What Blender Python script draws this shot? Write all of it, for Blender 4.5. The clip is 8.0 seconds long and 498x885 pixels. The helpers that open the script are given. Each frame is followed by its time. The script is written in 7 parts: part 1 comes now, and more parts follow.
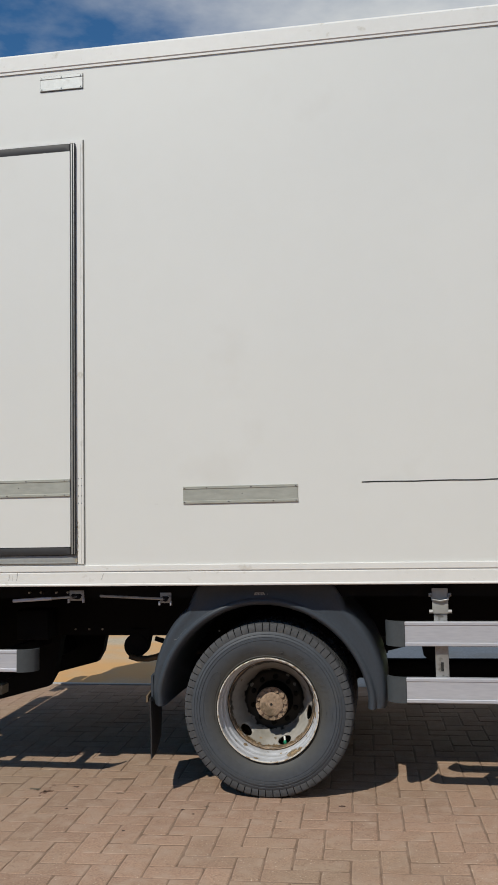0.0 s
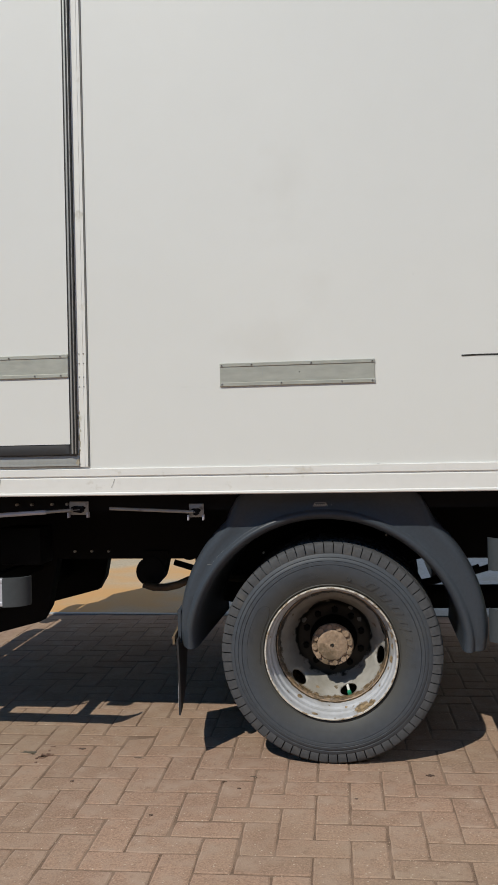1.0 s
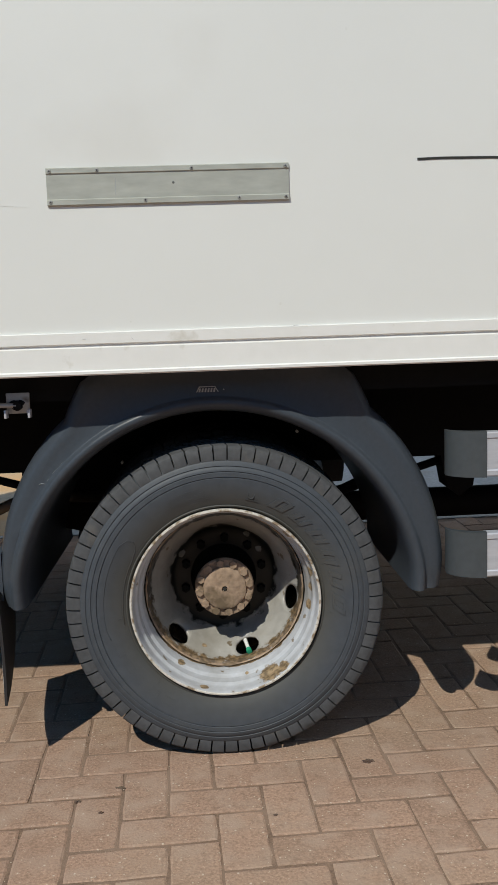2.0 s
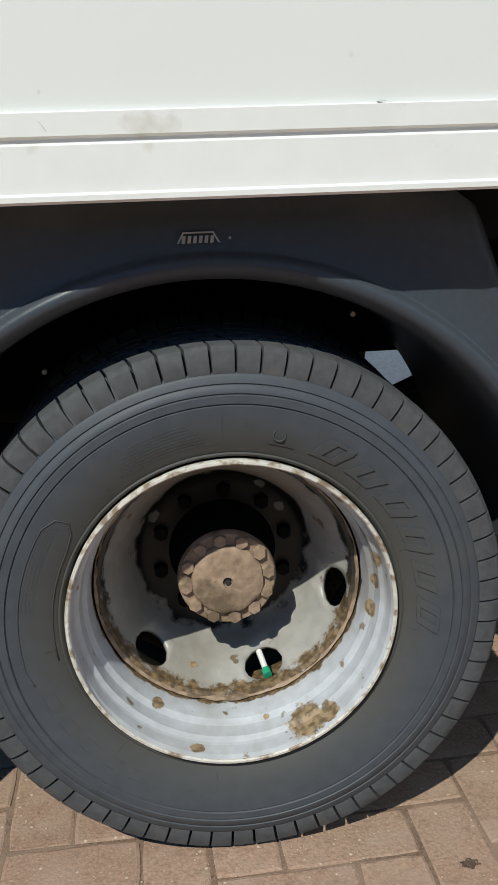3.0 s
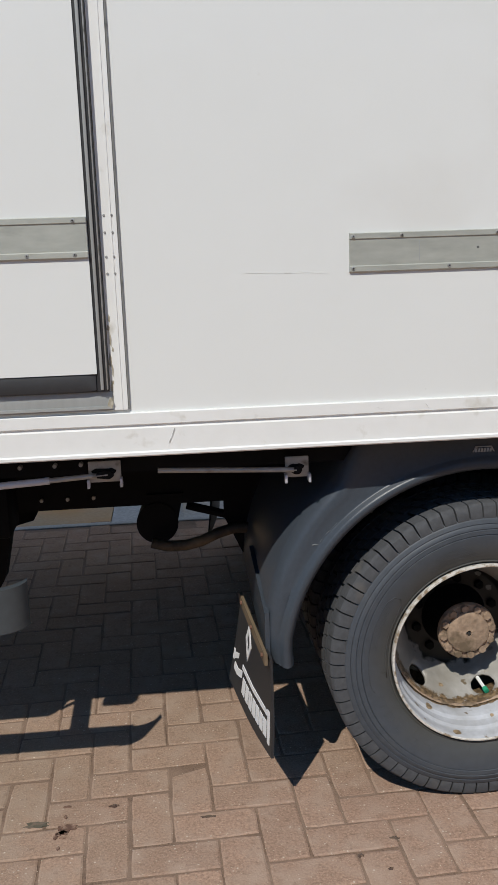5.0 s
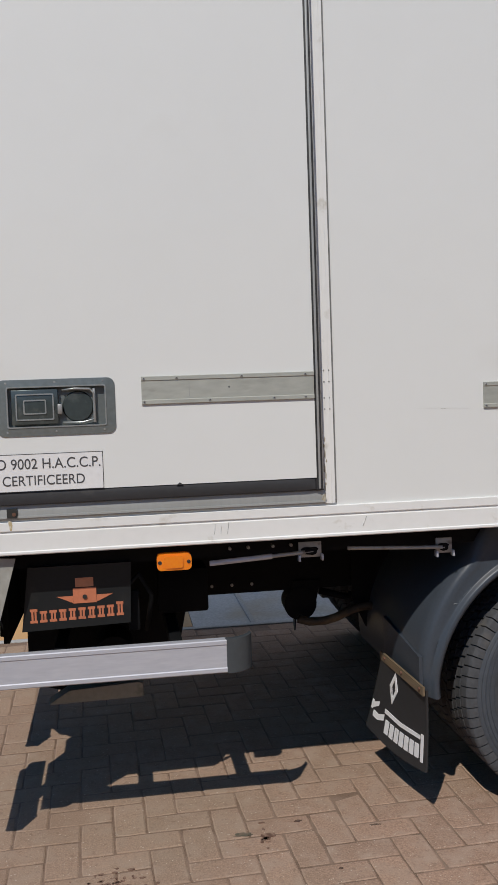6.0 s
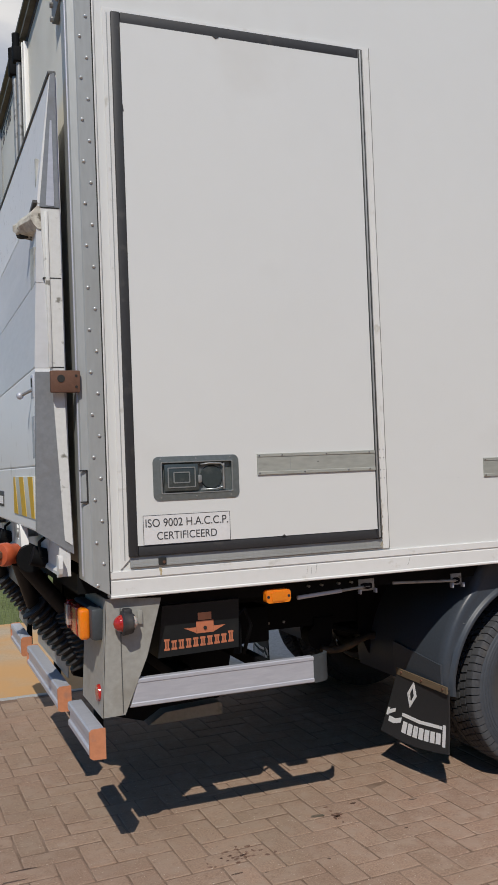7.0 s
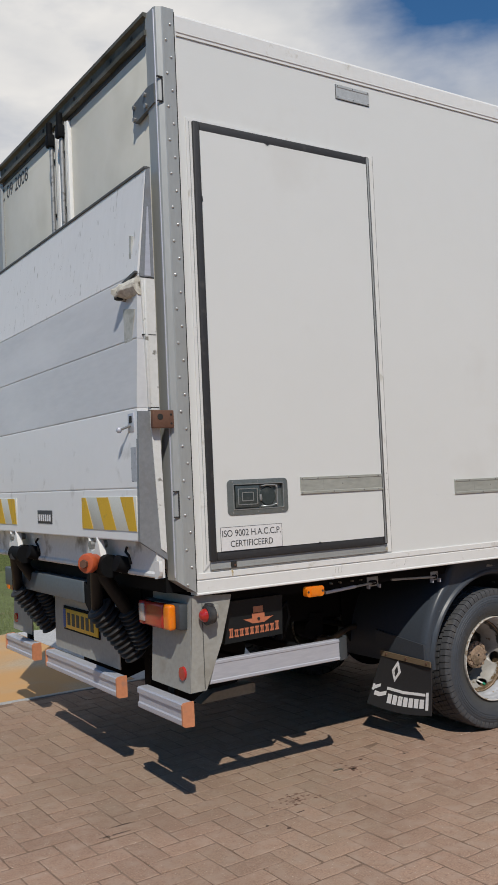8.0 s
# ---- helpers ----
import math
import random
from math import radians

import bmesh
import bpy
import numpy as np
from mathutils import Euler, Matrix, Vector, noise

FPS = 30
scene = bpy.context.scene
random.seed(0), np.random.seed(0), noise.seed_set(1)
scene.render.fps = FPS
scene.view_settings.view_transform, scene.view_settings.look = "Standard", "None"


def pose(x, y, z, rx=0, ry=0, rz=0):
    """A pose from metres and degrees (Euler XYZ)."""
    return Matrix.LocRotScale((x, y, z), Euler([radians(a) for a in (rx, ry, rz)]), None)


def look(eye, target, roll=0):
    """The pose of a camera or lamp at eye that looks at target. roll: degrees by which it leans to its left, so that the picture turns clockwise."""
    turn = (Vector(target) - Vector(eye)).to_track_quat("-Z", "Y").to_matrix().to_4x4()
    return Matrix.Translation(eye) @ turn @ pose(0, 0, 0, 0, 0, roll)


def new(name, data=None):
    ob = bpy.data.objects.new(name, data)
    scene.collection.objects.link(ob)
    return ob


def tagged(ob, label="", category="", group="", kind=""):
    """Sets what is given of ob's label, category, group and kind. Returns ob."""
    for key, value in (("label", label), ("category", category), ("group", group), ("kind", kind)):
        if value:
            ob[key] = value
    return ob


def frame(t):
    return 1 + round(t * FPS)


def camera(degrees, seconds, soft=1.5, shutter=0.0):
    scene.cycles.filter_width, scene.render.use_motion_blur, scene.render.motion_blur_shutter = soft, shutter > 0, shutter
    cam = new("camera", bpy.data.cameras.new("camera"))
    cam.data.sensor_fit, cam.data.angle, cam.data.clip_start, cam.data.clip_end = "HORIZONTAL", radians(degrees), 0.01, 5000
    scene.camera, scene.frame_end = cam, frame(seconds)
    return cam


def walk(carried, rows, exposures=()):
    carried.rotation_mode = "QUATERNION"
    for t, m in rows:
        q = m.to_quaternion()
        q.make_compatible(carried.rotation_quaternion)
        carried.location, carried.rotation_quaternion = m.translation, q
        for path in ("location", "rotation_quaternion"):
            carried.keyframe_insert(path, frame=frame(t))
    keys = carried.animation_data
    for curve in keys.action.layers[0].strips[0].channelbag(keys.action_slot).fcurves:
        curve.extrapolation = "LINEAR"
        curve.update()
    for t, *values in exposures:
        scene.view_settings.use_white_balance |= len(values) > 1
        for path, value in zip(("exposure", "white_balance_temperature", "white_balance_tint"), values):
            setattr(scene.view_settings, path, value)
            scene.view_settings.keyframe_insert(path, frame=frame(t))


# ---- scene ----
cam = camera(31.7, 8.0)
PATH = [
    (0, (0.113, 0.003, 1.316), (-0.2, 1.971, 1.486), -1.1),
    (0.5, (-0.213, 0.463, 1.281), (-0.514, 2.438, 1.371), -1.2),
    (1, (-0.333, 0.991, 1.191), (-0.606, 2.973, 1.186), -1.2),
    (1.5, (-0.394, 1.515, 1.162), (-0.552, 3.504, 1.025), -1.4),
    (1.7, (-0.486, 1.719, 1.103), (-0.5, 3.711, 0.931), -1.2),
    (2.8, (-0.548, 2.871, 1.06), (-0.388, 4.798, 0.549), -2.1),
    (3, (-0.559, 3.046, 1.015), (-0.394, 4.957, 0.45), -2.0),
    (3.5, (-0.609, 3.24, 1.012), (-0.438, 5.116, 0.342), -2.1),
    (4, (-0.709, 2.972, 1.196), (-0.554, 4.837, 0.49), -2.1),
    (4.5, (-0.927, 2.554, 1.335), (-0.766, 4.43, 0.661), -1.8),
    (5, (-1.256, 2.177, 1.437), (-1.089, 4.124, 1.011), -1.9),
    (5.2, (-1.374, 1.999, 1.437), (-1.209, 3.966, 1.114), -1.8),
    (6.3, (-2.33, 1.223, 1.467), (-1.93, 3.182, 1.405), -1.9),
    (6.5, (-2.572, 1.081, 1.475), (-2.076, 3.018, 1.448), -1.8),
    (7, (-3.233, 0.874, 1.474), (-2.5, 2.734, 1.526), -2.2),
    (7.5, (-3.881, 0.705, 1.493), (-2.953, 2.475, 1.579), -2.4),
    (8, (-4.488, 0.581, 1.516), (-3.403, 2.259, 1.601), -2.5),
]
# the clip's camera meters and tints its picture on the way: seconds, stops, kelvin, tint
METER = [(0.0, -0.40, 6920, 7), (1.5, -0.38, 6880, 6), (3.0, -0.10, 6640, 2), (3.5, -0.07, 6630, 2), (4.2, -0.18, 6610, 6), (5.0, -0.28, 6630, 8), (6.5, -0.50, 6770, 11), (8.0, -0.50, 6810, 10)]
walk(cam, [(t, look(eye, target, roll)) for t, eye, target, roll in PATH], METER)

# ---------------------------------------------------------------- light
SUN = Vector((-0.41, -0.79, 1.0)).normalized()
world = bpy.data.worlds.new("sky")
scene.world = world
world.use_nodes = True
wn, wl = world.node_tree.nodes, world.node_tree.links
wn.clear()
sky = wn.new("ShaderNodeTexSky")
sky.sky_type, sky.sun_disc = "NISHITA", False
sky.dust_density, sky.ozone_density = 0.0, 2.0
sky.sun_elevation, sky.sun_rotation = math.asin(SUN.z), math.atan2(SUN.x, SUN.y)
wcoord, wmap = wn.new("ShaderNodeTexCoord"), wn.new("ShaderNodeMapping")
wmap.inputs["Scale"].default_value = (1.0, 1.0, 2.4)
wmap.inputs["Location"].default_value = (0.35, 0.1, 0.0)
clouds, cramp = wn.new("ShaderNodeTexNoise"), wn.new("ShaderNodeValToRGB")
clouds.inputs["Scale"].default_value, clouds.inputs["Detail"].default_value, clouds.inputs["Roughness"].default_value = 2.6, 7.0, 0.55
cramp.color_ramp.elements[0].position, cramp.color_ramp.elements[1].position = 0.41, 0.75
cloud_tone, tone_ramp = wn.new("ShaderNodeTexNoise"), wn.new("ShaderNodeValToRGB")
cloud_tone.inputs["Scale"].default_value, cloud_tone.inputs["Detail"].default_value = 4.0, 5.0
tone_ramp.color_ramp.elements[0].color, tone_ramp.color_ramp.elements[1].color = (17.5, 19.0, 21.6, 1), (30.0, 30.2, 30.6, 1)
tone_ramp.color_ramp.elements[0].position, tone_ramp.color_ramp.elements[1].position = 0.35, 0.65
wmix, wback, wout = wn.new("ShaderNodeMix"), wn.new("ShaderNodeBackground"), wn.new("ShaderNodeOutputWorld")
wmix.data_type = "RGBA"
wl.new(wcoord.outputs["Generated"], wmap.inputs["Vector"])
wl.new(wmap.outputs["Vector"], clouds.inputs["Vector"])
wl.new(wmap.outputs["Vector"], cloud_tone.inputs["Vector"])
drift, lean = wn.new("ShaderNodeSeparateXYZ"), wn.new("ShaderNodeMath")
lean.operation = "MULTIPLY_ADD"
lean.inputs[1].default_value = 0.28
wl.new(wcoord.outputs["Generated"], drift.inputs["Vector"])
wl.new(drift.outputs["X"], lean.inputs[0])
wl.new(clouds.outputs["Fac"], lean.inputs[2])
north = wn.new("ShaderNodeMath")
north.operation = "MULTIPLY_ADD"
north.inputs[1].default_value = 0.13
wl.new(drift.outputs["Y"], north.inputs[0])
wl.new(lean.outputs["Value"], north.inputs[2])
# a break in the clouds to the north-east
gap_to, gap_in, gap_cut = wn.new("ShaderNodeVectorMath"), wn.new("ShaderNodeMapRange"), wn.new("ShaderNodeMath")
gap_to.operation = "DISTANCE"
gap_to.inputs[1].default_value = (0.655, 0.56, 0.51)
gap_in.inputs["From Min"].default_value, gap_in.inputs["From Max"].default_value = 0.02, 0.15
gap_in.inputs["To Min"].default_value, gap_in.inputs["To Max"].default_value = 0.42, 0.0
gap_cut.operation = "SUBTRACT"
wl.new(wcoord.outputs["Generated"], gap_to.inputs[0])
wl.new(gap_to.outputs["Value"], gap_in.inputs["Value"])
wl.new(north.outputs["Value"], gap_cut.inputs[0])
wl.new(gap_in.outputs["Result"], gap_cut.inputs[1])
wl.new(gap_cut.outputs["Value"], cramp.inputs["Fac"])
wl.new(cloud_tone.outputs["Fac"], tone_ramp.inputs["Fac"])
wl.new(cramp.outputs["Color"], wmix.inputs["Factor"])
blue = wn.new("ShaderNodeMix")
blue.data_type, blue.blend_type = "RGBA", "MULTIPLY"
blue.inputs["Factor"].default_value = 1.0
blue.inputs["B"].default_value = (1.15, 2.4, 3.35, 1)
wl.new(sky.outputs["Color"], blue.inputs["A"])
wl.new(blue.outputs["Result"], wmix.inputs["A"])
wl.new(tone_ramp.outputs["Color"], wmix.inputs["B"])
wl.new(wmix.outputs["Result"], wback.inputs["Color"])
wback.inputs["Strength"].default_value = 0.037
wl.new(wback.outputs["Background"], wout.inputs["Surface"])

sun = new("sun", bpy.data.lights.new("sun", "SUN"))
sun.data.energy, sun.data.angle, sun.data.color = 4.5, radians(0.53), (1.0, 0.975, 0.925)
sun.matrix_world = look(SUN * 30, (0, 0, 0))


# ---------------------------------------------------------------- materials
def rgb(c):
    return (*c, 1.0)


def surface(name, base, rough=0.5, metal=0.0, spread=0.06, grain=60.0, grain_amount=0.05, bump=0.05, bump_scale=200.0,
            stain=None, stain_scale=3.0, stain_at=(0.6, 0.75), coat=0.0, specular=0.5, each=0.0, stretch=(1, 1, 1), rough_spread=0.08):
    """A painted, moulded or mineral surface: broad variation, fine grain, relief, and stains with a shape of their own."""
    m = bpy.data.materials.new(name)
    m.use_nodes = True
    n, l = m.node_tree.nodes, m.node_tree.links
    p = n["Principled BSDF"]
    p.inputs["Metallic"].default_value, p.inputs["Coat Weight"].default_value = metal, coat
    p.inputs["Specular IOR Level"].default_value = specular
    coord, mp = n.new("ShaderNodeTexCoord"), n.new("ShaderNodeMapping")
    mp.inputs["Scale"].default_value = stretch
    l.new(coord.outputs["Object"], mp.inputs["Vector"])
    if each:
        info, shift = n.new("ShaderNodeObjectInfo"), n.new("ShaderNodeVectorMath")
        shift.operation = "MULTIPLY_ADD"
        shift.inputs[1].default_value = (1, 1, 1)
        wide = n.new("ShaderNodeVectorMath")
        wide.operation = "SCALE"
        wide.inputs["Scale"].default_value = 40.0
        l.new(info.outputs["Random"], wide.inputs[0])
        l.new(coord.outputs["Object"], shift.inputs[0])
        l.new(wide.outputs["Vector"], shift.inputs[2])
        l.new(shift.outputs["Vector"], mp.inputs["Vector"])

    def noise_tex(scale, detail=4.0):
        t = n.new("ShaderNodeTexNoise")
        t.inputs["Scale"].default_value, t.inputs["Detail"].default_value = scale, detail
        l.new(mp.outputs["Vector"], t.inputs["Vector"])
        return t

    broad, fine = noise_tex(1.3, 3.0), noise_tex(grain, 3.0)
    lo, hi = [tuple(max(0.0, c * f) for c in base) for f in (1 - spread, 1 + spread)]
    mix1, mix2 = n.new("ShaderNodeMix"), n.new("ShaderNodeMix")
    mix1.data_type = mix2.data_type = "RGBA"
    mix1.inputs["A"].default_value, mix1.inputs["B"].default_value = rgb(lo), rgb(hi)
    l.new(broad.outputs["Fac"], mix1.inputs["Factor"])
    mix2.blend_type = "OVERLAY"
    mix2.inputs["Factor"].default_value = min(1.0, grain_amount * 4)
    l.new(mix1.outputs["Result"], mix2.inputs["A"])
    l.new(fine.outputs["Fac"], mix2.inputs["B"])
    out = mix2.outputs["Result"]
    if each:
        hsv, rng = n.new("ShaderNodeHueSaturation"), n.new("ShaderNodeMapRange")
        rng.inputs["To Min"].default_value, rng.inputs["To Max"].default_value = 1 - each, 1 + each
        l.new(info.outputs["Random"], rng.inputs["Value"])
        l.new(rng.outputs["Result"], hsv.inputs["Value"])
        l.new(out, hsv.inputs["Color"])
        out = hsv.outputs["Color"]
    if stain:
        spot, ramp, mix3 = noise_tex(stain_scale, 6.0), n.new("ShaderNodeMapRange"), n.new("ShaderNodeMix")
        mix3.data_type = "RGBA"
        ramp.inputs["From Min"].default_value, ramp.inputs["From Max"].default_value = stain_at
        l.new(spot.outputs["Fac"], ramp.inputs["Value"])
        l.new(ramp.outputs["Result"], mix3.inputs["Factor"])
        l.new(out, mix3.inputs["A"])
        mix3.inputs["B"].default_value = rgb(stain)
        out = mix3.outputs["Result"]
    l.new(out, p.inputs["Base Color"])
    rr = n.new("ShaderNodeMapRange")
    rr.inputs["To Min"].default_value, rr.inputs["To Max"].default_value = max(0.02, rough - rough_spread), min(1.0, rough + rough_spread)
    l.new(broad.outputs["Fac"], rr.inputs["Value"])
    l.new(rr.outputs["Result"], p.inputs["Roughness"])
    if bump:
        b, t = n.new("ShaderNodeBump"), noise_tex(bump_scale, 3.0)
        b.inputs["Strength"].default_value, b.inputs["Distance"].default_value = bump, 0.002
        l.new(t.outputs["Fac"], b.inputs["Height"])
        l.new(b.outputs["Normal"], p.inputs["Normal"])
    return m


def lens(name, colour, rough=0.12):
    m = surface(name, colour, rough, spread=0.1, grain=120, grain_amount=0.05, bump=0.3, bump_scale=260, coat=0.6)
    m.node_tree.nodes["Principled BSDF"].inputs["Subsurface Weight"].default_value = 0.15
    return m


WHITE = surface("white_panel", (0.69, 0.693, 0.668), 0.45, spread=0.015, grain=9, grain_amount=0.008, bump=0.02, bump_scale=30, coat=0.15,
                stain=(0.60, 0.585, 0.545), stain_scale=1.4, stain_at=(0.60, 0.85))
WHITE_TRIM = surface("white_trim", (0.73, 0.725, 0.70), 0.4, spread=0.04, grain=30, grain_amount=0.03, bump=0.04,
                     stain=(0.50, 0.47, 0.40), stain_scale=19, stain_at=(0.635, 0.82))
GRIME = surface("brown_grime", (0.27, 0.24, 0.18), 0.85, spread=0.3, bump=0.2, stain=(0.42, 0.38, 0.30), stain_scale=90, stain_at=(0.45, 0.6))
SCUFFED = surface("scuffed_white", (0.66, 0.66, 0.63), 0.55, spread=0.08, stain=(0.22, 0.21, 0.18), stain_scale=22, stain_at=(0.60, 0.68))
ALU = surface("grey_aluminium", (0.37, 0.38, 0.37), 0.5, 0.25, spread=0.06, grain=80, grain_amount=0.03, bump=0.03, stain=(0.33, 0.335, 0.31), stain_scale=5, stain_at=(0.55, 0.8), stretch=(1, 1, 0.2))
ALU_BRIGHT = surface("bright_aluminium", (0.505, 0.515, 0.56), 0.45, 0.30, spread=0.05, grain=120, grain_amount=0.04, bump=0.03, stain=(0.45, 0.45, 0.45), stain_scale=9, stain_at=(0.62, 0.8), stretch=(0.15, 1, 1))
ALU_GREEN = surface("weathered_anodised_plate", (0.40, 0.405, 0.36), 0.5, 0.3, spread=0.07, grain=60, grain_amount=0.06, bump=0.05, stain=(0.24, 0.24, 0.21), stain_scale=18, stain_at=(0.64, 0.78), stretch=(0.3, 1, 1))
STEEL_GREY = surface("grey_painted_steel", (0.33, 0.325, 0.295), 0.5, spread=0.07, grain=50, grain_amount=0.05, bump=0.04, stain=(0.24, 0.22, 0.18), stain_scale=7, stain_at=(0.58, 0.8))
GALV = surface("dull_zinc", (0.36, 0.36, 0.35), 0.5, 0.6, spread=0.1, stain=(0.15, 0.14, 0.125), stain_scale=30, stain_at=(0.55, 0.7))
BEAM = surface("blue_grey_beam_paint", (0.10, 0.12, 0.135), 0.5, spread=0.1, stain=(0.10, 0.09, 0.08), stain_scale=10)
SEAL = surface("black_rubber_seal", (0.028, 0.028, 0.03), 0.6, spread=0.15, bump=0.08, stain=(0.07, 0.065, 0.06), stain_scale=12)
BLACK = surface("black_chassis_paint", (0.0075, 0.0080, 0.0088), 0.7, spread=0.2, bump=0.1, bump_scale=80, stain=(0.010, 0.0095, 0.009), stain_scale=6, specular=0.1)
PLASTIC = surface("dark_grey_plastic", (0.047, 0.056, 0.069), 0.36, specular=0.3, spread=0.1, grain=90, grain_amount=0.04, bump=0.12, bump_scale=420, stain=(0.048, 0.054, 0.060), stain_scale=4, stain_at=(0.58, 0.85))
CAP = surface("grey_plastic_cap", (0.052, 0.060, 0.066), 0.5, spread=0.1, bump=0.1, bump_scale=300)


def tyre_material():
    """Dark bluish rubber with brown dust that thins out away from the rim."""
    m = surface("tyre_rubber", (0.053, 0.061, 0.073), 0.58, specular=0.4, spread=0.2, grain=40, grain_amount=0.06, bump=0.1, bump_scale=150, stain=(0.066, 0.068, 0.070), stain_scale=5, stain_at=(0.50, 0.78))
    n, l = m.node_tree.nodes, m.node_tree.links
    p = n["Principled BSDF"]
    paint = p.inputs["Base Color"].links[0].from_socket
    coord, flat, length = n.new("ShaderNodeTexCoord"), n.new("ShaderNodeVectorMath"), n.new("ShaderNodeVectorMath")
    flat.operation, length.operation = "MULTIPLY", "LENGTH"
    flat.inputs[1].default_value = (1, 0, 1)
    l.new(coord.outputs["Object"], flat.inputs[0])
    l.new(flat.outputs["Vector"], length.inputs[0])
    cloud, add, edge, mix = n.new("ShaderNodeTexNoise"), n.new("ShaderNodeMath"), n.new("ShaderNodeMapRange"), n.new("ShaderNodeMix")
    cloud.inputs["Scale"].default_value, cloud.inputs["Detail"].default_value = 9.0, 5.0
    l.new(coord.outputs["Object"], cloud.inputs["Vector"])
    add.operation = "MULTIPLY_ADD"
    add.inputs[1].default_value = 0.06
    l.new(cloud.outputs["Fac"], add.inputs[0])
    l.new(length.outputs["Value"], add.inputs[2])
    edge.inputs["From Min"].default_value, edge.inputs["From Max"].default_value = 0.275, 0.345
    edge.inputs["To Min"].default_value, edge.inputs["To Max"].default_value = 0.8, 0.0
    l.new(add.outputs["Value"], edge.inputs["Value"])
    mix.data_type = "RGBA"
    l.new(edge.outputs["Result"], mix.inputs["Factor"])
    l.new(paint, mix.inputs["A"])
    mix.inputs["B"].default_value = (0.064, 0.060, 0.049, 1)
    l.new(mix.outputs["Result"], p.inputs["Base Color"])
    return m


RUBBER = tyre_material()
TREAD = surface("worn_tread_rubber", (0.060, 0.062, 0.067), 0.85, spread=0.15, grain=70, grain_amount=0.1, bump=0.25, bump_scale=120, stain=(0.10, 0.092, 0.083), stain_scale=14)
FLAP = surface("black_rubber_flap", (0.022, 0.022, 0.024), 0.6, spread=0.15, bump=0.08, stain=(0.05, 0.045, 0.04), stain_scale=6)
RUST = surface("rusty_hub_iron", (0.30, 0.213, 0.148), 0.9, spread=0.2, grain=60, grain_amount=0.15, bump=0.7, bump_scale=90, stain=(0.14, 0.10, 0.062), stain_scale=26, stain_at=(0.50, 0.66))
RUST_BROWN = surface("brown_rusty_steel", (0.13, 0.062, 0.038), 0.8, spread=0.2, bump=0.4, bump_scale=100, stain=(0.20, 0.11, 0.06), stain_scale=20)
TAN = surface("tan_weathered_strip", (0.145, 0.102, 0.06), 0.8, spread=0.2, grain=50, grain_amount=0.1, bump=0.3, stain=(0.10, 0.075, 0.05), stain_scale=18, stretch=(1, 0.2, 1))
SCRATCH = surface("grey_scratch", (0.40, 0.40, 0.38), 0.7, spread=0.3, stain=(0.62, 0.62, 0.6), stain_scale=60, stain_at=(0.5, 0.6), bump=0)
DARK_LINE = surface("dark_grime", (0.02, 0.02, 0.018), 0.8, spread=0.2)
INK = surface("black_print", (0.055, 0.055, 0.058), 0.6, spread=0.1, bump=0)
WHITE_PRINT = surface("white_print", (0.76, 0.76, 0.76), 0.6, spread=0.05, bump=0, stain=(0.3, 0.3, 0.3), stain_scale=30, stain_at=(0.62, 0.75))
GREY_PRINT = surface("pale_grey_print", (0.34, 0.34, 0.34), 0.6, spread=0.05, bump=0)
ORANGE_PRINT = surface("faded_orange_print", (0.52, 0.17, 0.085), 0.6, spread=0.12, bump=0, stain=(0.2, 0.08, 0.05), stain_scale=30, stain_at=(0.62, 0.78))
YELLOW_PRINT = surface("yellow_reflective", (0.70, 0.42, 0.03), 0.4, spread=0.08, grain=200, bump=0.1, stain=(0.42, 0.30, 0.08), stain_scale=20)
PALE_PRINT = surface("pale_reflective", (0.60, 0.60, 0.54), 0.4, spread=0.08, grain=200, bump=0.1)
BLUE_PRINT = surface("blue_print", (0.03, 0.08, 0.32), 0.5, bump=0)
AMBER = lens("amber_lens", (0.88, 0.22, 0.010))
RED = lens("red_lens", (0.42, 0.022, 0.016))
CLEAR = lens("milky_lens", (0.48, 0.42, 0.38))
ORANGE_CAP = surface("faded_orange_plastic", (0.55, 0.22, 0.11), 0.6, spread=0.12, bump=0.1, stain=(0.42, 0.20, 0.13), stain_scale=16)
ORANGE_PLAST = surface("orange_plastic", (0.48, 0.095, 0.035), 0.45, spread=0.1, stain=(0.2, 0.07, 0.04), stain_scale=20)
GREEN_CAP = surface("green_cap", (0.02, 0.30, 0.16), 0.5, bump=0)


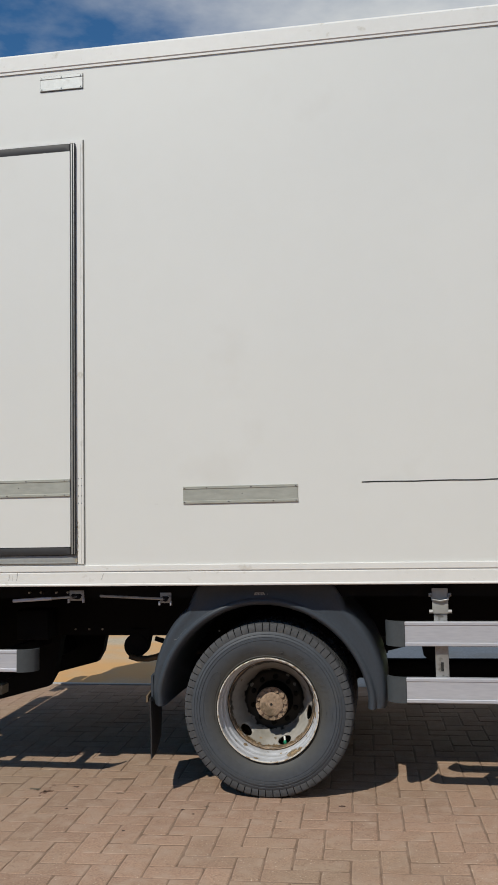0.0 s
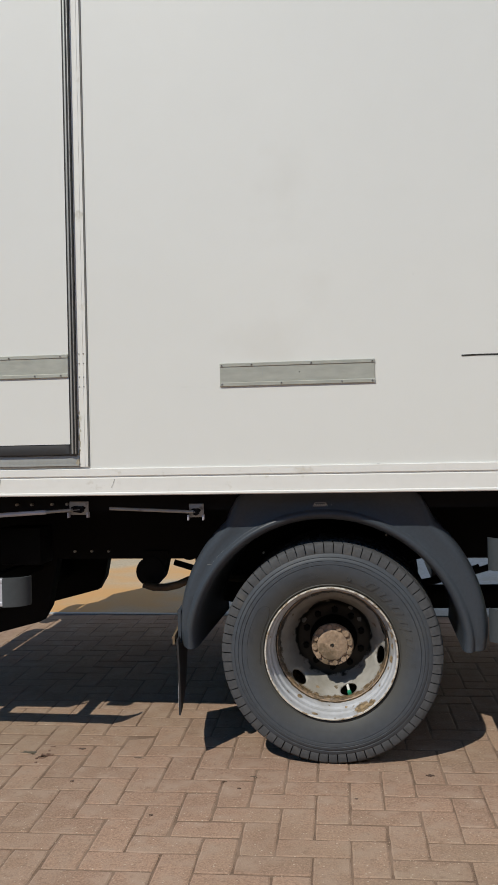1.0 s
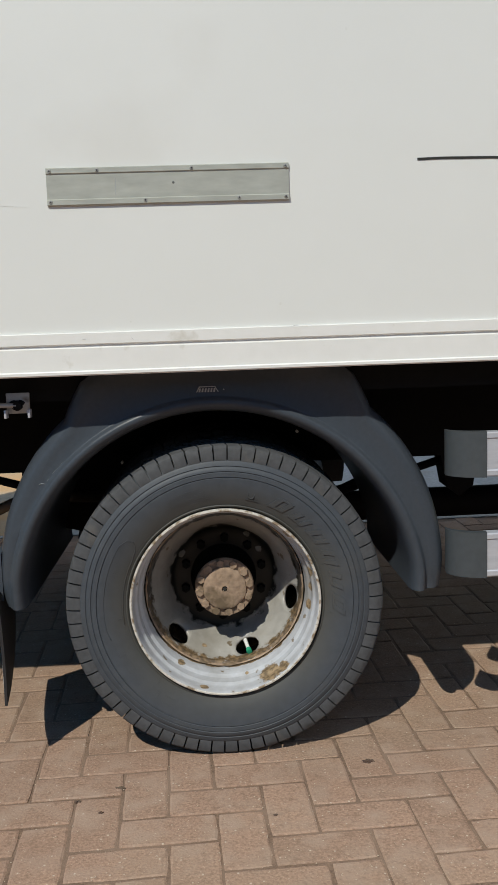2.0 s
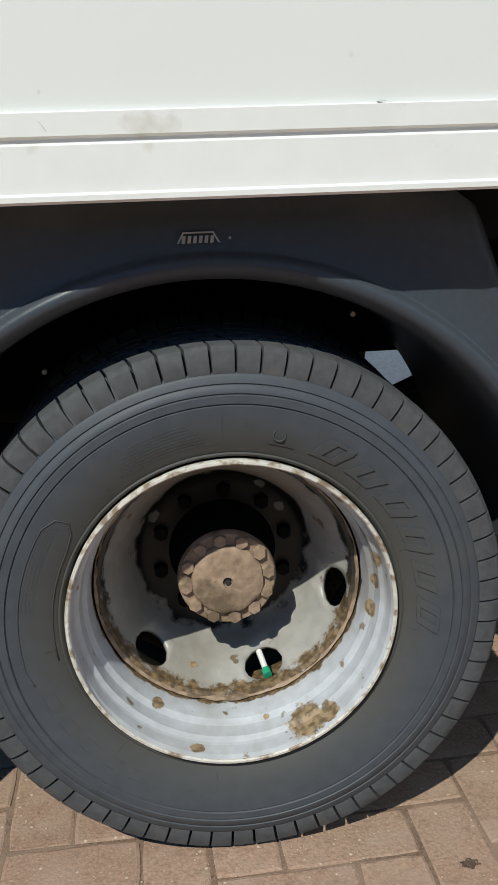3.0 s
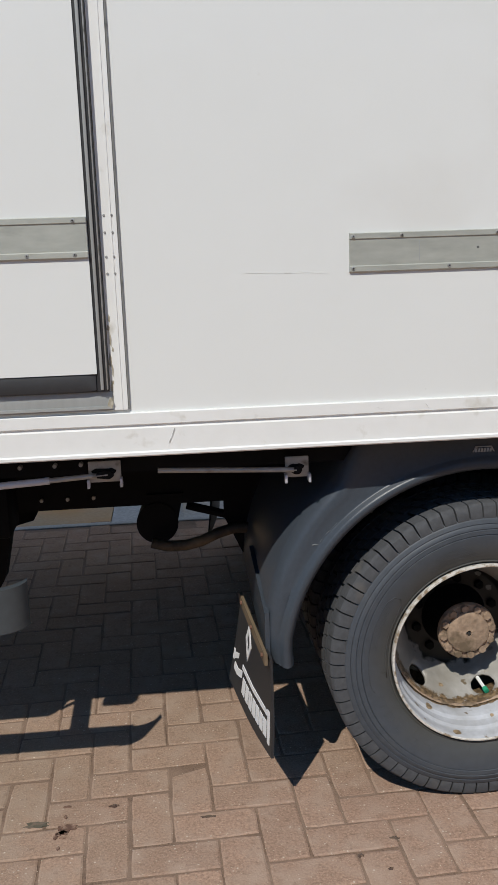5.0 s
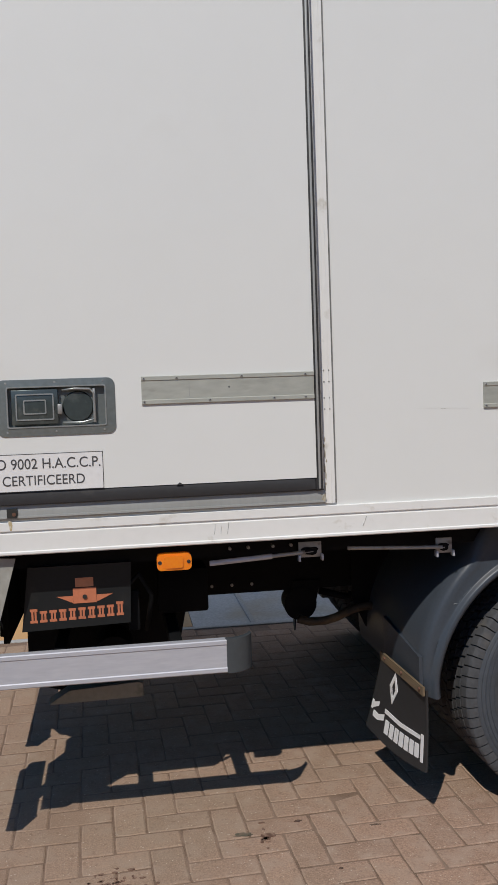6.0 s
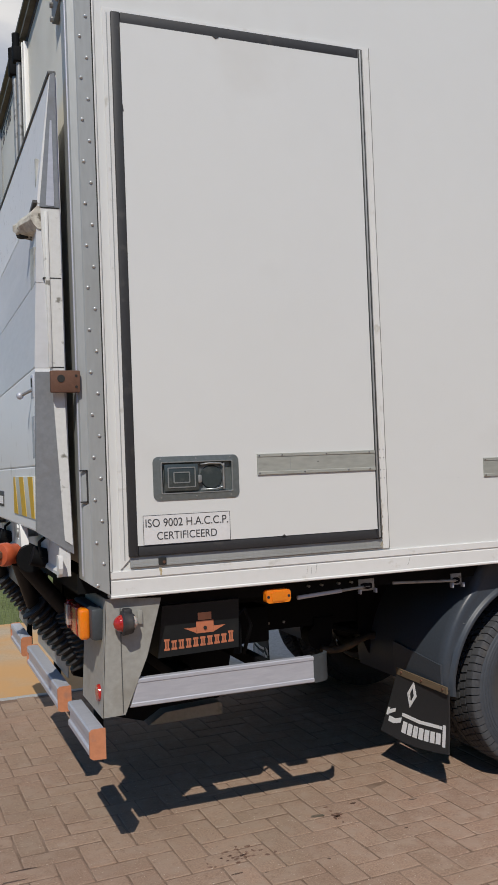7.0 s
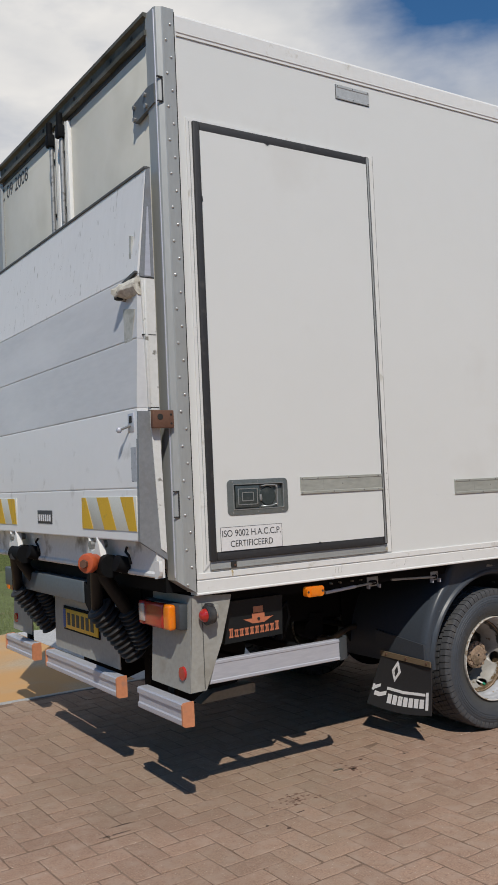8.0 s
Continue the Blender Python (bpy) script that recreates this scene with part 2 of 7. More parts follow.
def rim_material():
    """White wheel paint with brown rust patches; the dish's middle is coated black with a ragged border."""
    m = surface("rusted_wheel_paint", (0.34, 0.343, 0.347), 0.40, spread=0.14, grain=40, grain_amount=0.06, bump=0.15, bump_scale=90, stain=(0.15, 0.12, 0.085), stain_scale=34, stain_at=(0.655, 0.70))
    n, l = m.node_tree.nodes, m.node_tree.links
    p = n["Principled BSDF"]
    paint = p.inputs["Base Color"].links[0].from_socket
    coord, sep = n.new("ShaderNodeTexCoord"), n.new("ShaderNodeSeparateXYZ")
    l.new(coord.outputs["Object"], sep.inputs["Vector"])
    flat, length = n.new("ShaderNodeCombineXYZ"), n.new("ShaderNodeVectorMath")
    l.new(sep.outputs["X"], flat.inputs["X"])
    l.new(sep.outputs["Z"], flat.inputs["Y"])
    length.operation = "LENGTH"
    l.new(flat.outputs["Vector"], length.inputs[0])
    ragged, add = n.new("ShaderNodeTexNoise"), n.new("ShaderNodeMath")
    ragged.inputs["Scale"].default_value, ragged.inputs["Detail"].default_value = 22.0, 6.0
    l.new(coord.outputs["Object"], ragged.inputs["Vector"])
    add.operation = "MULTIPLY_ADD"
    add.inputs[1].default_value = 0.05
    l.new(ragged.outputs["Fac"], add.inputs[0])
    off, away_mid = n.new("ShaderNodeVectorMath"), n.new("ShaderNodeVectorMath")
    off.operation, away_mid.operation = "MULTIPLY", "DISTANCE"
    off.inputs[1].default_value = (1, 0, 1)
    away_mid.inputs[1].default_value = (0.0, 0.0, 0.004)
    l.new(coord.outputs["Object"], off.inputs[0])
    l.new(off.outputs["Vector"], away_mid.inputs[0])
    l.new(away_mid.outputs["Value"], add.inputs[2])
    inner, tint = n.new("ShaderNodeMapRange"), n.new("ShaderNodeMix")
    inner.inputs["From Min"].default_value, inner.inputs["From Max"].default_value = 0.198, 0.206
    l.new(length.outputs["Value"], inner.inputs["Value"])
    tint.data_type, tint.blend_type = "RGBA", "MULTIPLY"
    tint.inputs["Factor"].default_value = 1.0
    tone = n.new("ShaderNodeMix")
    tone.data_type = "RGBA"
    tone.inputs["A"].default_value, tone.inputs["B"].default_value = (0.92, 0.87, 0.79, 1), (1.32, 1.34, 1.40, 1)
    l.new(inner.outputs["Result"], tone.inputs["Factor"])
    l.new(paint, tint.inputs["A"])
    l.new(tone.outputs["Result"], tint.inputs["B"])
    paint = tint.outputs["Result"]
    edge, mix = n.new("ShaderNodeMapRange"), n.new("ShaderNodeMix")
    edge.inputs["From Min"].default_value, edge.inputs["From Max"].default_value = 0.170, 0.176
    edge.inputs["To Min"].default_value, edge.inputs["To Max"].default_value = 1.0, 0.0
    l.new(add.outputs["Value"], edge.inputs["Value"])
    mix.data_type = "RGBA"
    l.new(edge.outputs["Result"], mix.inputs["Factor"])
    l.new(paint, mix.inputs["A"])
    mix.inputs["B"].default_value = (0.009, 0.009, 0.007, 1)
    gloss = n.new("ShaderNodeMapRange")
    gloss.inputs["To Min"].default_value, gloss.inputs["To Max"].default_value = 0.45, 0.30
    l.new(edge.outputs["Result"], gloss.inputs["Value"])
    l.new(gloss.outputs["Result"], p.inputs["Specular IOR Level"])
    # brake dust and road film lie in uneven veils over the paint
    film, veil, dusty = n.new("ShaderNodeTexNoise"), n.new("ShaderNodeMapRange"), n.new("ShaderNodeMix")
    film.inputs["Scale"].default_value, film.inputs["Detail"].default_value, film.inputs["Distortion"].default_value = 6.5, 7.0, 0.6
    l.new(coord.outputs["Object"], film.inputs["Vector"])
    veil.inputs["From Min"].default_value, veil.inputs["From Max"].default_value, veil.inputs["To Max"].default_value = 0.50, 0.74, 0.55
    l.new(film.outputs["Fac"], veil.inputs["Value"])
    dusty.data_type = "RGBA"
    dusty.inputs["B"].default_value = (0.17, 0.145, 0.105, 1)
    l.new(veil.outputs["Result"], dusty.inputs["Factor"])
    l.new(paint, dusty.inputs["A"])
    l.new(dusty.outputs["Result"], mix.inputs["A"])
    # rust eats outward from the seam between disc and barrel
    band, wide, near, rust = n.new("ShaderNodeMath"), n.new("ShaderNodeMath"), n.new("ShaderNodeMapRange"), n.new("ShaderNodeMix")
    band.operation = "SUBTRACT"
    band.inputs[1].default_value = 0.2045
    l.new(length.outputs["Value"], band.inputs[0])
    wide.operation = "ABSOLUTE"
    l.new(band.outputs["Value"], wide.inputs[0])
    crumbs, frayed = n.new("ShaderNodeTexNoise"), n.new("ShaderNodeMath")
    crumbs.inputs["Scale"].default_value, crumbs.inputs["Detail"].default_value, crumbs.inputs["Roughness"].default_value = 34.0, 8.0, 0.65
    l.new(coord.outputs["Object"], crumbs.inputs["Vector"])
    frayed.operation = "MULTIPLY_ADD"
    frayed.inputs[1].default_value = -0.030
    l.new(crumbs.outputs["Fac"], frayed.inputs[0])
    l.new(wide.outputs["Value"], frayed.inputs[2])
    near.inputs["From Min"].default_value, near.inputs["From Max"].default_value = -0.0100, -0.0070
    near.inputs["To Min"].default_value, near.inputs["To Max"].default_value = 1.0, 0.0
    l.new(frayed.outputs["Value"], near.inputs["Value"])
    rust.data_type = "RGBA"
    l.new(near.outputs["Result"], rust.inputs["Factor"])
    l.new(mix.outputs["Result"], rust.inputs["A"])
    speck, rust_tone = n.new("ShaderNodeTexNoise"), n.new("ShaderNodeValToRGB")
    speck.inputs["Scale"].default_value, speck.inputs["Detail"].default_value = 95.0, 5.0
    l.new(coord.outputs["Object"], speck.inputs["Vector"])
    rust_tone.color_ramp.elements[0].position, rust_tone.color_ramp.elements[1].position = 0.40, 0.62
    rust_tone.color_ramp.elements[0].color, rust_tone.color_ramp.elements[1].color = (0.13, 0.092, 0.054, 1), (0.32, 0.230, 0.135, 1)
    l.new(speck.outputs["Fac"], rust_tone.inputs["Fac"])
    # upper seam near-black: grime there, and the groove's shade put into the colour
    height, seam_tone = n.new("ShaderNodeMapRange"), n.new("ShaderNodeMix")
    height.inputs["From Min"].default_value, height.inputs["From Max"].default_value = -0.10, 0.0
    l.new(sep.outputs["Z"], height.inputs["Value"])
    seam_tone.data_type = "RGBA"
    seam_tone.inputs["B"].default_value = (0.022, 0.020, 0.016, 1)
    l.new(height.outputs["Result"], seam_tone.inputs["Factor"])
    seam_dark = n.new("ShaderNodeMix")
    seam_dark.data_type, seam_dark.blend_type = "RGBA", "MULTIPLY"
    seam_dark.inputs["Factor"].default_value = 1.0
    seam_dark.inputs["B"].default_value = (0.66, 0.62, 0.58, 1)
    l.new(rust_tone.outputs["Color"], seam_dark.inputs["A"])
    l.new(seam_dark.outputs["Result"], seam_tone.inputs["A"])
    l.new(seam_tone.outputs["Result"], rust.inputs["B"])
    depth_in, ragged_in, in_band, barrel, both, eaten = n.new("ShaderNodeMath"), n.new("ShaderNodeMath"), n.new("ShaderNodeMapRange"), n.new("ShaderNodeMapRange"), n.new("ShaderNodeMath"), n.new("ShaderNodeMix")
    depth_in.operation, ragged_in.operation, both.operation = "MULTIPLY", "ADD", "MULTIPLY"
    depth_in.inputs[1].default_value = 0.045
    l.new(crumbs.outputs["Fac"], depth_in.inputs[0])
    l.new(depth_in.outputs["Value"], ragged_in.inputs[0])
    l.new(sep.outputs["Y"], ragged_in.inputs[1])
    in_band.inputs["From Min"].default_value, in_band.inputs["From Max"].default_value = 0.0220, 0.0260
    l.new(ragged_in.outputs["Value"], in_band.inputs["Value"])
    barrel.inputs["From Min"].default_value, barrel.inputs["From Max"].default_value = 0.2120, 0.2135
    l.new(length.outputs["Value"], barrel.inputs["Value"])
    l.new(in_band.outputs["Result"], both.inputs[0])
    l.new(barrel.outputs["Result"], both.inputs[1])
    eaten.data_type = "RGBA"
    l.new(both.outputs["Value"], eaten.inputs["Factor"])
    l.new(rust.outputs["Result"], eaten.inputs["A"])
    l.new(seam_tone.outputs["Result"], eaten.inputs["B"])
    # crumbling patches, and three places where the black has flaked: angle, radius, depth, size
    out = eaten.outputs["Result"]
    for angle, radius, depth, size in ((-62, 0.2310, -0.082, 0.036), (-52, 0.2335, -0.088, 0.022), (15, 0.228, -0.072, 0.018), (4, 0.224, -0.055, 0.014), (-9, 0.2225, -0.045, 0.016),
                                       (-106, 0.2345, -0.094, 0.012), (-77, 0.2225, -0.042, 0.006), (-124, 0.2184, -0.032, 0.013), (-110, 0.183, 0.060, 0.009), (26, 0.226, -0.06, 0.012), (45, 0.231, -0.08, 0.014),
                                       (149, 0.136, 0.1468, 0.0125), (60, 0.140, 0.1455, 0.0105), (36, 0.126, 0.148, 0.0115)):
        a = radians(angle)
        away, fray, hit, blot = n.new("ShaderNodeVectorMath"), n.new("ShaderNodeMath"), n.new("ShaderNodeMapRange"), n.new("ShaderNodeMix")
        away.operation = "DISTANCE"
        away.inputs[1].default_value = (radius * math.cos(a), depth, radius * math.sin(a))
        l.new(coord.outputs["Object"], away.inputs[0])
        fray.operation = "MULTIPLY_ADD"
        fray.inputs[1].default_value = 2.0 * size
        l.new(crumbs.outputs["Fac"], fray.inputs[0])
        l.new(away.outputs["Value"], fray.inputs[2])
        hit.inputs["From Min"].default_value, hit.inputs["From Max"].default_value = 1.78 * size, 1.96 * size
        hit.inputs["To Min"].default_value, hit.inputs["To Max"].default_value = 1.0, 0.0
        l.new(fray.outputs["Value"], hit.inputs["Value"])
        blot.data_type = "RGBA"
        l.new(hit.outputs["Result"], blot.inputs["Factor"])
        l.new(out, blot.inputs["A"])
        if size in (0.0105, 0.0115, 0.0125):
            blot.inputs["B"].default_value = (0.16, 0.155, 0.14, 1)
        else:
            l.new(rust_tone.outputs["Color"], blot.inputs["B"])
        out = blot.outputs["Result"]
    l.new(out, p.inputs["Base Color"])
    return m


RIM = rim_material()
FLANGE = surface("mottled_rim_flange", (0.56, 0.53, 0.48), 0.55, spread=0.1, grain=60, grain_amount=0.1, bump=0.3, bump_scale=120, stain=(0.24, 0.18, 0.12), stain_scale=62, stain_at=(0.48, 0.62))
OIL = surface("oil_stain", (0.090, 0.052, 0.040), 0.85, spread=0.3, bump=0.3, stain=(0.13, 0.09, 0.065), stain_scale=40, stain_at=(0.45, 0.6))
on, ol = OIL.node_tree.nodes, OIL.node_tree.links
patchy, soak = on.new("ShaderNodeTexNoise"), on.new("ShaderNodeMapRange")
patchy.inputs["Scale"].default_value, patchy.inputs["Detail"].default_value = 110.0, 4.0
soak.inputs["From Min"].default_value, soak.inputs["From Max"].default_value, soak.inputs["To Max"].default_value = 0.30, 0.52, 0.95
ol.new(on["Texture Coordinate"].outputs["Object"], patchy.inputs["Vector"])
ol.new(patchy.outputs["Fac"], soak.inputs["Value"])
ol.new(soak.outputs["Result"], on["Principled BSDF"].inputs["Alpha"])
DRIED_OIL = surface("dried_oil", (0.11, 0.095, 0.068), 0.7, spread=0.3, bump=0.3, stain=(0.17, 0.125, 0.09), stain_scale=60, stain_at=(0.5, 0.62))
RED_STAIN = surface("reddish_spill", (0.130, 0.070, 0.048), 0.85, spread=0.3, bump=0.3, stain=(0.25, 0.155, 0.11), stain_scale=70, stain_at=(0.45, 0.6))
PAVER = surface("brown_paver", (0.336, 0.219, 0.158), 0.9, specular=0.2, spread=0.16, grain=150, grain_amount=0.15, bump=0.8, bump_scale=190, stain=(0.375, 0.268, 0.204), stain_scale=13, stain_at=(0.46, 0.70), each=0.09)
PAVER_FAR = surface("brown_pavers_joined", (0.336, 0.219, 0.158), 0.9, specular=0.2, spread=0.20, grain=150, grain_amount=0.15, bump=0.8, bump_scale=190, stain=(0.375, 0.268, 0.204), stain_scale=13, stain_at=(0.46, 0.70))
fn, fl = PAVER_FAR.node_tree.nodes, PAVER_FAR.node_tree.links
island, span, shade = fn.new("ShaderNodeNewGeometry"), fn.new("ShaderNodeMapRange"), fn.new("ShaderNodeHueSaturation")
span.inputs["To Min"].default_value, span.inputs["To Max"].default_value = 0.91, 1.09
fl.new(island.outputs["Random Per Island"], span.inputs["Value"])
fl.new(span.outputs["Result"], shade.inputs["Value"])
fl.new(fn["Principled BSDF"].inputs["Base Color"].links[0].from_socket, shade.inputs["Color"])
fl.new(shade.outputs["Color"], fn["Principled BSDF"].inputs["Base Color"])


def weather_paving(m):
    """Broad grey-green and reddish zones across the yard, pits, and pale mineral flecks of two sizes."""
    n, l = m.node_tree.nodes, m.node_tree.links
    bsdf = n["Principled BSDF"]
    out = bsdf.inputs["Base Color"].links[0].from_socket
    spot = n.new("ShaderNodeNewGeometry")

    def blend(mask, colour, kind="MIX"):
        nonlocal out
        mix = n.new("ShaderNodeMix")
        mix.data_type, mix.blend_type = "RGBA", kind
        l.new(mask, mix.inputs["Factor"])
        l.new(out, mix.inputs["A"])
        mix.inputs["B"].default_value = rgb(colour)
        out = mix.outputs["Result"]

    def mask(node, socket, low, high, to_low, to_high):
        ramp = n.new("ShaderNodeMapRange")
        ramp.inputs["From Min"].default_value, ramp.inputs["From Max"].default_value = low, high
        ramp.inputs["To Min"].default_value, ramp.inputs["To Max"].default_value = to_low, to_high
        l.new(node.outputs[socket], ramp.inputs["Value"])
        return ramp.outputs["Result"]

    def noise_at(scale, detail):
        t = n.new("ShaderNodeTexNoise")
        t.inputs["Scale"].default_value, t.inputs["Detail"].default_value, t.inputs["Roughness"].default_value = scale, detail, 0.6
        l.new(spot.outputs["Position"], t.inputs["Vector"])
        return t

    def cells_at(scale):
        t = n.new("ShaderNodeTexVoronoi")
        t.inputs["Scale"].default_value = scale
        l.new(spot.outputs["Position"], t.inputs["Vector"])
        return t

    blend(mask(noise_at(0.55, 4.0), "Fac", 0.44, 0.64, 0.0, 0.50), (0.275, 0.215, 0.150))
    blend(mask(noise_at(2.3, 5.0), "Fac", 0.50, 0.72, 0.0, 0.40), (0.245, 0.150, 0.105))
    blend(mask(noise_at(38.0, 4.0), "Fac", 0.57, 0.70, 0.0, 0.50), (0.200, 0.130, 0.092))
    blend(mask(cells_at(120.0), "Distance", 0.08, 0.22, 0.50, 0.0), (0.50, 0.39, 0.30))
    blend(mask(cells_at(41.0), "Distance", 0.06, 0.13, 0.85, 0.0), (0.55, 0.46, 0.37))
    l.new(out, bsdf.inputs["Base Color"])


for paver_mat in (PAVER, PAVER_FAR):
    weather_paving(paver_mat)
JOINT = surface("joint_sand", (0.180, 0.115, 0.078), 0.95, spread=0.25, grain=200, grain_amount=0.2, bump=0.8, bump_scale=300, stain=(0.245, 0.165, 0.118), stain_scale=7, stain_at=(0.42, 0.62))
CONCRETE = surface("worn_concrete", (0.42, 0.425, 0.43), 0.85, spread=0.12, grain=60, grain_amount=0.1, bump=0.3, bump_scale=120, stain=(0.36, 0.30, 0.22), stain_scale=1.4, stain_at=(0.55, 0.75))
CLAY = surface("clay_stained_concrete", (0.40, 0.33, 0.24), 0.85, spread=0.12, grain=60, grain_amount=0.1, bump=0.3, bump_scale=120, stain=(0.52, 0.295, 0.12), stain_scale=0.9, stain_at=(0.36, 0.56))
KERB = surface("pale_concrete_edge", (0.37, 0.365, 0.355), 0.8, spread=0.1, grain=80, grain_amount=0.1, bump=0.3)
GRASS = surface("verge_grass", (0.11, 0.135, 0.045), 0.9, spread=0.3, grain=30, grain_amount=0.2, bump=0.8, bump_scale=40, stain=(0.16, 0.13, 0.06), stain_scale=1.2)
BLADE = surface("grass_blades", (0.15, 0.185, 0.065), 0.7, spread=0.3, grain=20, grain_amount=0.15, bump=0)
PEBBLE = surface("pale_grit", (0.46, 0.37, 0.28), 0.95, specular=0.1, spread=0.2)


# ---------------------------------------------------------------- mesh tools
def box(bm, x0, x1, y0, y1, z0, z1, bevel=0.0, seg=2, m=None):
    made = bmesh.ops.create_cube(bm, size=1.0)["verts"]
    for v in made:
        v.co = Vector(((x0 + x1) / 2 + v.co.x * (x1 - x0), (y0 + y1) / 2 + v.co.y * (y1 - y0), (z0 + z1) / 2 + v.co.z * (z1 - z0)))
        if m is not None:
            v.co = m @ v.co
    if bevel:
        edges = list({e for v in made for e in v.link_edges})
        bmesh.ops.bevel(bm, geom=edges, offset=bevel, segments=seg, affect="EDGES", profile=0.5)
    return bm


def rod(bm, a, b, r, r2=None, seg=20, ends=True):
    a, b = Vector(a), Vector(b)
    way = b - a
    m = Matrix.Translation((a + b) / 2) @ way.to_track_quat("Z", "Y").to_matrix().to_4x4()
    bmesh.ops.create_cone(bm, cap_ends=ends, segments=seg, radius1=r, radius2=r if r2 is None else r2, depth=way.length, matrix=m)
    return bm


def pipe(bm, points, r, seg=12):
    """A bent tube through the points."""
    pts = [Vector(p) for p in points]
    rings = []
    side = None
    for k, p in enumerate(pts):
        way = (pts[min(k + 1, len(pts) - 1)] - pts[max(k - 1, 0)]).normalized()
        if side is None:
            side = way.orthogonal().normalized()
        side = (side - way * side.dot(way)).normalized()
        up = way.cross(side)
        rings.append([bm.verts.new(p + r * (math.cos(a) * side + math.sin(a) * up)) for a in [2 * math.pi * q / seg for q in range(seg)]])
    for a, b in zip(rings, rings[1:]):
        for q in range(seg):
            bm.faces.new((a[q], a[(q + 1) % seg], b[(q + 1) % seg], b[q]))
    bm.faces.new(list(reversed(rings[0])))
    bm.faces.new(rings[-1])
    return bm


def prism(bm, outline, axis, lo, hi):
    """A flat outline drawn out along an axis. Outline in the two other axes, in the order x, y, z."""
    def at(p, d):
        c = list(p)
        c.insert("xyz".index(axis), d)
        return bm.verts.new(c)
    a, b = [at(p, lo) for p in outline], [at(p, hi) for p in outline]
    bm.faces.new(a)
    bm.faces.new(list(reversed(b)))
    for k in range(len(a)):
        q = (k + 1) % len(a)
        bm.faces.new((a[q], a[k], b[k], b[q]))
    bmesh.ops.recalc_face_normals(bm, faces=bm.faces)
    return bm


def spin(bm, profile, seg, start=0.0, end=2 * math.pi, centre=(0, 0, 0), closed=True):
    """A profile of (radius, y) turned round the y axis."""
    whole = abs(end - start - 2 * math.pi) < 1e-6
    steps = seg if whole else seg + 1
    rings = []
    for k in range(steps):
        a = start + (end - start) * k / seg
        rings.append([bm.verts.new((centre[0] + r * math.cos(a), centre[1] + y, centre[2] + r * math.sin(a))) for r, y in profile])
    for k in range(seg):
        a, b = rings[k], rings[(k + 1) % steps]
        for q in range(len(profile) if closed else len(profile) - 1):
            w = (q + 1) % len(profile)
            bm.faces.new((a[q], b[q], b[w], a[w]))
    if not whole and closed:
        bm.faces.new(rings[0])
        bm.faces.new(list(reversed(rings[-1])))
    bmesh.ops.recalc_face_normals(bm, faces=bm.faces)
    return bm


def rounded(x0, x1, z0, z1, r, seg=5):
    """A rounded rectangle's outline."""
    out = []
    for cx, cz, a in ((x1 - r, z1 - r, 0), (x0 + r, z1 - r, 90), (x0 + r, z0 + r, 180), (x1 - r, z0 + r, 270)):
        out += [(cx + r * math.cos(radians(a + 90 * k / seg)), cz + r * math.sin(radians(a + 90 * k / seg))) for k in range(seg + 1)]
    return out


BASES = {}


def part(name, bm, material, parent=None, label="", smooth=True, angle=35.0):
    """One mesh object from a bmesh, under a thing or a part."""
    me = bpy.data.meshes.new(name)
    if smooth:
        for f in bm.faces:
            f.smooth = True
        for e in bm.edges:
            if len(e.link_faces) == 2 and e.calc_face_angle(0) > radians(angle):
                e.smooth = False
    bm.to_mesh(me)
    bm.free()
    for m in material if isinstance(material, (list, tuple)) else [material]:
        me.materials.append(m)
    return placed(name, me, parent, label)


def placed(name, me, parent=None, label=""):
    ob = new(name, me)
    if parent is not None:
        # thing > part > sub-part, and no further
        if parent.parent is not None and parent.parent.parent is not None:
            parent = parent.parent
        ob.parent = parent
        if parent.name in BASES:
            ob.matrix_parent_inverse = Matrix.Translation(BASES[parent.name]).inverted()
    if label:
        ob["label"] = label
    return ob


def thing(name, at, label, category, group="", kind=""):
    ob = new(name)
    ob.location = at
    ob.empty_display_size = 0.2
    BASES[ob.name] = Vector(at)
    return tagged(ob, label, category, group, kind)


def lettering(name, words, size, m, material, parent, label="", bold=0.0, squeeze=1.0):
    cu = bpy.data.curves.new(name, "FONT")
    cu.body, cu.size, cu.extrude, cu.offset = words, size, 0.0006, bold
    cu.align_x, cu.align_y = "CENTER", "CENTER"
    ob = new(name, cu)
    me = bpy.data.meshes.new_from_object(ob.evaluated_get(bpy.context.evaluated_depsgraph_get()))
    bpy.data.objects.remove(ob)
    me.transform(m @ Matrix.Diagonal((squeeze, 1, 1, 1)))
    me.materials.clear()
    me.materials.append(material)
    return placed(name, me, parent, label)


def B():
    return bmesh.new()

# ---------------------------------------------------------------- the lorry
S = 4.0945                      # the plane of the box's side
REAR, FRONT = -2.540, 3.6        # the box's side panel, from the rear post to the front wall
FLOOR, TOP, FAR = 1.0, 3.71, 6.545
WX, WZ = -0.490, 0.405          # the rear axle

truck = thing("truck", (0.0, 5.3, 0.0), "white insulated box lorry with tail lift, parked on brick paving", "truck")


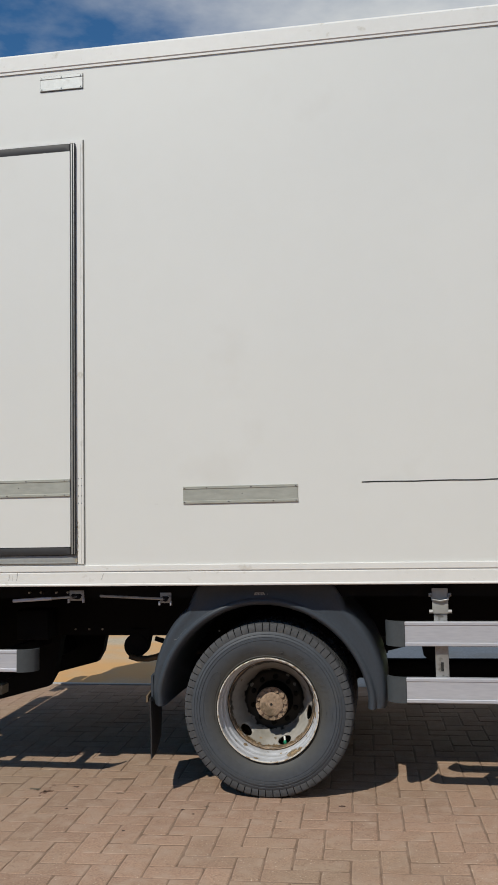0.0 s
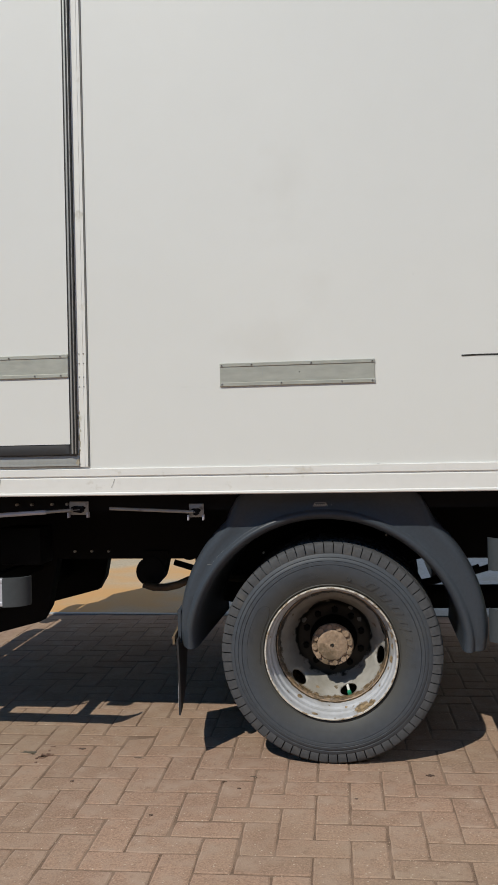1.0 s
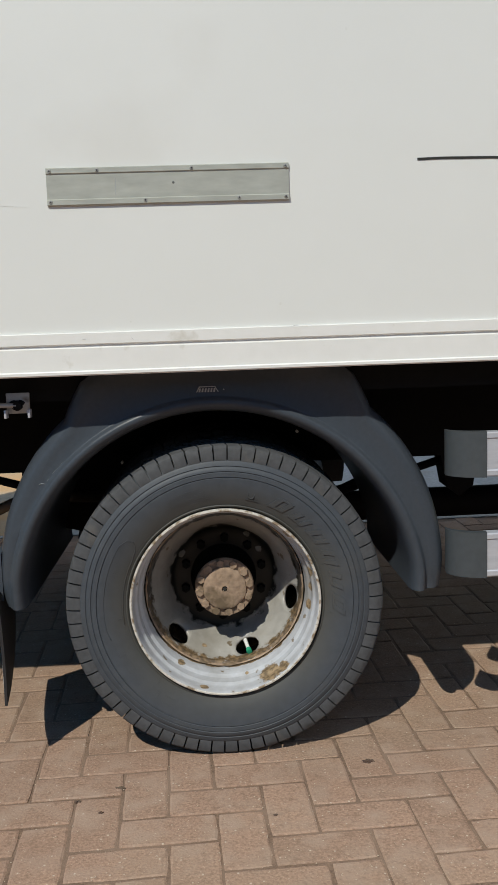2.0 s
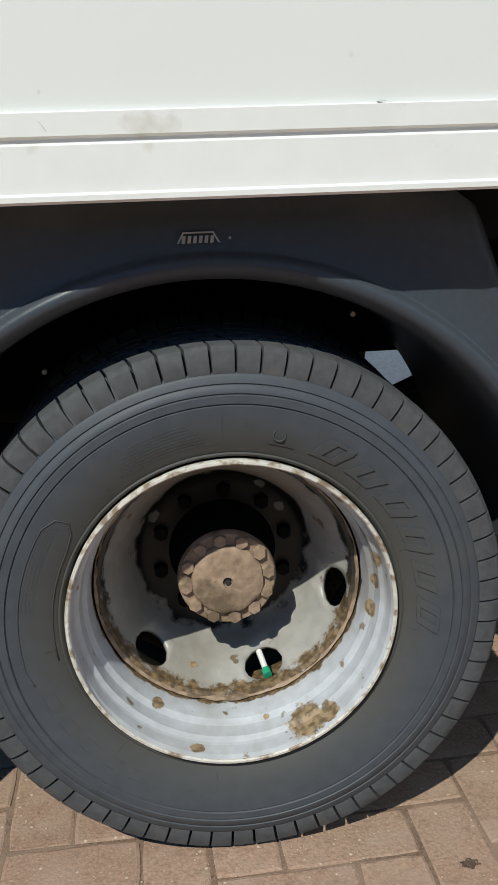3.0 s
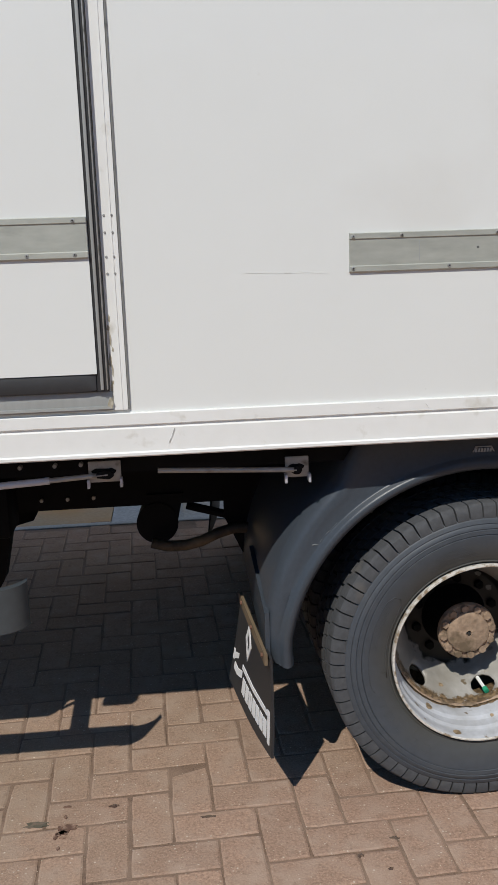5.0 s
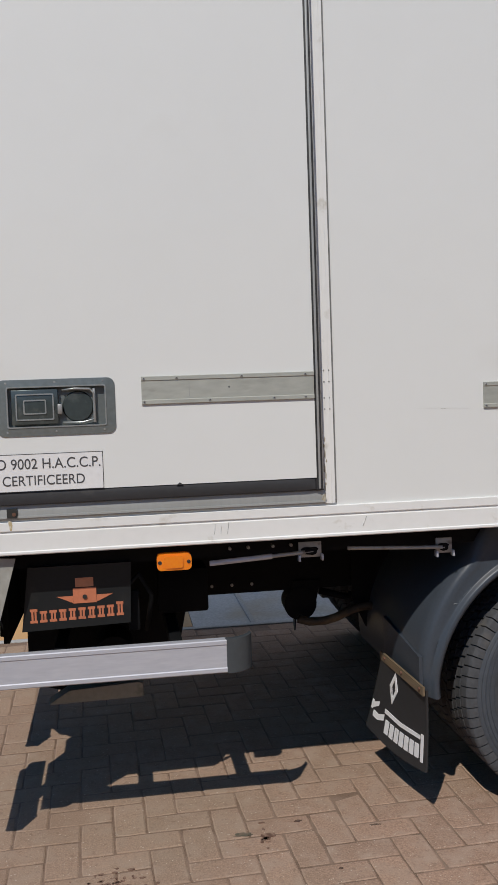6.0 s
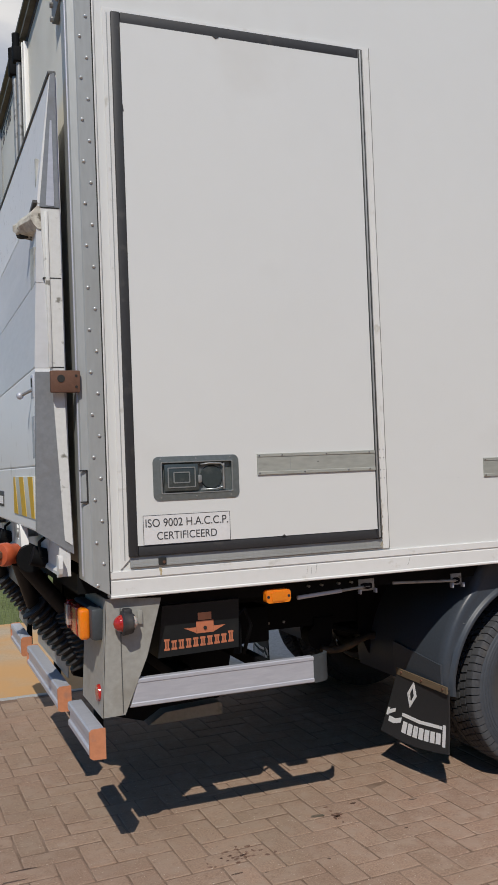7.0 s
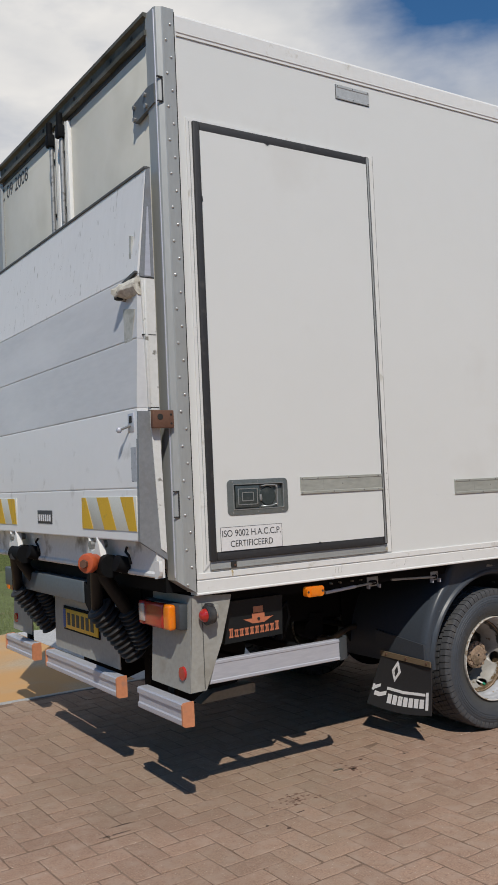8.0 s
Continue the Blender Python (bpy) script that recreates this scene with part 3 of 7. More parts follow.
def box_body():
    part("side_panel", box(B(), REAR, FRONT, S, S + 0.08, 1.085, 3.602), WHITE, truck, "smooth white insulated side panel")
    part("side_panel", box(B(), REAR, FRONT, FAR - 0.08, FAR, 1.085, 3.602), WHITE, truck)
    part("front_panel", box(B(), FRONT, FRONT + 0.08, S, FAR, FLOOR, TOP), WHITE, truck)
    part("roof", box(B(), REAR + 0.021, FRONT + 0.08, S + 0.09, FAR - 0.09, 3.63, TOP - 0.004), WHITE, truck)
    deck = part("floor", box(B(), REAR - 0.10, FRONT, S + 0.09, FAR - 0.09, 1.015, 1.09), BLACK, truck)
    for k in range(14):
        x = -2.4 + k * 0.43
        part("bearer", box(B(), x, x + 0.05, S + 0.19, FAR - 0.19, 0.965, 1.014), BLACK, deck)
    for y, sign in ((S, -1), (FAR, 1)):
        # roof edge: an extrusion with a rounded shoulder and a thin dark joint under it
        z0 = 3.603
        prof = [(y - sign * 0.09, z0), (y + sign * 0.006, z0), (y + sign * 0.006, z0 + 0.012), (y + sign * 0.010, z0 + 0.016),
                (y + sign * 0.010, z0 + 0.090), (y + sign * 0.004, z0 + 0.101), (y - sign * 0.010, TOP), (y - sign * 0.09, TOP)]
        part("roof_rail", prism(B(), prof, "x", REAR, FRONT + 0.08), WHITE_TRIM, truck, "white roof edge extrusion", angle=4)
        # floor edge: a lip above a groove, and a tall face with a bright lower edge
        prof = [(y - sign * 0.09, 1.099), (y + sign * 0.0062, 1.099), (y + sign * 0.0075, 1.0975), (y + sign * 0.0075, 1.073), (y + sign * 0.002, 1.070),
                (y + sign * 0.002, 1.066), (y + sign * 0.0065, 1.063), (y + sign * 0.0065, 1.012), (y + sign * 0.011, 1.009), (y + sign * 0.011, 1.003), (y + sign * 0.008, 1.0),
                (y - sign * 0.05, 1.0), (y - sign * 0.05, 1.012), (y - sign * 0.09, 1.012)]
        part("sill_rail", prism(B(), prof, "x", REAR + 0.004, FRONT + 0.08), WHITE_TRIM, truck, "scratched white floor edge extrusion with a groove", angle=4)
    # scratches and dents
    rnd = random.Random(4)
    for x, z, dx, dz, w in ((-1.27, 1.030, 0.013, 0.030, 0.0016), (-0.69, 1.09, 0.008, -0.012, 0.0008), (-1.72, 1.03, 0.004, 0.03, 0.0009), (-1.68, 1.03, 0.006, 0.035, 0.0009), (-0.31, 1.1, 0.012, 0.001, 0.0008),
                            (-1.70, 1.03, 0.002, 0.025, 0.0008), (-0.80, 1.085, 0.010, -0.003, 0.0008)):
        bm = prism(B(), [(x, z), (x + dx * 0.5 + w * 0.3, z + dz * 0.5), (x + dx, z + dz), (x + dx + w, z + dz), (x + dx * 0.5 + w * 1.4, z + dz * 0.5 - w * 0.4), (x + w, z - w)], "y", S - 0.0080, S - 0.004)
        part("scratch", bm, SCRATCH, truck)
    for x, z, w in ((-1.046, 1.793, 0.0035), (-0.172, 1.757, 0.003), (-0.338, 1.151, 0.003), (-0.687, 1.12, 0.002), (-2.262, 2.497, 0.005), (-1.996, 2.736, 0.003)):
        part("paint_chip", rod(B(), (x, S - 0.0003, z), (x, S + 0.002, z), w, w * 1.1, seg=7), SCUFFED, truck, smooth=False)
    # a long open seam in the skin, and a fine crack
    top, low = [], []
    for k in range(40):
        x = -0.013 + k * 0.0275
        wob = 0.0012 * math.sin(x * 23) + rnd.uniform(-0.0006, 0.0006)
        top.append((x, 1.4695 - 0.0045 * (x + 0.013) + wob + 0.0026))
        low.append((x, 1.4695 - 0.0045 * (x + 0.013) + wob - 0.0026))
    part("skin_seam", prism(B(), top + low[::-1], "y", S - 0.0015, S + 0.002), DARK_LINE, truck, "ragged black seam in the white skin")
    top = [(-1.087 + k * 0.0225, 1.391 - 0.0006 * k + rnd.uniform(-0.001, 0.001)) for k in range(9)]
    part("hairline_crack", prism(B(), [(x, z + 0.0005) for x, z in top] + [(x, z - 0.0005) for x, z in top[::-1]], "y", S - 0.0004, S + 0.002), SCUFFED, truck)


def screw(bm, x, y, z, r=0.0045):
    rod(bm, (x, y, z), (x, y - 0.002, z), r, r * 0.7, seg=10)


def rub_plate(x0, x1, z0, z1, y):
    prof = [(y, z0), (y - 0.005, z0), (y - 0.0065, z0 + 0.0015), (y - 0.0065, z0 + 0.012), (y - 0.004, z0 + 0.014), (y - 0.004, z1 - 0.014), (y - 0.0065, z1 - 0.012), (y - 0.0065, z1 - 0.0015), (y - 0.005, z1), (y, z1)]
    bm = prism(B(), prof, "x", x0, x1)
    plate = part("rub_plate", bm, ALU_GREEN, truck, "grey-green weathered anodised rubbing plate with screws", angle=4)
    n = 3
    for k in range(n):
        for z, off in ((z0 + 0.0075, 0.0), (z1 - 0.0075, 0.5)):
            x = x0 + 0.008 + (x1 - x0 - 0.016) * (k + off) / (n - 0.5)
            bm = B()
            screw(bm, min(x, x1 - 0.008), y - 0.0065, z)
            head = part("screw", bm, GALV, plate)
            part("recess", rod(B(), (min(x, x1 - 0.008), y - 0.0090, z), (min(x, x1 - 0.008), y - 0.0080, z), 0.0018, seg=6), DARK_LINE, head)
    for x, z in ((x0 + 0.008, z1 - 0.0075), (x1 - 0.008, z0 + 0.0075)):
        bm = B()
        screw(bm, x, y - 0.0065, z)
        head = part("screw", bm, GALV, plate)
        part("recess", rod(B(), (x, y - 0.0090, z), (x, y - 0.0080, z), 0.0018, seg=6), DARK_LINE, head)
    part("scuff_mark", rod(B(), (x0 + 0.52 * (x1 - x0), y - 0.0046, z0 + 0.045), (x0 + 0.52 * (x1 - x0), y - 0.003, z0 + 0.045), 0.0030, seg=7), DARK_EDGE, plate)
    part("scuff_mark", box(B(), x0 + 0.28 * (x1 - x0), x0 + 0.283 * (x1 - x0), y - 0.0047, y - 0.003, z0 + 0.02, z1 - 0.02), ALU, plate)


def leaf_mesh():
    """The door leaf, with an opening for the recessed handle."""
    bm = B()
    xs, zs = (-2.413, -2.320, -2.026, -1.416), (1.19, 1.374, 1.502, 3.163)
    grid = {(i, j, k): bm.verts.new((xs[i], (S - 0.024, S + 0.03)[k], zs[j])) for i in range(4) for j in range(4) for k in range(2)}
    for i in range(3):
        for j in range(3):
            if (i, j) != (1, 1):
                bm.faces.new([grid[q] for q in ((i, j, 0), (i + 1, j, 0), (i + 1, j + 1, 0), (i, j + 1, 0))])
                bm.faces.new([grid[q] for q in ((i, j + 1, 1), (i + 1, j + 1, 1), (i + 1, j, 1), (i, j, 1))])
    for i in range(3):
        for j in (0, 3):
            bm.faces.new([grid[q] for q in ((i, j, 0), (i + 1, j, 0), (i + 1, j, 1), (i, j, 1))])
            bm.faces.new([grid[q] for q in ((j, i, 0), (j, i + 1, 0), (j, i + 1, 1), (j, i, 1))])
    bmesh.ops.recalc_face_normals(bm, faces=bm.faces)
    return bm


def side_door():
    x0, x1, z0, z1 = -2.476, -1.355, 1.107, 3.224
    # outer frame, mitred at the corners
    bm = B()
    w = 0.036
    for out in ([(x0, z0), (x0 + w, z0 + w), (x0 + w, z1 - w * 0.5), (x0, z1)], [(x1, z1), (x1 - w, z1 - w * 0.5), (x1 - w, z0), (x1, z0)], [(x0, z1), (x0 + w, z1 - w * 0.5), (x1 - w, z1 - w * 0.5), (x1, z1)]):
        prism(bm, out, "y", S - 0.007, S + 0.002)
    frame_ob = part("door_frame", bm, WHITE_TRIM, truck, "white aluminium door surround with mitred corners")
    part("frame_bead", box(B(), x0 + 0.014, x0 + 0.017, S - 0.0085, S - 0.006, z0 + 0.03, z1 - 0.02), ALU, frame_ob)
    part("frame_bead", box(B(), x1 - 0.013, x1 - 0.011, S - 0.0085, S - 0.006, z0, z1 - 0.02), WHITE_TRIM, frame_ob)
    part("frame_bead", box(B(), x1 + 0.0003, x1 + 0.0045, S - 0.0045, S + 0.001, z0, z1), SEAM_GREY, frame_ob)
    bm = box(B(), x0 + w, x1 - w + 0.004, S - 0.009, S + 0.002, z0, z0 + 0.042, 0.001)
    box(bm, x0 + w, x1 - w + 0.004, S - 0.0125, S - 0.008, z0 + 0.004, z0 + 0.010)
    r = random.Random(21)
    for k in range(9):
        gx, gz, gh = x1 - 0.034 + r.uniform(0.0, 0.010), z0 + 0.012 + 0.022 * k + r.uniform(0, 0.012), r.uniform(0.008, 0.026)
        gw = r.uniform(0.0015, 0.0040)
        part("grime", prism(B(), [(gx - gw, gz), (gx + gw * 0.6, gz - 0.3 * gh), (gx + gw, gz + 0.5 * gh), (gx - 0.2 * gw, gz + gh)], "y", S - 0.0076, S - 0.006), GRIME, frame_ob)
    part("grime", prism(B(), [(x1 - 0.044, z0 + 0.012), (x1 - 0.035, z0 + 0.004), (x1 - 0.030, z0 + 0.016), (x1 - 0.035, z0 + 0.030), (x1 - 0.040, z0 + 0.024)], "y", S - 0.0131, S - 0.008), GRIME, frame_ob, "brown grime at the foot of the door frame")
    part("threshold", bm, ALU, truck, "dull aluminium door threshold")
    for dx in (0.0, 0.016):
        for dz in (0.0, 0.035, 0.085, 0.12):
            bm = B()
            screw(bm, x1 - 0.026 + dx, S - 0.0070, 1.40 + dz, 0.0028)
            part("screw", bm, GALV, frame_ob)
    door = part("side_door", leaf_mesh(), WHITE, truck, "flush white side door leaf, shut")
    # rubber seal: a lip all round, with a second rib on the hinge side
    bm = B()
    for a, b, c, d in ((-2.446, -2.411, 1.150, 3.206), (-1.418, -1.392, 1.150, 3.206), (-2.4105, -1.4185, 3.160, 3.2055), (-2.4105, -1.4185, 1.1505, 1.192)):
        box(bm, a, b, S - 0.0215, S + 0.001, c, d, 0.004)
    part("seal", bm, SEAL, door, "black rubber door seal")
    part("seal_rib", box(B(), -1.410, -1.403, S - 0.027, S - 0.02, 1.155, 3.20, 0.002), ALU, door)
    part("seal_rib", box(B(), -1.397, -1.394, S - 0.025, S - 0.015, 1.155, 3.20, 0.001), GALV, door)
    for x, z, dx, dz in ((-1.82, 1.190, 0.02, 0.006), (-2.03, 3.162, 0.03, -0.008), (-2.413, 2.83, 0.006, 0.02)):
        part("torn_seal", prism(B(), [(x - dx / 2, z - dz * 0.3), (x, z + dz), (x + dx / 2, z - dz * 0.3)], "y", S - 0.0262, S - 0.02), SEAL, door)
    # recessed paddle handle
    hx0, hx1, hz0, hz1 = -2.347, -2.003, 1.353, 1.519
    y = S - 0.024
    outer, inner = rounded(hx0, hx1, hz0, hz1, 0.022), rounded(hx0 + 0.032, hx1 - 0.028, hz0 + 0.026, hz1 - 0.022, 0.006)
    bm = B()
    ro, ri, rf = [[bm.verts.new((x, yy, z)) for x, z in o] for o, yy in ((outer, y - 0.003), (inner, y - 0.005), (inner, y + 0.013))]
    rb = [bm.verts.new((x, y, z)) for x, z in outer]
    for k in range(len(ro)):
        q = (k + 1) % len(ro)
        bm.faces.new((ro[k], ro[q], ri[q], ri[k]))
        bm.faces.new((ri[k], ri[q], rf[q], rf[k]))
        bm.faces.new((rb[k], rb[q], ro[q], ro[k]))
    bm.faces.new(rf)
    bmesh.ops.recalc_face_normals(bm, faces=bm.faces)
    dish = part("handle_dish", bm, HANDLE, door, "grey-green pressed steel handle dish")
    for k in range(3):
        for z in (hz0 + 0.012, hz1 - 0.010):
            bm = B()
            screw(bm, hx0 + 0.03 + k * 0.14, y - 0.003, z, 0.004)
            part("rivet", bm, GALV, dish)
    pad = part("paddle", box(B(), hx0 + 0.044, hx0 + 0.178, y - 0.006, y + 0.004, hz0 + 0.034, hz1 - 0.030, 0.003), HANDLE_DARK, dish, "ribbed dark steel paddle")
    for g in (0.0, 0.022):
        a, b, c, d = hx0 + 0.056 + g, hx0 + 0.166 - g, hz0 + 0.046 + g * 0.8, hz1 - 0.042 - g * 0.8
        bm = B()
        oo, ii = rounded(a, b, c, d, 0.004, 2), rounded(a + 0.004, b - 0.004, c + 0.004, d - 0.004, 0.002, 2)
        tops = [[bm.verts.new((x, yy, z)) for x, z in o] for o, yy in ((oo, y - 0.0055), (oo, y - 0.0085), (ii, y - 0.0085), (ii, y - 0.0055))]
        for ta, tb in zip(tops, tops[1:]):
            for k in range(len(oo)):
                q = (k + 1) % len(oo)
                bm.faces.new((ta[k], ta[q], tb[q], tb[k]))
        bmesh.ops.recalc_face_normals(bm, faces=bm.faces)
        part("paddle_rib", bm, HANDLE_RIB, dish)
    bm = B()
    lip_out, lip_in = rounded(hx0 + 0.030, hx1 - 0.026, hz0 + 0.024, hz1 - 0.020, 0.007), rounded(hx0 + 0.034, hx1 - 0.030, hz0 + 0.028, hz1 - 0.024, 0.005)
    lip = [[bm.verts.new((x, yy, z)) for x, z in o] for o, yy in ((lip_out, y - 0.0045), (lip_out, y - 0.0068), (lip_in, y - 0.0068), (lip_in, y - 0.002))]
    for ta, tb in zip(lip, lip[1:]):
        for k in range(len(lip_out)):
            q = (k + 1) % len(lip_out)
            bm.faces.new((ta[k], ta[q], tb[q], tb[k]))
    bmesh.ops.recalc_face_normals(bm, faces=bm.faces)
    part("dish_lip", bm, HANDLE_RIB, dish, "worn bright lip of the recess")
    bm = B()
    pipe(bm, [(hx0 + 0.190, y + 0.002, hz1 - 0.034), (hx0 + 0.225, y - 0.003, hz1 - 0.030), (hx0 + 0.270, y - 0.003, hz1 - 0.032), (hx0 + 0.282, y - 0.001, hz1 - 0.045), (hx0 + 0.284, y + 0.002, hz0 + 0.045), (hx0 + 0.250, y + 0.004, hz0 + 0.036), (hx0 + 0.190, y + 0.004, hz0 + 0.036)], 0.0035, 8)
    part("pull_rim", bm, HANDLE_RIB, dish)
    bm = rod(B(), (hx0 + 0.235, y + 0.0125, (hz0 + hz1) / 2), (hx0 + 0.235, y + 0.006, (hz0 + hz1) / 2), 0.046, 0.042, seg=28)
    part("grip_bowl", bm, HANDLE_DARK, dish)
    part("latch_tab", box(B(), hx0 + 0.176, hx0 + 0.190, y - 0.010, y + 0.004, hz0 + 0.062, hz0 + 0.092, 0.003), GALV, dish)
    part("dish_edge", box(B(), hx0 + 0.279, hx0 + 0.287, y - 0.001, y + 0.02, hz0 + 0.034, hz1 - 0.03, 0.002), GALV, dish)
    # certificate sticker
    st = part("sticker", box(B(), -2.391, -2.046, y - 0.0012, y + 0.001, 1.190, 1.301), PALE_STICKER, door, "white certificate sticker with black print")
    bm = B()
    for q in ((-2.391, -2.046, 1.190, 1.1915), (-2.391, -2.046, 1.2995, 1.301), (-2.391, -2.3895, 1.190, 1.301), (-2.0475, -2.046, 1.190, 1.301)):
        box(bm, q[0], q[1], y - 0.0018, y, q[2], q[3])
    part("sticker_border", bm, INK, st)
    lettering("print", "ISO 9002 H.A.C.C.P.", 0.0435, pose(-2.2185, y - 0.0016, 1.270, 90), INK, st, squeeze=0.90)
    lettering("print", "CERTIFICEERD", 0.0415, pose(-2.220, y - 0.0016, 1.221, 90), INK, st, squeeze=0.90)
    # drain hole in the threshold
    part("drain_hole", box(B(), -2.333, -2.303, S - 0.0135, S - 0.008, 1.112, 1.140), DARK_LINE, truck, "square black drain hole in the threshold")
    part("drain_plug", rod(B(), (-2.312, S - 0.0155, 1.123), (-2.312, S - 0.012, 1.123), 0.006, seg=8), RUST_BROWN, truck)
    drip = [(-2.331, 1.1035), (-2.322, 1.1035), (-2.319, 1.090), (-2.3215, 1.0745), (-2.327, 1.0745), (-2.330, 1.092)]
    part("rust_run", prism(B(), drip, "y", S - 0.0080, S - 0.006), RUST_RUN, truck, "pale rusty run below the drain")


def vent_plate():
    part("vent_gasket", box(B(), -1.582, -1.352, S - 0.0015, S + 0.001, 3.494, 3.575), DARK_EDGE, truck)
    bm = prism(B(), [(S, 3.497), (S - 0.006, 3.497), (S - 0.007, 3.499), (S - 0.007, 3.511), (S - 0.0045, 3.513), (S - 0.0045, 3.557), (S - 0.007, 3.559), (S - 0.007, 3.570), (S - 0.006, 3.572), (S, 3.572)], "x", -1.579, -1.355)
    plate = part("vent_plate", bm, VENT, truck, "small dull aluminium vent cover riveted high on the side", angle=4)
    for x in (-1.570, -1.467, -1.364):
        for z in (3.505, 3.564):
            bm = B()
            screw(bm, x, S - 0.007, z, 0.0035)
            part("screw", bm, STEEL_HINGE, plate)


def corner_post(y, sign):
    prof = [(REAR + 0.002, y + sign * 0.010), (REAR - 0.058, y + sign * 0.010), (REAR - 0.062, y + sign * 0.006), (REAR - 0.086, y - sign * 0.004), (REAR - 0.092, y - sign * 0.016),
            (REAR - 0.092, y - sign * 0.10), (REAR - 0.08, y - sign * 0.11), (REAR + 0.002, y - sign * 0.08)]
    post = part("corner_post", prism(B(), prof, "z", FLOOR + 0.015, TOP + 0.012), ALU, truck, "grey riveted aluminium corner post", angle=4)
    for v in post.data.vertices:
        if v.co.z < 1.5:
            v.co.z += 0.75 * max(0.0, REAR - v.co.x - 0.01)
    part("post_joint", box(B(), REAR - 0.0005, REAR + 0.0035, min(y, y + sign * 0.0112), max(y, y + sign * 0.0112), FLOOR + 0.02, TOP), DARK_LINE, post)
    part("post_bead", rod(B(), (REAR + 0.007, y + sign * 0.004, FLOOR + 0.10), (REAR + 0.007, y + sign * 0.004, TOP - 0.02), 0.006, seg=8), WHITE_TRIM, post)
    part("post_bead", rod(B(), (REAR - 0.0915, y - sign * 0.016, FLOOR + 0.09), (REAR - 0.0915, y - sign * 0.016, TOP), 0.004, seg=8), ALU_BRIGHT, post)
    bm = bmesh.new()
    bmesh.ops.create_uvsphere(bm, u_segments=10, v_segments=6, radius=0.0068)
    bmesh.ops.delete(bm, geom=[v for v in bm.verts if v.co.y * sign < -0.001], context="VERTS")
    rv = part("rivet", bm, RIVET, post)
    for k in range(34):
        ob = rv if k == 0 else placed("rivet", rv.data, post)
        ob.location = (REAR - (0.020 if k % 2 else 0.044), y + sign * 0.010, 1.055 + k * 0.0785)
    for z in (1.36, 3.27):
        bm = B()
        for q in ((REAR - 0.096, REAR - 0.068, z, z + 0.005), (REAR - 0.096, REAR - 0.068, z + 0.115, z + 0.12), (REAR - 0.072, REAR - 0.067, z, z + 0.12)):
            box(bm, q[0], q[1], y + sign * 0.004 - 0.004, y + sign * 0.004 + 0.004, q[2], q[3])
        part("hinge_cutout", bm, SEAL, post)


def rear_doors():
    x = REAR - 0.075
    mid = 5.32
    for a, b, name in ((S + 0.10, mid - 0.005, "near"), (mid + 0.005, FAR - 0.10, "far")):
        leaf = part("rear_door", box(B(), x, x + 0.06, a, b, 1.12, 3.597, 0.004), REAR_PAINT, truck, "plain white rear door, shut")
        part("door_seal", box(B(), x - 0.004, x + 0.03, a, b, 3.595, 3.622, 0.003), SEAL, leaf)
    bm = prism(B(), [(REAR - 0.105, 3.622), (REAR - 0.105, 3.640), (REAR - 0.088, 3.652), (REAR - 0.088, 3.704), (REAR - 0.108, 3.712), (REAR - 0.108, 3.730), (REAR + 0.02, 3.738), (REAR + 0.02, 3.622)], "y", S + 0.09, FAR - 0.09)
    header = part("rear_header", bm, HEADER, truck, "dark weathered rear header beam")
    for k in range(9):
        part("header_bolt", rod(B(), (REAR - 0.0905, 4.35 + k * 0.25, 3.68), (REAR - 0.085, 4.35 + k * 0.25, 3.68), 0.011, seg=10), DARK_LINE, header)
    # door edge profiles and lock bars between the leaves
    for y0, w in ((5.19, 0.085), (5.34, 0.085)):
        edge = part("door_edge_profile", box(B(), x - 0.022, x + 0.002, y0, y0 + w, 1.15, 3.592, 0.004), WHITE_TRIM, truck, "ribbed white door edge profile")
        for g in (0.02, 0.055):
            part("profile_rib", box(B(), x - 0.030, x - 0.02, y0 + g, y0 + g + 0.016, 1.15, 3.592, 0.003), ALU, edge)
        for z in (3.42, 3.10, 2.6):
            part("profile_bolt", rod(B(), (x - 0.034, y0 + 0.045, z), (x - 0.02, y0 + 0.045, z), 0.010, seg=10), DARK_LINE, edge)
    for y0 in (5.24, 5.40):
        bar = part("lock_bar", rod(B(), (x - 0.040, y0, 1.15), (x - 0.040, y0, 3.60), 0.013, seg=16), GALV, truck, "round steel lock bar")
        part("bar_cam", box(B(), x - 0.070, x - 0.02, y0 - 0.028, y0 + 0.028, 3.500, 3.575, 0.010), BLACK, bar)
        part("bar_cam", rod(B(), (x - 0.052, y0 - 0.005, 3.565), (x - 0.052, y0 - 0.005, 3.640), 0.019, seg=12), BLACK, bar)
    hinge = part("door_hinge", prism(B(), [(4.12, 3.365), (4.18, 3.372), (4.335, 3.345), (4.345, 3.325), (4.345, 3.262), (4.325, 3.250), (4.18, 3.268), (4.12, 3.275)], "x", x - 0.024, x - 0.002), STEEL_HINGE, truck, "grey steel strap hinge with bolts")
    for yy, zz in ((4.325, 3.325), (4.325, 3.268), (4.21, 3.345), (4.20, 3.288)):
        part("hinge_bolt", rod(B(), (x - 0.034, yy, zz), (x - 0.02, yy, zz), 0.011, seg=8), GALV, hinge)
    lettering("rear_print", "C 09 2008", 0.122, pose(x - 0.001, 6.215, 3.528, 90, 0, -90), INK, truck, "black inspection date on the rear door", squeeze=1.1)


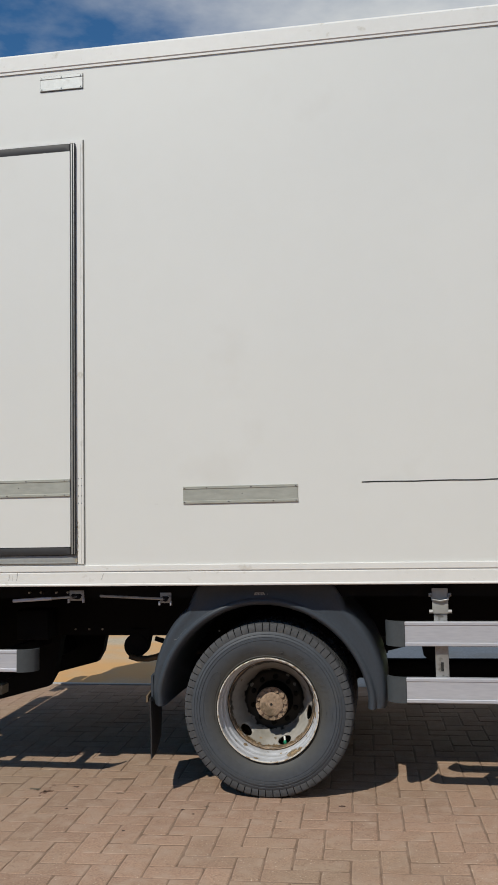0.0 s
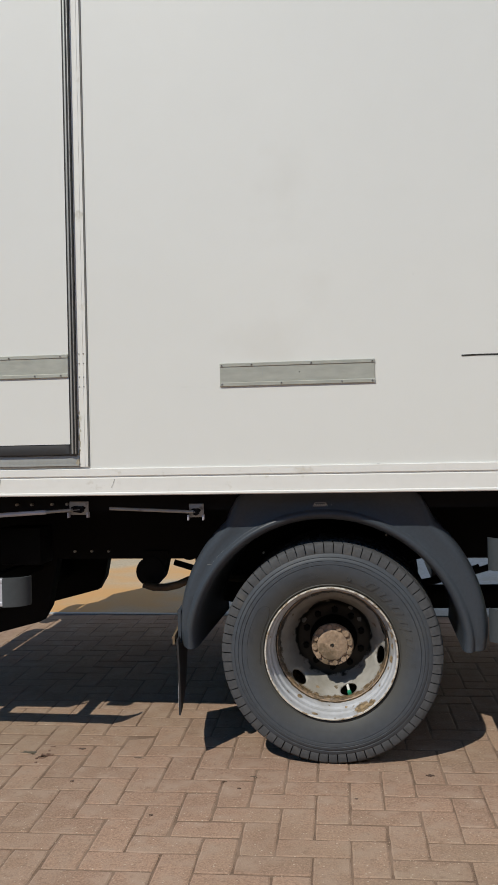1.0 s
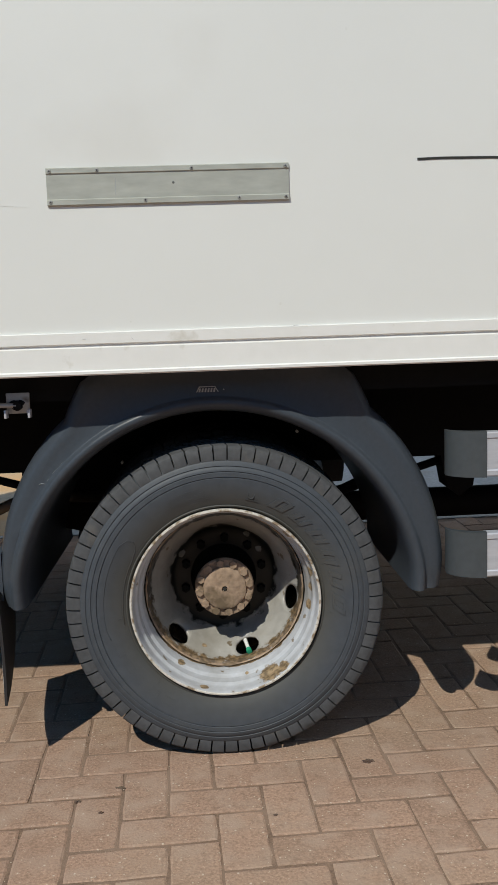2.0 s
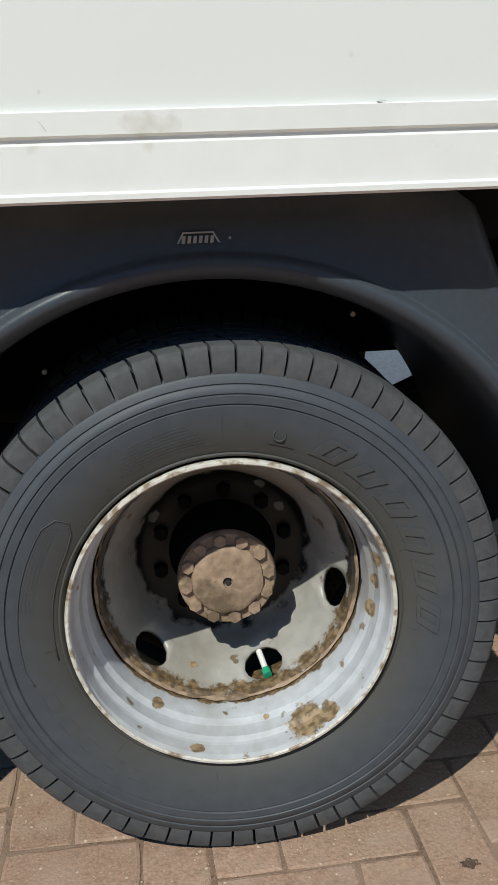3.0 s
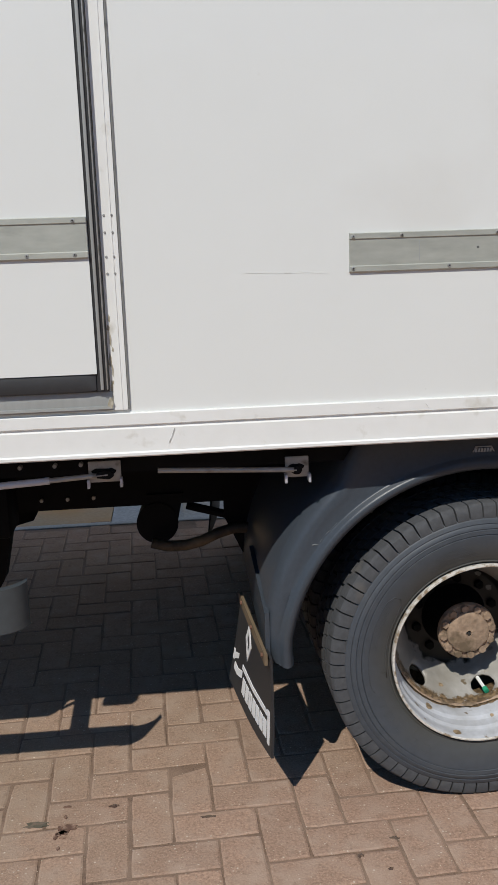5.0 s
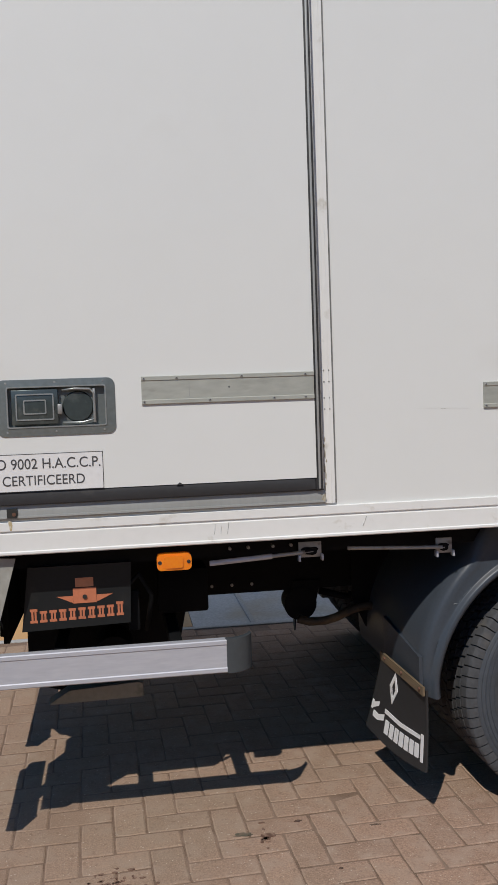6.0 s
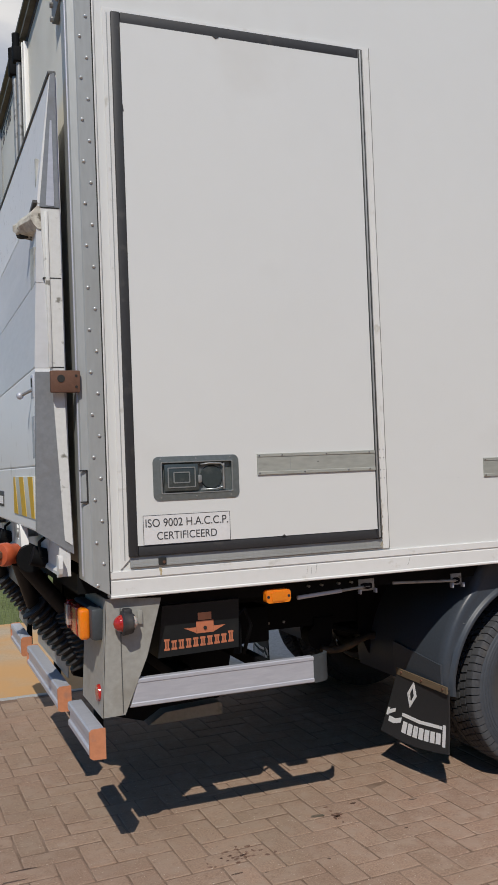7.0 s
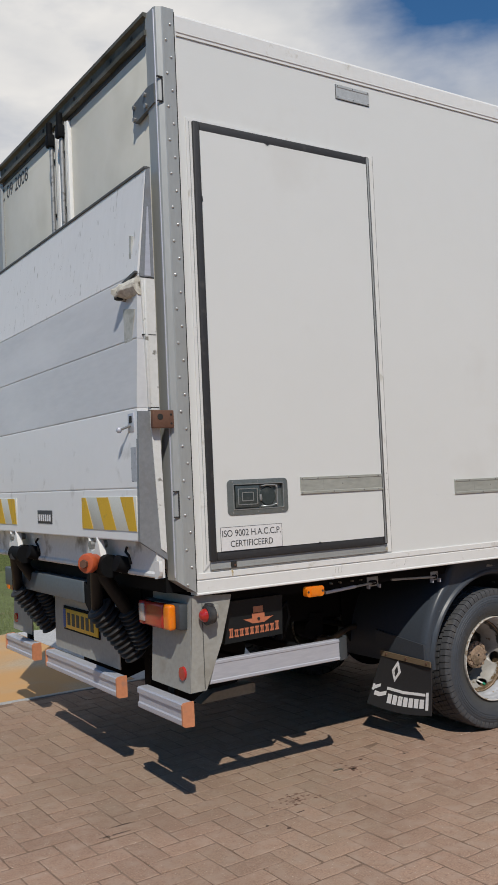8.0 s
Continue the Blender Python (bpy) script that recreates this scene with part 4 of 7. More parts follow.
def tail_lift():
    """The closed platform stands behind the doors: hollow sections, thick at its root and thin at its tip."""
    ya, yb = 4.135, 6.48
    def face(z):
        pts = ((1.262, -2.790), (1.86, -2.778), (2.46, -2.752), (2.965, -2.690))
        for (za, xa), (zb, xb) in zip(pts, pts[1:]):
            if z <= zb:
                return xa + (xb - xa) * (z - za) / (zb - za)
        return pts[-1][1]
    lift = None
    cuts = (1.262, 1.50, 1.86, 2.175, 2.47, 2.962)
    finishes = (WHITE_LIFT, WHITE_LIFT, LIFT_ALU, LIFT_ALU, WHITE_LIFT_WORN)
    for k, (z0, z1) in enumerate(zip(cuts, cuts[1:])):
        g = 0.0008
        prof = [(face(z0 + g), z0 + g), (face(z0 + g) - 0.0015, z0 + 0.006), (face(z1 - g) - 0.0015, z1 - 0.006), (face(z1 - g), z1 - g), (-2.672, z1 - g), (-2.672, z0 + g)]
        ob = part("lift_plank", prism(B(), prof, "y", ya, yb), finishes[k], truck, "closed tail lift platform plank, white and bare aluminium", angle=4)
        lift = lift or ob
    part("lift_tip", box(B(), -2.698, -2.668, ya - 0.004, yb, 2.958, 2.972, 0.003), DARK_EDGE, truck, "dark worn tip edge of the platform")
    part("lift_core", box(B(), -2.680, -2.666, ya, yb, 1.27, 2.955), LIFT_ALU, truck)
    # side edge: grey wedge below, scuffed white edge in the middle, thin wedge at the tip
    part("lift_wing", prism(B(), [(-2.7925, 1.262), (-2.7795, 1.845), (-2.676, 1.845), (-2.660, 1.172)], "y", ya - 0.012, ya + 0.01), WING, truck, "grey wedge-shaped side wing of the platform")
    part("lift_side", prism(B(), [(-2.692, 1.225), (-2.722, 1.845), (-2.678, 1.845), (-2.664, 1.205)], "y", ya - 0.016, ya - 0.006), SCUFFED, truck, "scuffed white platform edge")
    bm = prism(B(), [(-2.722, 1.85), (-2.742, 2.45), (-2.672, 2.45), (-2.672, 1.85)], "y", ya - 0.012, ya + 0.01)
    box(bm, -2.730, -2.716, ya - 0.020, ya - 0.008, 1.86, 2.44, 0.004)
    part("lift_side", bm, SCUFFED, truck, "scuffed white platform edge")
    part("lift_wing", prism(B(), [(-2.744, 2.455), (-2.690, 2.955), (-2.674, 2.962), (-2.674, 2.455)], "y", ya - 0.012, ya + 0.01), WING, truck, "grey wedge at the platform's tip")
    part("wing_slot", prism(B(), [(-2.722, 2.46), (-2.697, 2.78), (-2.691, 2.78), (-2.691, 2.46)], "y", ya - 0.014, ya - 0.008), ALU_BRIGHT, truck)
    for z in (2.19, 1.86, 2.45):
        part("side_joint", box(B(), -2.740 if z > 2 else -2.722, -2.674, ya - 0.0135, ya, z, z + 0.003), DARK_LINE, truck)
    # torn bumper block
    bm = B()
    rnd = random.Random(7)
    bmesh.ops.create_grid(bm, x_segments=7, y_segments=5, size=0.5)
    for v in bm.verts:
        u, w = v.co.x + 0.5, v.co.y + 0.5
        v.co = Vector((-2.752 - 0.05 * u - 0.026 * math.sin(w * 3.1), 4.130 + 0.130 * u + rnd.uniform(-0.012, 0.012) * u, 2.460 - 0.085 * w * (1 - 0.3 * u) - 0.030 * u + rnd.uniform(-0.012, 0.012) * u))
    ext = bmesh.ops.extrude_face_region(bm, geom=list(bm.faces))["geom"]
    for v in ext:
        if isinstance(v, bmesh.types.BMVert):
            v.co.x += 0.055
            v.co.z -= 0.01
    bmesh.ops.recalc_face_normals(bm, faces=bm.faces)
    block = part("bumper_block", bm, TORN, truck, "torn off-white foam bumper block", angle=25)
    part("torn_end", box(B(), -2.815, -2.765, 4.245, 4.268, 2.365, 2.425, 0.012), DARK_LINE, block)
    part("torn_strap", prism(B(), [(4.27, 2.455), (4.13, 2.480), (4.13, 2.470), (4.25, 2.435)], "x", -2.768, -2.752), DARK_EDGE, block)
    rnd = random.Random(12)
    bm = B()
    for k in range(190):
        low = k < 150
        y0 = rnd.uniform(4.55, 6.1) if low else rnd.uniform(4.3, 6.2)
        z0 = 2.478 + abs(rnd.gauss(0, 0.022)) if low else rnd.uniform(2.50, 2.86)
        h0, w0 = rnd.uniform(0.006, 0.022) * (1.0 if low else 1.5), rnd.uniform(0.0012, 0.0035)
        xa, xb = face(z0) - 0.0020, face(z0 + h0) - 0.0020
        lean = rnd.uniform(-0.4, 0.4) * h0
        bm.faces.new([bm.verts.new(p) for p in ((xa, y0, z0), (xa, y0 + w0, z0), (xb, y0 + w0 * 0.6 + lean, z0 + h0), (xb, y0 + lean, z0 + h0))])
    tagged(part("scuff", bm, SCUFF_GREY, truck, "dark scuffs along the platform's tip"), kind="stuff")
    part("worn_mark", prism(B(), [(4.15, 2.31), (4.27, 2.33), (4.265, 2.17), (4.19, 2.155)], "x", face(2.2) - 0.0025, face(2.2) + 0.012), WORN_MARK, truck, "greenish worn patch")
    part("worn_mark", prism(B(), [(4.205, 2.66), (4.225, 2.665), (4.235, 2.56), (4.215, 2.555)], "x", face(2.6) - 0.0075, face(2.6) + 0.012), WORN_MARK, truck)
    # lock with ball handle
    lock = part("platform_lock", box(B(), -2.784, -2.776, 4.165, 4.225, 1.755, 1.840, 0.002), ALU_BRIGHT, truck, "small plated lock with a ball handle")
    part("keyhole", box(B(), -2.7855, -2.78, 4.182, 4.208, 1.795, 1.828), DARK_LINE, lock)
    part("lever", rod(B(), (-2.783, 4.195, 1.785), (-2.818, 4.235, 1.768), 0.006, seg=10), GALV, lock)
    bm = bmesh.new()
    bmesh.ops.create_uvsphere(bm, u_segments=14, v_segments=10, radius=0.014, matrix=Matrix.Translation((-2.822, 4.239, 1.767)))
    part("ball", bm, ALU_BRIGHT, lock)
    part("label_plate", box(B(), -2.7865, -2.780, 4.145, 4.200, 1.53, 1.685), LABEL_GREY, truck, "small grey instruction plate")
    # striped warning boards
    for y0, y1 in ((4.150, 4.785), (5.83, 6.46)):
        board = part("warning_board", box(B(), -2.7935, -2.786, y0, y1, 1.306, 1.464, 0.001), PALE_PRINT, truck, "yellow and pale striped reflective warning board")
        w = (y1 - y0) / 4.6
        for k in range(3):
            a = y1 - w * 2 * k
            low = (max(min(a, y1), y0), max(a - w, y0))
            high = (max(min(a + 0.085, y1), y0), max(a - w + 0.085, y0))
            out = [(low[0], 1.308), (low[1], 1.308), (high[1], 1.462), (high[0], 1.462)]
            part("stripe", prism(B(), out, "x", -2.7945, -2.793), YELLOW_PRINT, board)
    badge = part("maker_badge", box(B(), -2.793, -2.785, 5.225, 5.455, 1.322, 1.395, 0.001), INK, truck, "small black and silver maker's badge")
    for k in range(6):
        part("badge_bar", box(B(), -2.7942, -2.7925, 5.245 + k * 0.034, 5.266 + k * 0.034, 1.335, 1.372), WHITE_PRINT, badge)
    # root beam under the platform
    prof = [(-2.712, 1.250), (-2.712, 1.122), (-2.722, 1.112), (-2.722, 1.100), (-2.71, 1.092), (-2.672, 1.092), (-2.672, 1.250)]
    part("lift_beam", prism(B(), prof, "y", 4.131, 6.50), BEAM_PALE, truck, "white painted beam under the platform, scuffed", angle=4)
    bm = prism(B(), [(4.131, 1.172), (4.088, 1.172), (4.084, 1.160), (4.084, 1.126), (4.092, 1.106), (4.106, 1.095), (4.131, 1.091)], "x", -2.7235, -2.708)
    part("beam_end", bm, WHITE_TRIM, truck, "white rounded end of the beam", angle=20)
    part("brown_hinge", box(B(), REAR - 0.192, REAR - 0.085, S - 0.020, S + 0.004, 1.765, 1.845, 0.004), RUST_BROWN, truck, "rusty brown steel locking plate")
    for x, z in ((REAR - 0.155, 1.815), (REAR - 0.10, 1.825), (REAR - 0.10, 1.785)):
        part("hinge_hole", rod(B(), (x, S - 0.022, z), (x, S - 0.019, z), 0.014 if x < REAR - 0.12 else 0.005, seg=12), DARK_LINE, truck)


def bellows(bm, a, b, r, n):
    """A folded rubber gaiter from a to b."""
    a, b = Vector(a), Vector(b)
    way = b - a
    q = way.to_track_quat("Y", "Z").to_matrix().to_4x4()
    L = way.length
    prof = []
    for k in range(n):
        y = L * k / n
        prof += [(r * 0.66, y), (r * 0.68, y + L / n * 0.16), (r * 0.95, y + L / n * 0.34), (r, y + L / n * 0.5), (r * 0.95, y + L / n * 0.66), (r * 0.68, y + L / n * 0.84)]
    prof += [(r * 0.66, L), (0.01, L), (0.01, 0.0)]
    spin(bm, prof, 28)
    bmesh.ops.transform(bm, matrix=Matrix.Translation(a) @ q, verts=bm.verts)
    return bm


def lift_mechanism():
    for dy in (0.0, 1.25):
        def at(x, y, z):
            return (x, y + dy, z)
        y0 = 4.565 + dy
        arm = part("lift_arm", rod(B(), at(-2.805, 4.60, 1.12), at(-2.725, 4.80, 0.905), 0.032, 0.030, seg=18), DARK_STEEL, truck, "black steel lift arm")
        part("arm_knuckle", rod(B(), (-2.765, y0 - 0.05, 1.13), (-2.765, y0 + 0.12, 1.13), 0.055, seg=24), BLACK, arm)
        part("arm_plate", prism(B(), [(-2.74, 1.07), (-2.68, 1.03), (-2.64, 0.85), (-2.69, 0.81), (-2.735, 0.87)], "y", 4.845 + dy, 4.885 + dy), BLACK, arm)
        part("ram_gaiter", bellows(B(), at(-2.722, 4.80, 0.905), at(-2.505, 4.80, 0.632), 0.074, 11), GAITER, truck, "black ribbed rubber ram gaiter")
        part("ram_gaiter", bellows(B(), at(-2.605, 4.70, 0.885), at(-2.510, 4.70, 0.690), 0.054, 9), GAITER, truck, "black ribbed rubber ram gaiter")
        part("ram", rod(B(), at(-2.795, 4.60, 1.12), at(-2.602, 4.70, 0.883), 0.034, seg=18), DARK_STEEL, truck, "black hydraulic ram")
        if dy == 0.0:
            cap = part("pivot_cap", spin(B(), [(0.0, -0.040), (0.026, -0.040), (0.043, -0.036), (0.048, -0.026), (0.048, 0.0), (0.041, 0.012), (0.041, 0.04), (0.0, 0.04)], 30), ORANGE_PLAST, truck, "orange plastic pivot cap")
            turned = Matrix.Translation((-2.850, y0 + 0.005, 1.150)) @ pose(0, 0, 0, 0, 0, -58)
            cap.data.transform(turned)
            part("pivot_nut", rod(B(), turned @ Vector((0, -0.056, 0)), turned @ Vector((0, -0.04, 0)), 0.021, seg=6), RUST_BROWN, cap)
        yb = y0 + 0.085
        part("pivot_bracket", prism(B(), [(yb - 0.065, 1.235), (yb - 0.09, 1.17), (yb - 0.03, 1.105), (yb + 0.05, 1.10), (yb + 0.085, 1.175), (yb + 0.06, 1.262), (yb + 0.025, 1.20), (yb - 0.01, 1.205), (yb - 0.04, 1.268)], "x", -2.795, -2.765), WHITE_TRIM, truck, "white painted pivot bracket")
        part("bracket_pin", rod(B(), (-2.80, y0 + 0.12, 1.228), (-2.70, y0 + 0.12, 1.228), 0.020, seg=14), GALV, truck)
        hose = B()
        pipe(hose, [(-2.72, y0 - 0.14, 1.22), (-2.75, y0 - 0.19, 1.205), (-2.755, y0 - 0.235, 1.19), (-2.75, y0 - 0.245, 1.15)], 0.006)
        part("hose", hose, BLACK, truck)
        part("stop_buffer", rod(B(), (-2.77, y0 - 0.12, 1.15), (-2.67, y0 - 0.12, 1.12), 0.040, seg=20), BLACK, truck)
        part("lift_strut", prism(B(), [(-2.40, 0.96), (-1.745, 0.96), (-1.757, 0.645), (-1.80, 0.44), (-1.84, 0.372), (-2.15, 0.292), (-2.40, 0.36)], "y", 4.88 + dy * 0.69, 4.95 + dy * 0.69), BLACK, truck, "black lift frame side plate")
    part("cross_beam", box(B(), -2.70, -2.62, 5.05, 6.40, 0.895, 1.012, 0.008), BEAM, truck, "blue-grey painted steel cross beam")
    part("beam_tail", prism(B(), [(5.05, 0.90), (4.97, 0.84), (4.97, 0.94), (5.05, 1.008)], "x", -2.69, -2.63), BLACK, truck)
    part("torsion_tube", rod(B(), (-2.05, 4.7, 0.50), (-2.05, 6.2, 0.50), 0.07, seg=24), BLACK, truck, "black torsion tube of the lift")
    part("foot_plate", prism(B(), [(-2.300, 0.392), (-2.225, 0.437), (-1.965, 0.449), (-1.950, 0.442), (-1.950, 0.397), (-2.065, 0.395)], "y", 4.52, 4.60), RAM, truck, "tan-grey steel foot plate")
    part("panel_back", box(B(), -2.44, -2.42, 4.52, 6.10, 0.62, 0.99), BLACK, truck)


def spin_side(y, sign):
    """Housing of the side lamp: a fat rubber ring that stands off the plate."""
    yc = y - sign * 0.034
    bm = rod(B(), (-2.498, yc, 0.909), (-2.462, yc, 0.909), 0.046, 0.040, seg=28)
    rod(bm, (-2.502, yc, 0.909), (-2.496, yc, 0.909), 0.040, 0.046, seg=28)
    box(bm, -2.498, -2.450, min(y, yc), max(y, yc), 0.880, 0.938, 0.004)
    box(bm, -2.496, -2.464, yc - 0.020, yc + 0.020, 0.930, 0.962, 0.006)
    return bm


def dome(c, r, way):
    bm = B()
    bmesh.ops.create_uvsphere(bm, u_segments=20, v_segments=12, radius=r)
    for v in bm.verts:
        if v.co.z < 0:
            v.co.z *= 0.1
    bmesh.ops.transform(bm, matrix=Matrix.Translation(c) @ Vector(way).to_track_quat("Z", "Y").to_matrix().to_4x4(), verts=bm.verts)
    return bm


def rear_corner(y, sign):
    """Grey steel plates under the corner, with lamps."""
    side = part("corner_plate", prism(B(), [(REAR - 0.010, 0.998), (-2.338, 0.985), (-2.400, 0.77), (-2.490, 0.564), (REAR - 0.035, 0.562)], "y", min(y, y + sign * 0.004), max(y, y + sign * 0.004)), STEEL_GREY, truck, "grey painted steel corner plate")
    part("plate_fold", box(B(), -2.4995, -2.4965, min(y, y - sign * 0.002), max(y, y - sign * 0.002), 0.57, 0.96), DARK_EDGE, side)
    ya, yb = (y, y + 0.385) if sign > 0 else (y - 0.385, y)
    part("rear_plate", prism(B(), [(REAR - 0.012, 0.998), (REAR - 0.037, 0.562), (REAR - 0.033, 0.562), (REAR - 0.008, 0.998)], "y", ya, yb), STEEL_GREY, truck, "grey painted steel lamp plate")
    part("reflector", rod(B(), (-2.566, y + sign * 0.065, 0.642), (-2.582, y + sign * 0.065, 0.642), 0.034, 0.030, seg=28), RED, truck, "round red reflector")
    # tail lamp: housing, red part, amber part, pale part
    la, lb = sorted((y + sign * 0.03, y + sign * 0.40))
    lamp = part("tail_lamp", box(B(), -2.600, -2.552, la + 0.0, lb, 0.842, 0.962, 0.012), CAP, truck, "tail lamp in red, amber and milky sections")
    y1, y2, y3 = y + sign * 0.060, y + sign * 0.128, y + sign * 0.325
    for a, b, m2, nm in ((y1, y2, AMBER, "amber_lens"), (y2, y3, RED, "red_lens"), (y3, y + sign * 0.385, RED, "red_lens")):
        part(nm, box(B(), -2.638, -2.598, min(a, b), max(a, b), 0.842, 0.960, 0.014, 3), m2, lamp)
    part("milky_lens", box(B(), -2.6425, -2.63, *sorted((y3 - sign * 0.012, y3 + sign * 0.046)), 0.862, 0.945, 0.004), CLEAR, lamp)
    # side lamp
    yo = y - sign * 0.0
    s = part("side_lamp", spin_side(yo, sign), SEAL, truck, "round side lamp in a black rubber housing")
    part("red_lens", dome((-2.500, yo - sign * 0.034, 0.909), 0.032, (-1, 0, 0)), RED, s)
    part("clear_lens", dome((-2.464, yo - sign * 0.034, 0.909), 0.026, (1, 0, 0)), CLEAR, s)
    part("lamp_base", box(B(), -2.435, -2.415, min(yo, yo - sign * 0.012), max(yo, yo - sign * 0.012), 0.895, 0.945, 0.003), STEEL_GREY, s)


def bumper_bar(ya, yb, end_near, end_far):
    prof = [(-2.574, 0.424), (-2.624, 0.427), (-2.630, 0.433), (-2.630, 0.452), (-2.622, 0.457), (-2.622, 0.494), (-2.630, 0.499), (-2.630, 0.522), (-2.624, 0.529), (-2.574, 0.529)]
    bar = part("underrun_bar", prism(B(), prof, "y", ya, yb), ALU_BRIGHT, truck, "ribbed aluminium underrun bar with faded orange end cap", angle=4)
    ends = [(-2.572, 0.421), (-2.620, 0.423), (-2.632, 0.432), (-2.632, 0.521), (-2.622, 0.531), (-2.572, 0.532)]
    if end_near:
        part("end_cap", prism(B(), ends, "y", ya - 0.012, ya), ORANGE_CAP, bar, "faded orange plastic end cap")
    if end_far:
        part("end_cap", prism(B(), ends, "y", yb, yb + 0.012), ORANGE_CAP, bar)
    m = (ya + yb) / 2
    part("bar_bracket", box(B(), -2.562, -2.535, m - 0.03, m + 0.03, 0.44, 0.62, 0.004), BLACK, bar)


def number_plate():
    panel = part("plate_panel", box(B(), -2.572, -2.566, 4.885, 5.825, 0.548, 0.885), STEEL_GREY, truck, "grey painted steel panel")
    part("plate_holder", box(B(), -2.580, -2.572, 5.128, 5.664, 0.672, 0.814, 0.004), BLACK, truck)
    plate = part("number_plate", box(B(), -2.586, -2.579, 5.137, 5.654, 0.685, 0.799, 0.002), YELLOW_PRINT, truck, "yellow number plate with blue band")
    part("blue_band", box(B(), -2.5875, -2.584, 5.612, 5.650, 0.688, 0.796), BLUE_PRINT, plate)
    for k in range(6):
        part("plate_bar", box(B(), -2.5875, -2.584, 5.542 - k * 0.070, 5.585 - k * 0.070, 0.706, 0.778), INK, plate)


def guard_rail(x0, x1, z0, z1, y, slant=0.0):
    h = z1 - z0
    prof = [(y + 0.03, z0), (y, z0), (y - 0.003, z0 + 0.003), (y - 0.003, z0 + 0.014), (y, z0 + 0.017), (y, z1 - 0.017), (y - 0.003, z1 - 0.014), (y - 0.003, z1 - 0.003), (y, z1), (y + 0.03, z1)]
    bm = prism(B(), prof, "x", x0, x1)
    if slant:
        for v in bm.verts:
            if abs(v.co.x - x0) < 1e-5:
                v.co.x += slant * (v.co.z - z0) / h
    return part("guard_rail", bm, ALU_BRIGHT, truck, "pale aluminium side guard rail", angle=4)


def guard_cap(rail, x, way, z0, z1, y):
    """A dark cap that curves in towards the chassis."""
    bm = B()
    n = 8
    outer = [(x + way * 0.088 * math.sin(radians(80 * k / n)) , y - 0.004 + 0.075 * (1 - math.cos(radians(80 * k / n)))) for k in range(n + 1)]
    outer[0] = (x, y - 0.004)
    inner = [(px - way * 0.004, py + 0.022) for px, py in outer]
    prism(bm, outer + inner[::-1], "z", z0 - 0.002, z1 + 0.002)
    part("end_cap", bm, CAP, rail, "dark grey curved plastic end cap")


def side_guards():
    r = guard_rail(-2.470, -1.690, 0.586, 0.690, S + 0.026, 0.035)
    guard_cap(r, -1.690, 1, 0.586, 0.690, S + 0.026)
    for x in (-2.25, -1.86):
        part("guard_bracket", box(B(), x, x + 0.04, S + 0.056, S + 0.80, 0.615, 0.665, 0.003), BLACK, truck)
    for z0, z1 in ((0.716, 0.826), (0.463, 0.574)):
        r = guard_rail(0.160, FRONT, z0, z1, S + 0.036)
        guard_cap(r, 0.160, -1, z0, z1, S + 0.036)
    for x in (0.325, 1.9, 3.3):
        post = part("guard_post", box(B(), x - 0.03, x + 0.03, S + 0.068, S + 0.078, 0.465, 0.975, 0.002), GALV, truck, "slotted grey steel guard post")
        part("post_slot", box(B(), x - 0.006, x + 0.006, S + 0.066, S + 0.07, 0.60, 0.64), DARK_LINE, post)
        part("hanger", box(B(), x - 0.036, x + 0.036, S + 0.060, S + 0.070, 0.86, 0.975, 0.003), ALU, post)
        for dx in (-0.046, 0.046):
            for z in (0.87, 0.945):
                part("bolt", rod(B(), (x + dx * 0.75, S + 0.062, z), (x + dx * 1.1, S + 0.062, z), 0.009, seg=8), GALV, post)
        bm = B()
        pipe(bm, [(x - 0.04, S + 0.055, 0.945), (x - 0.035, S + 0.052, 0.925), (x, S + 0.050, 0.918), (x + 0.035, S + 0.052, 0.925), (x + 0.04, S + 0.055, 0.945)], 0.005)
        part("u_bolt", bm, GALV, post)


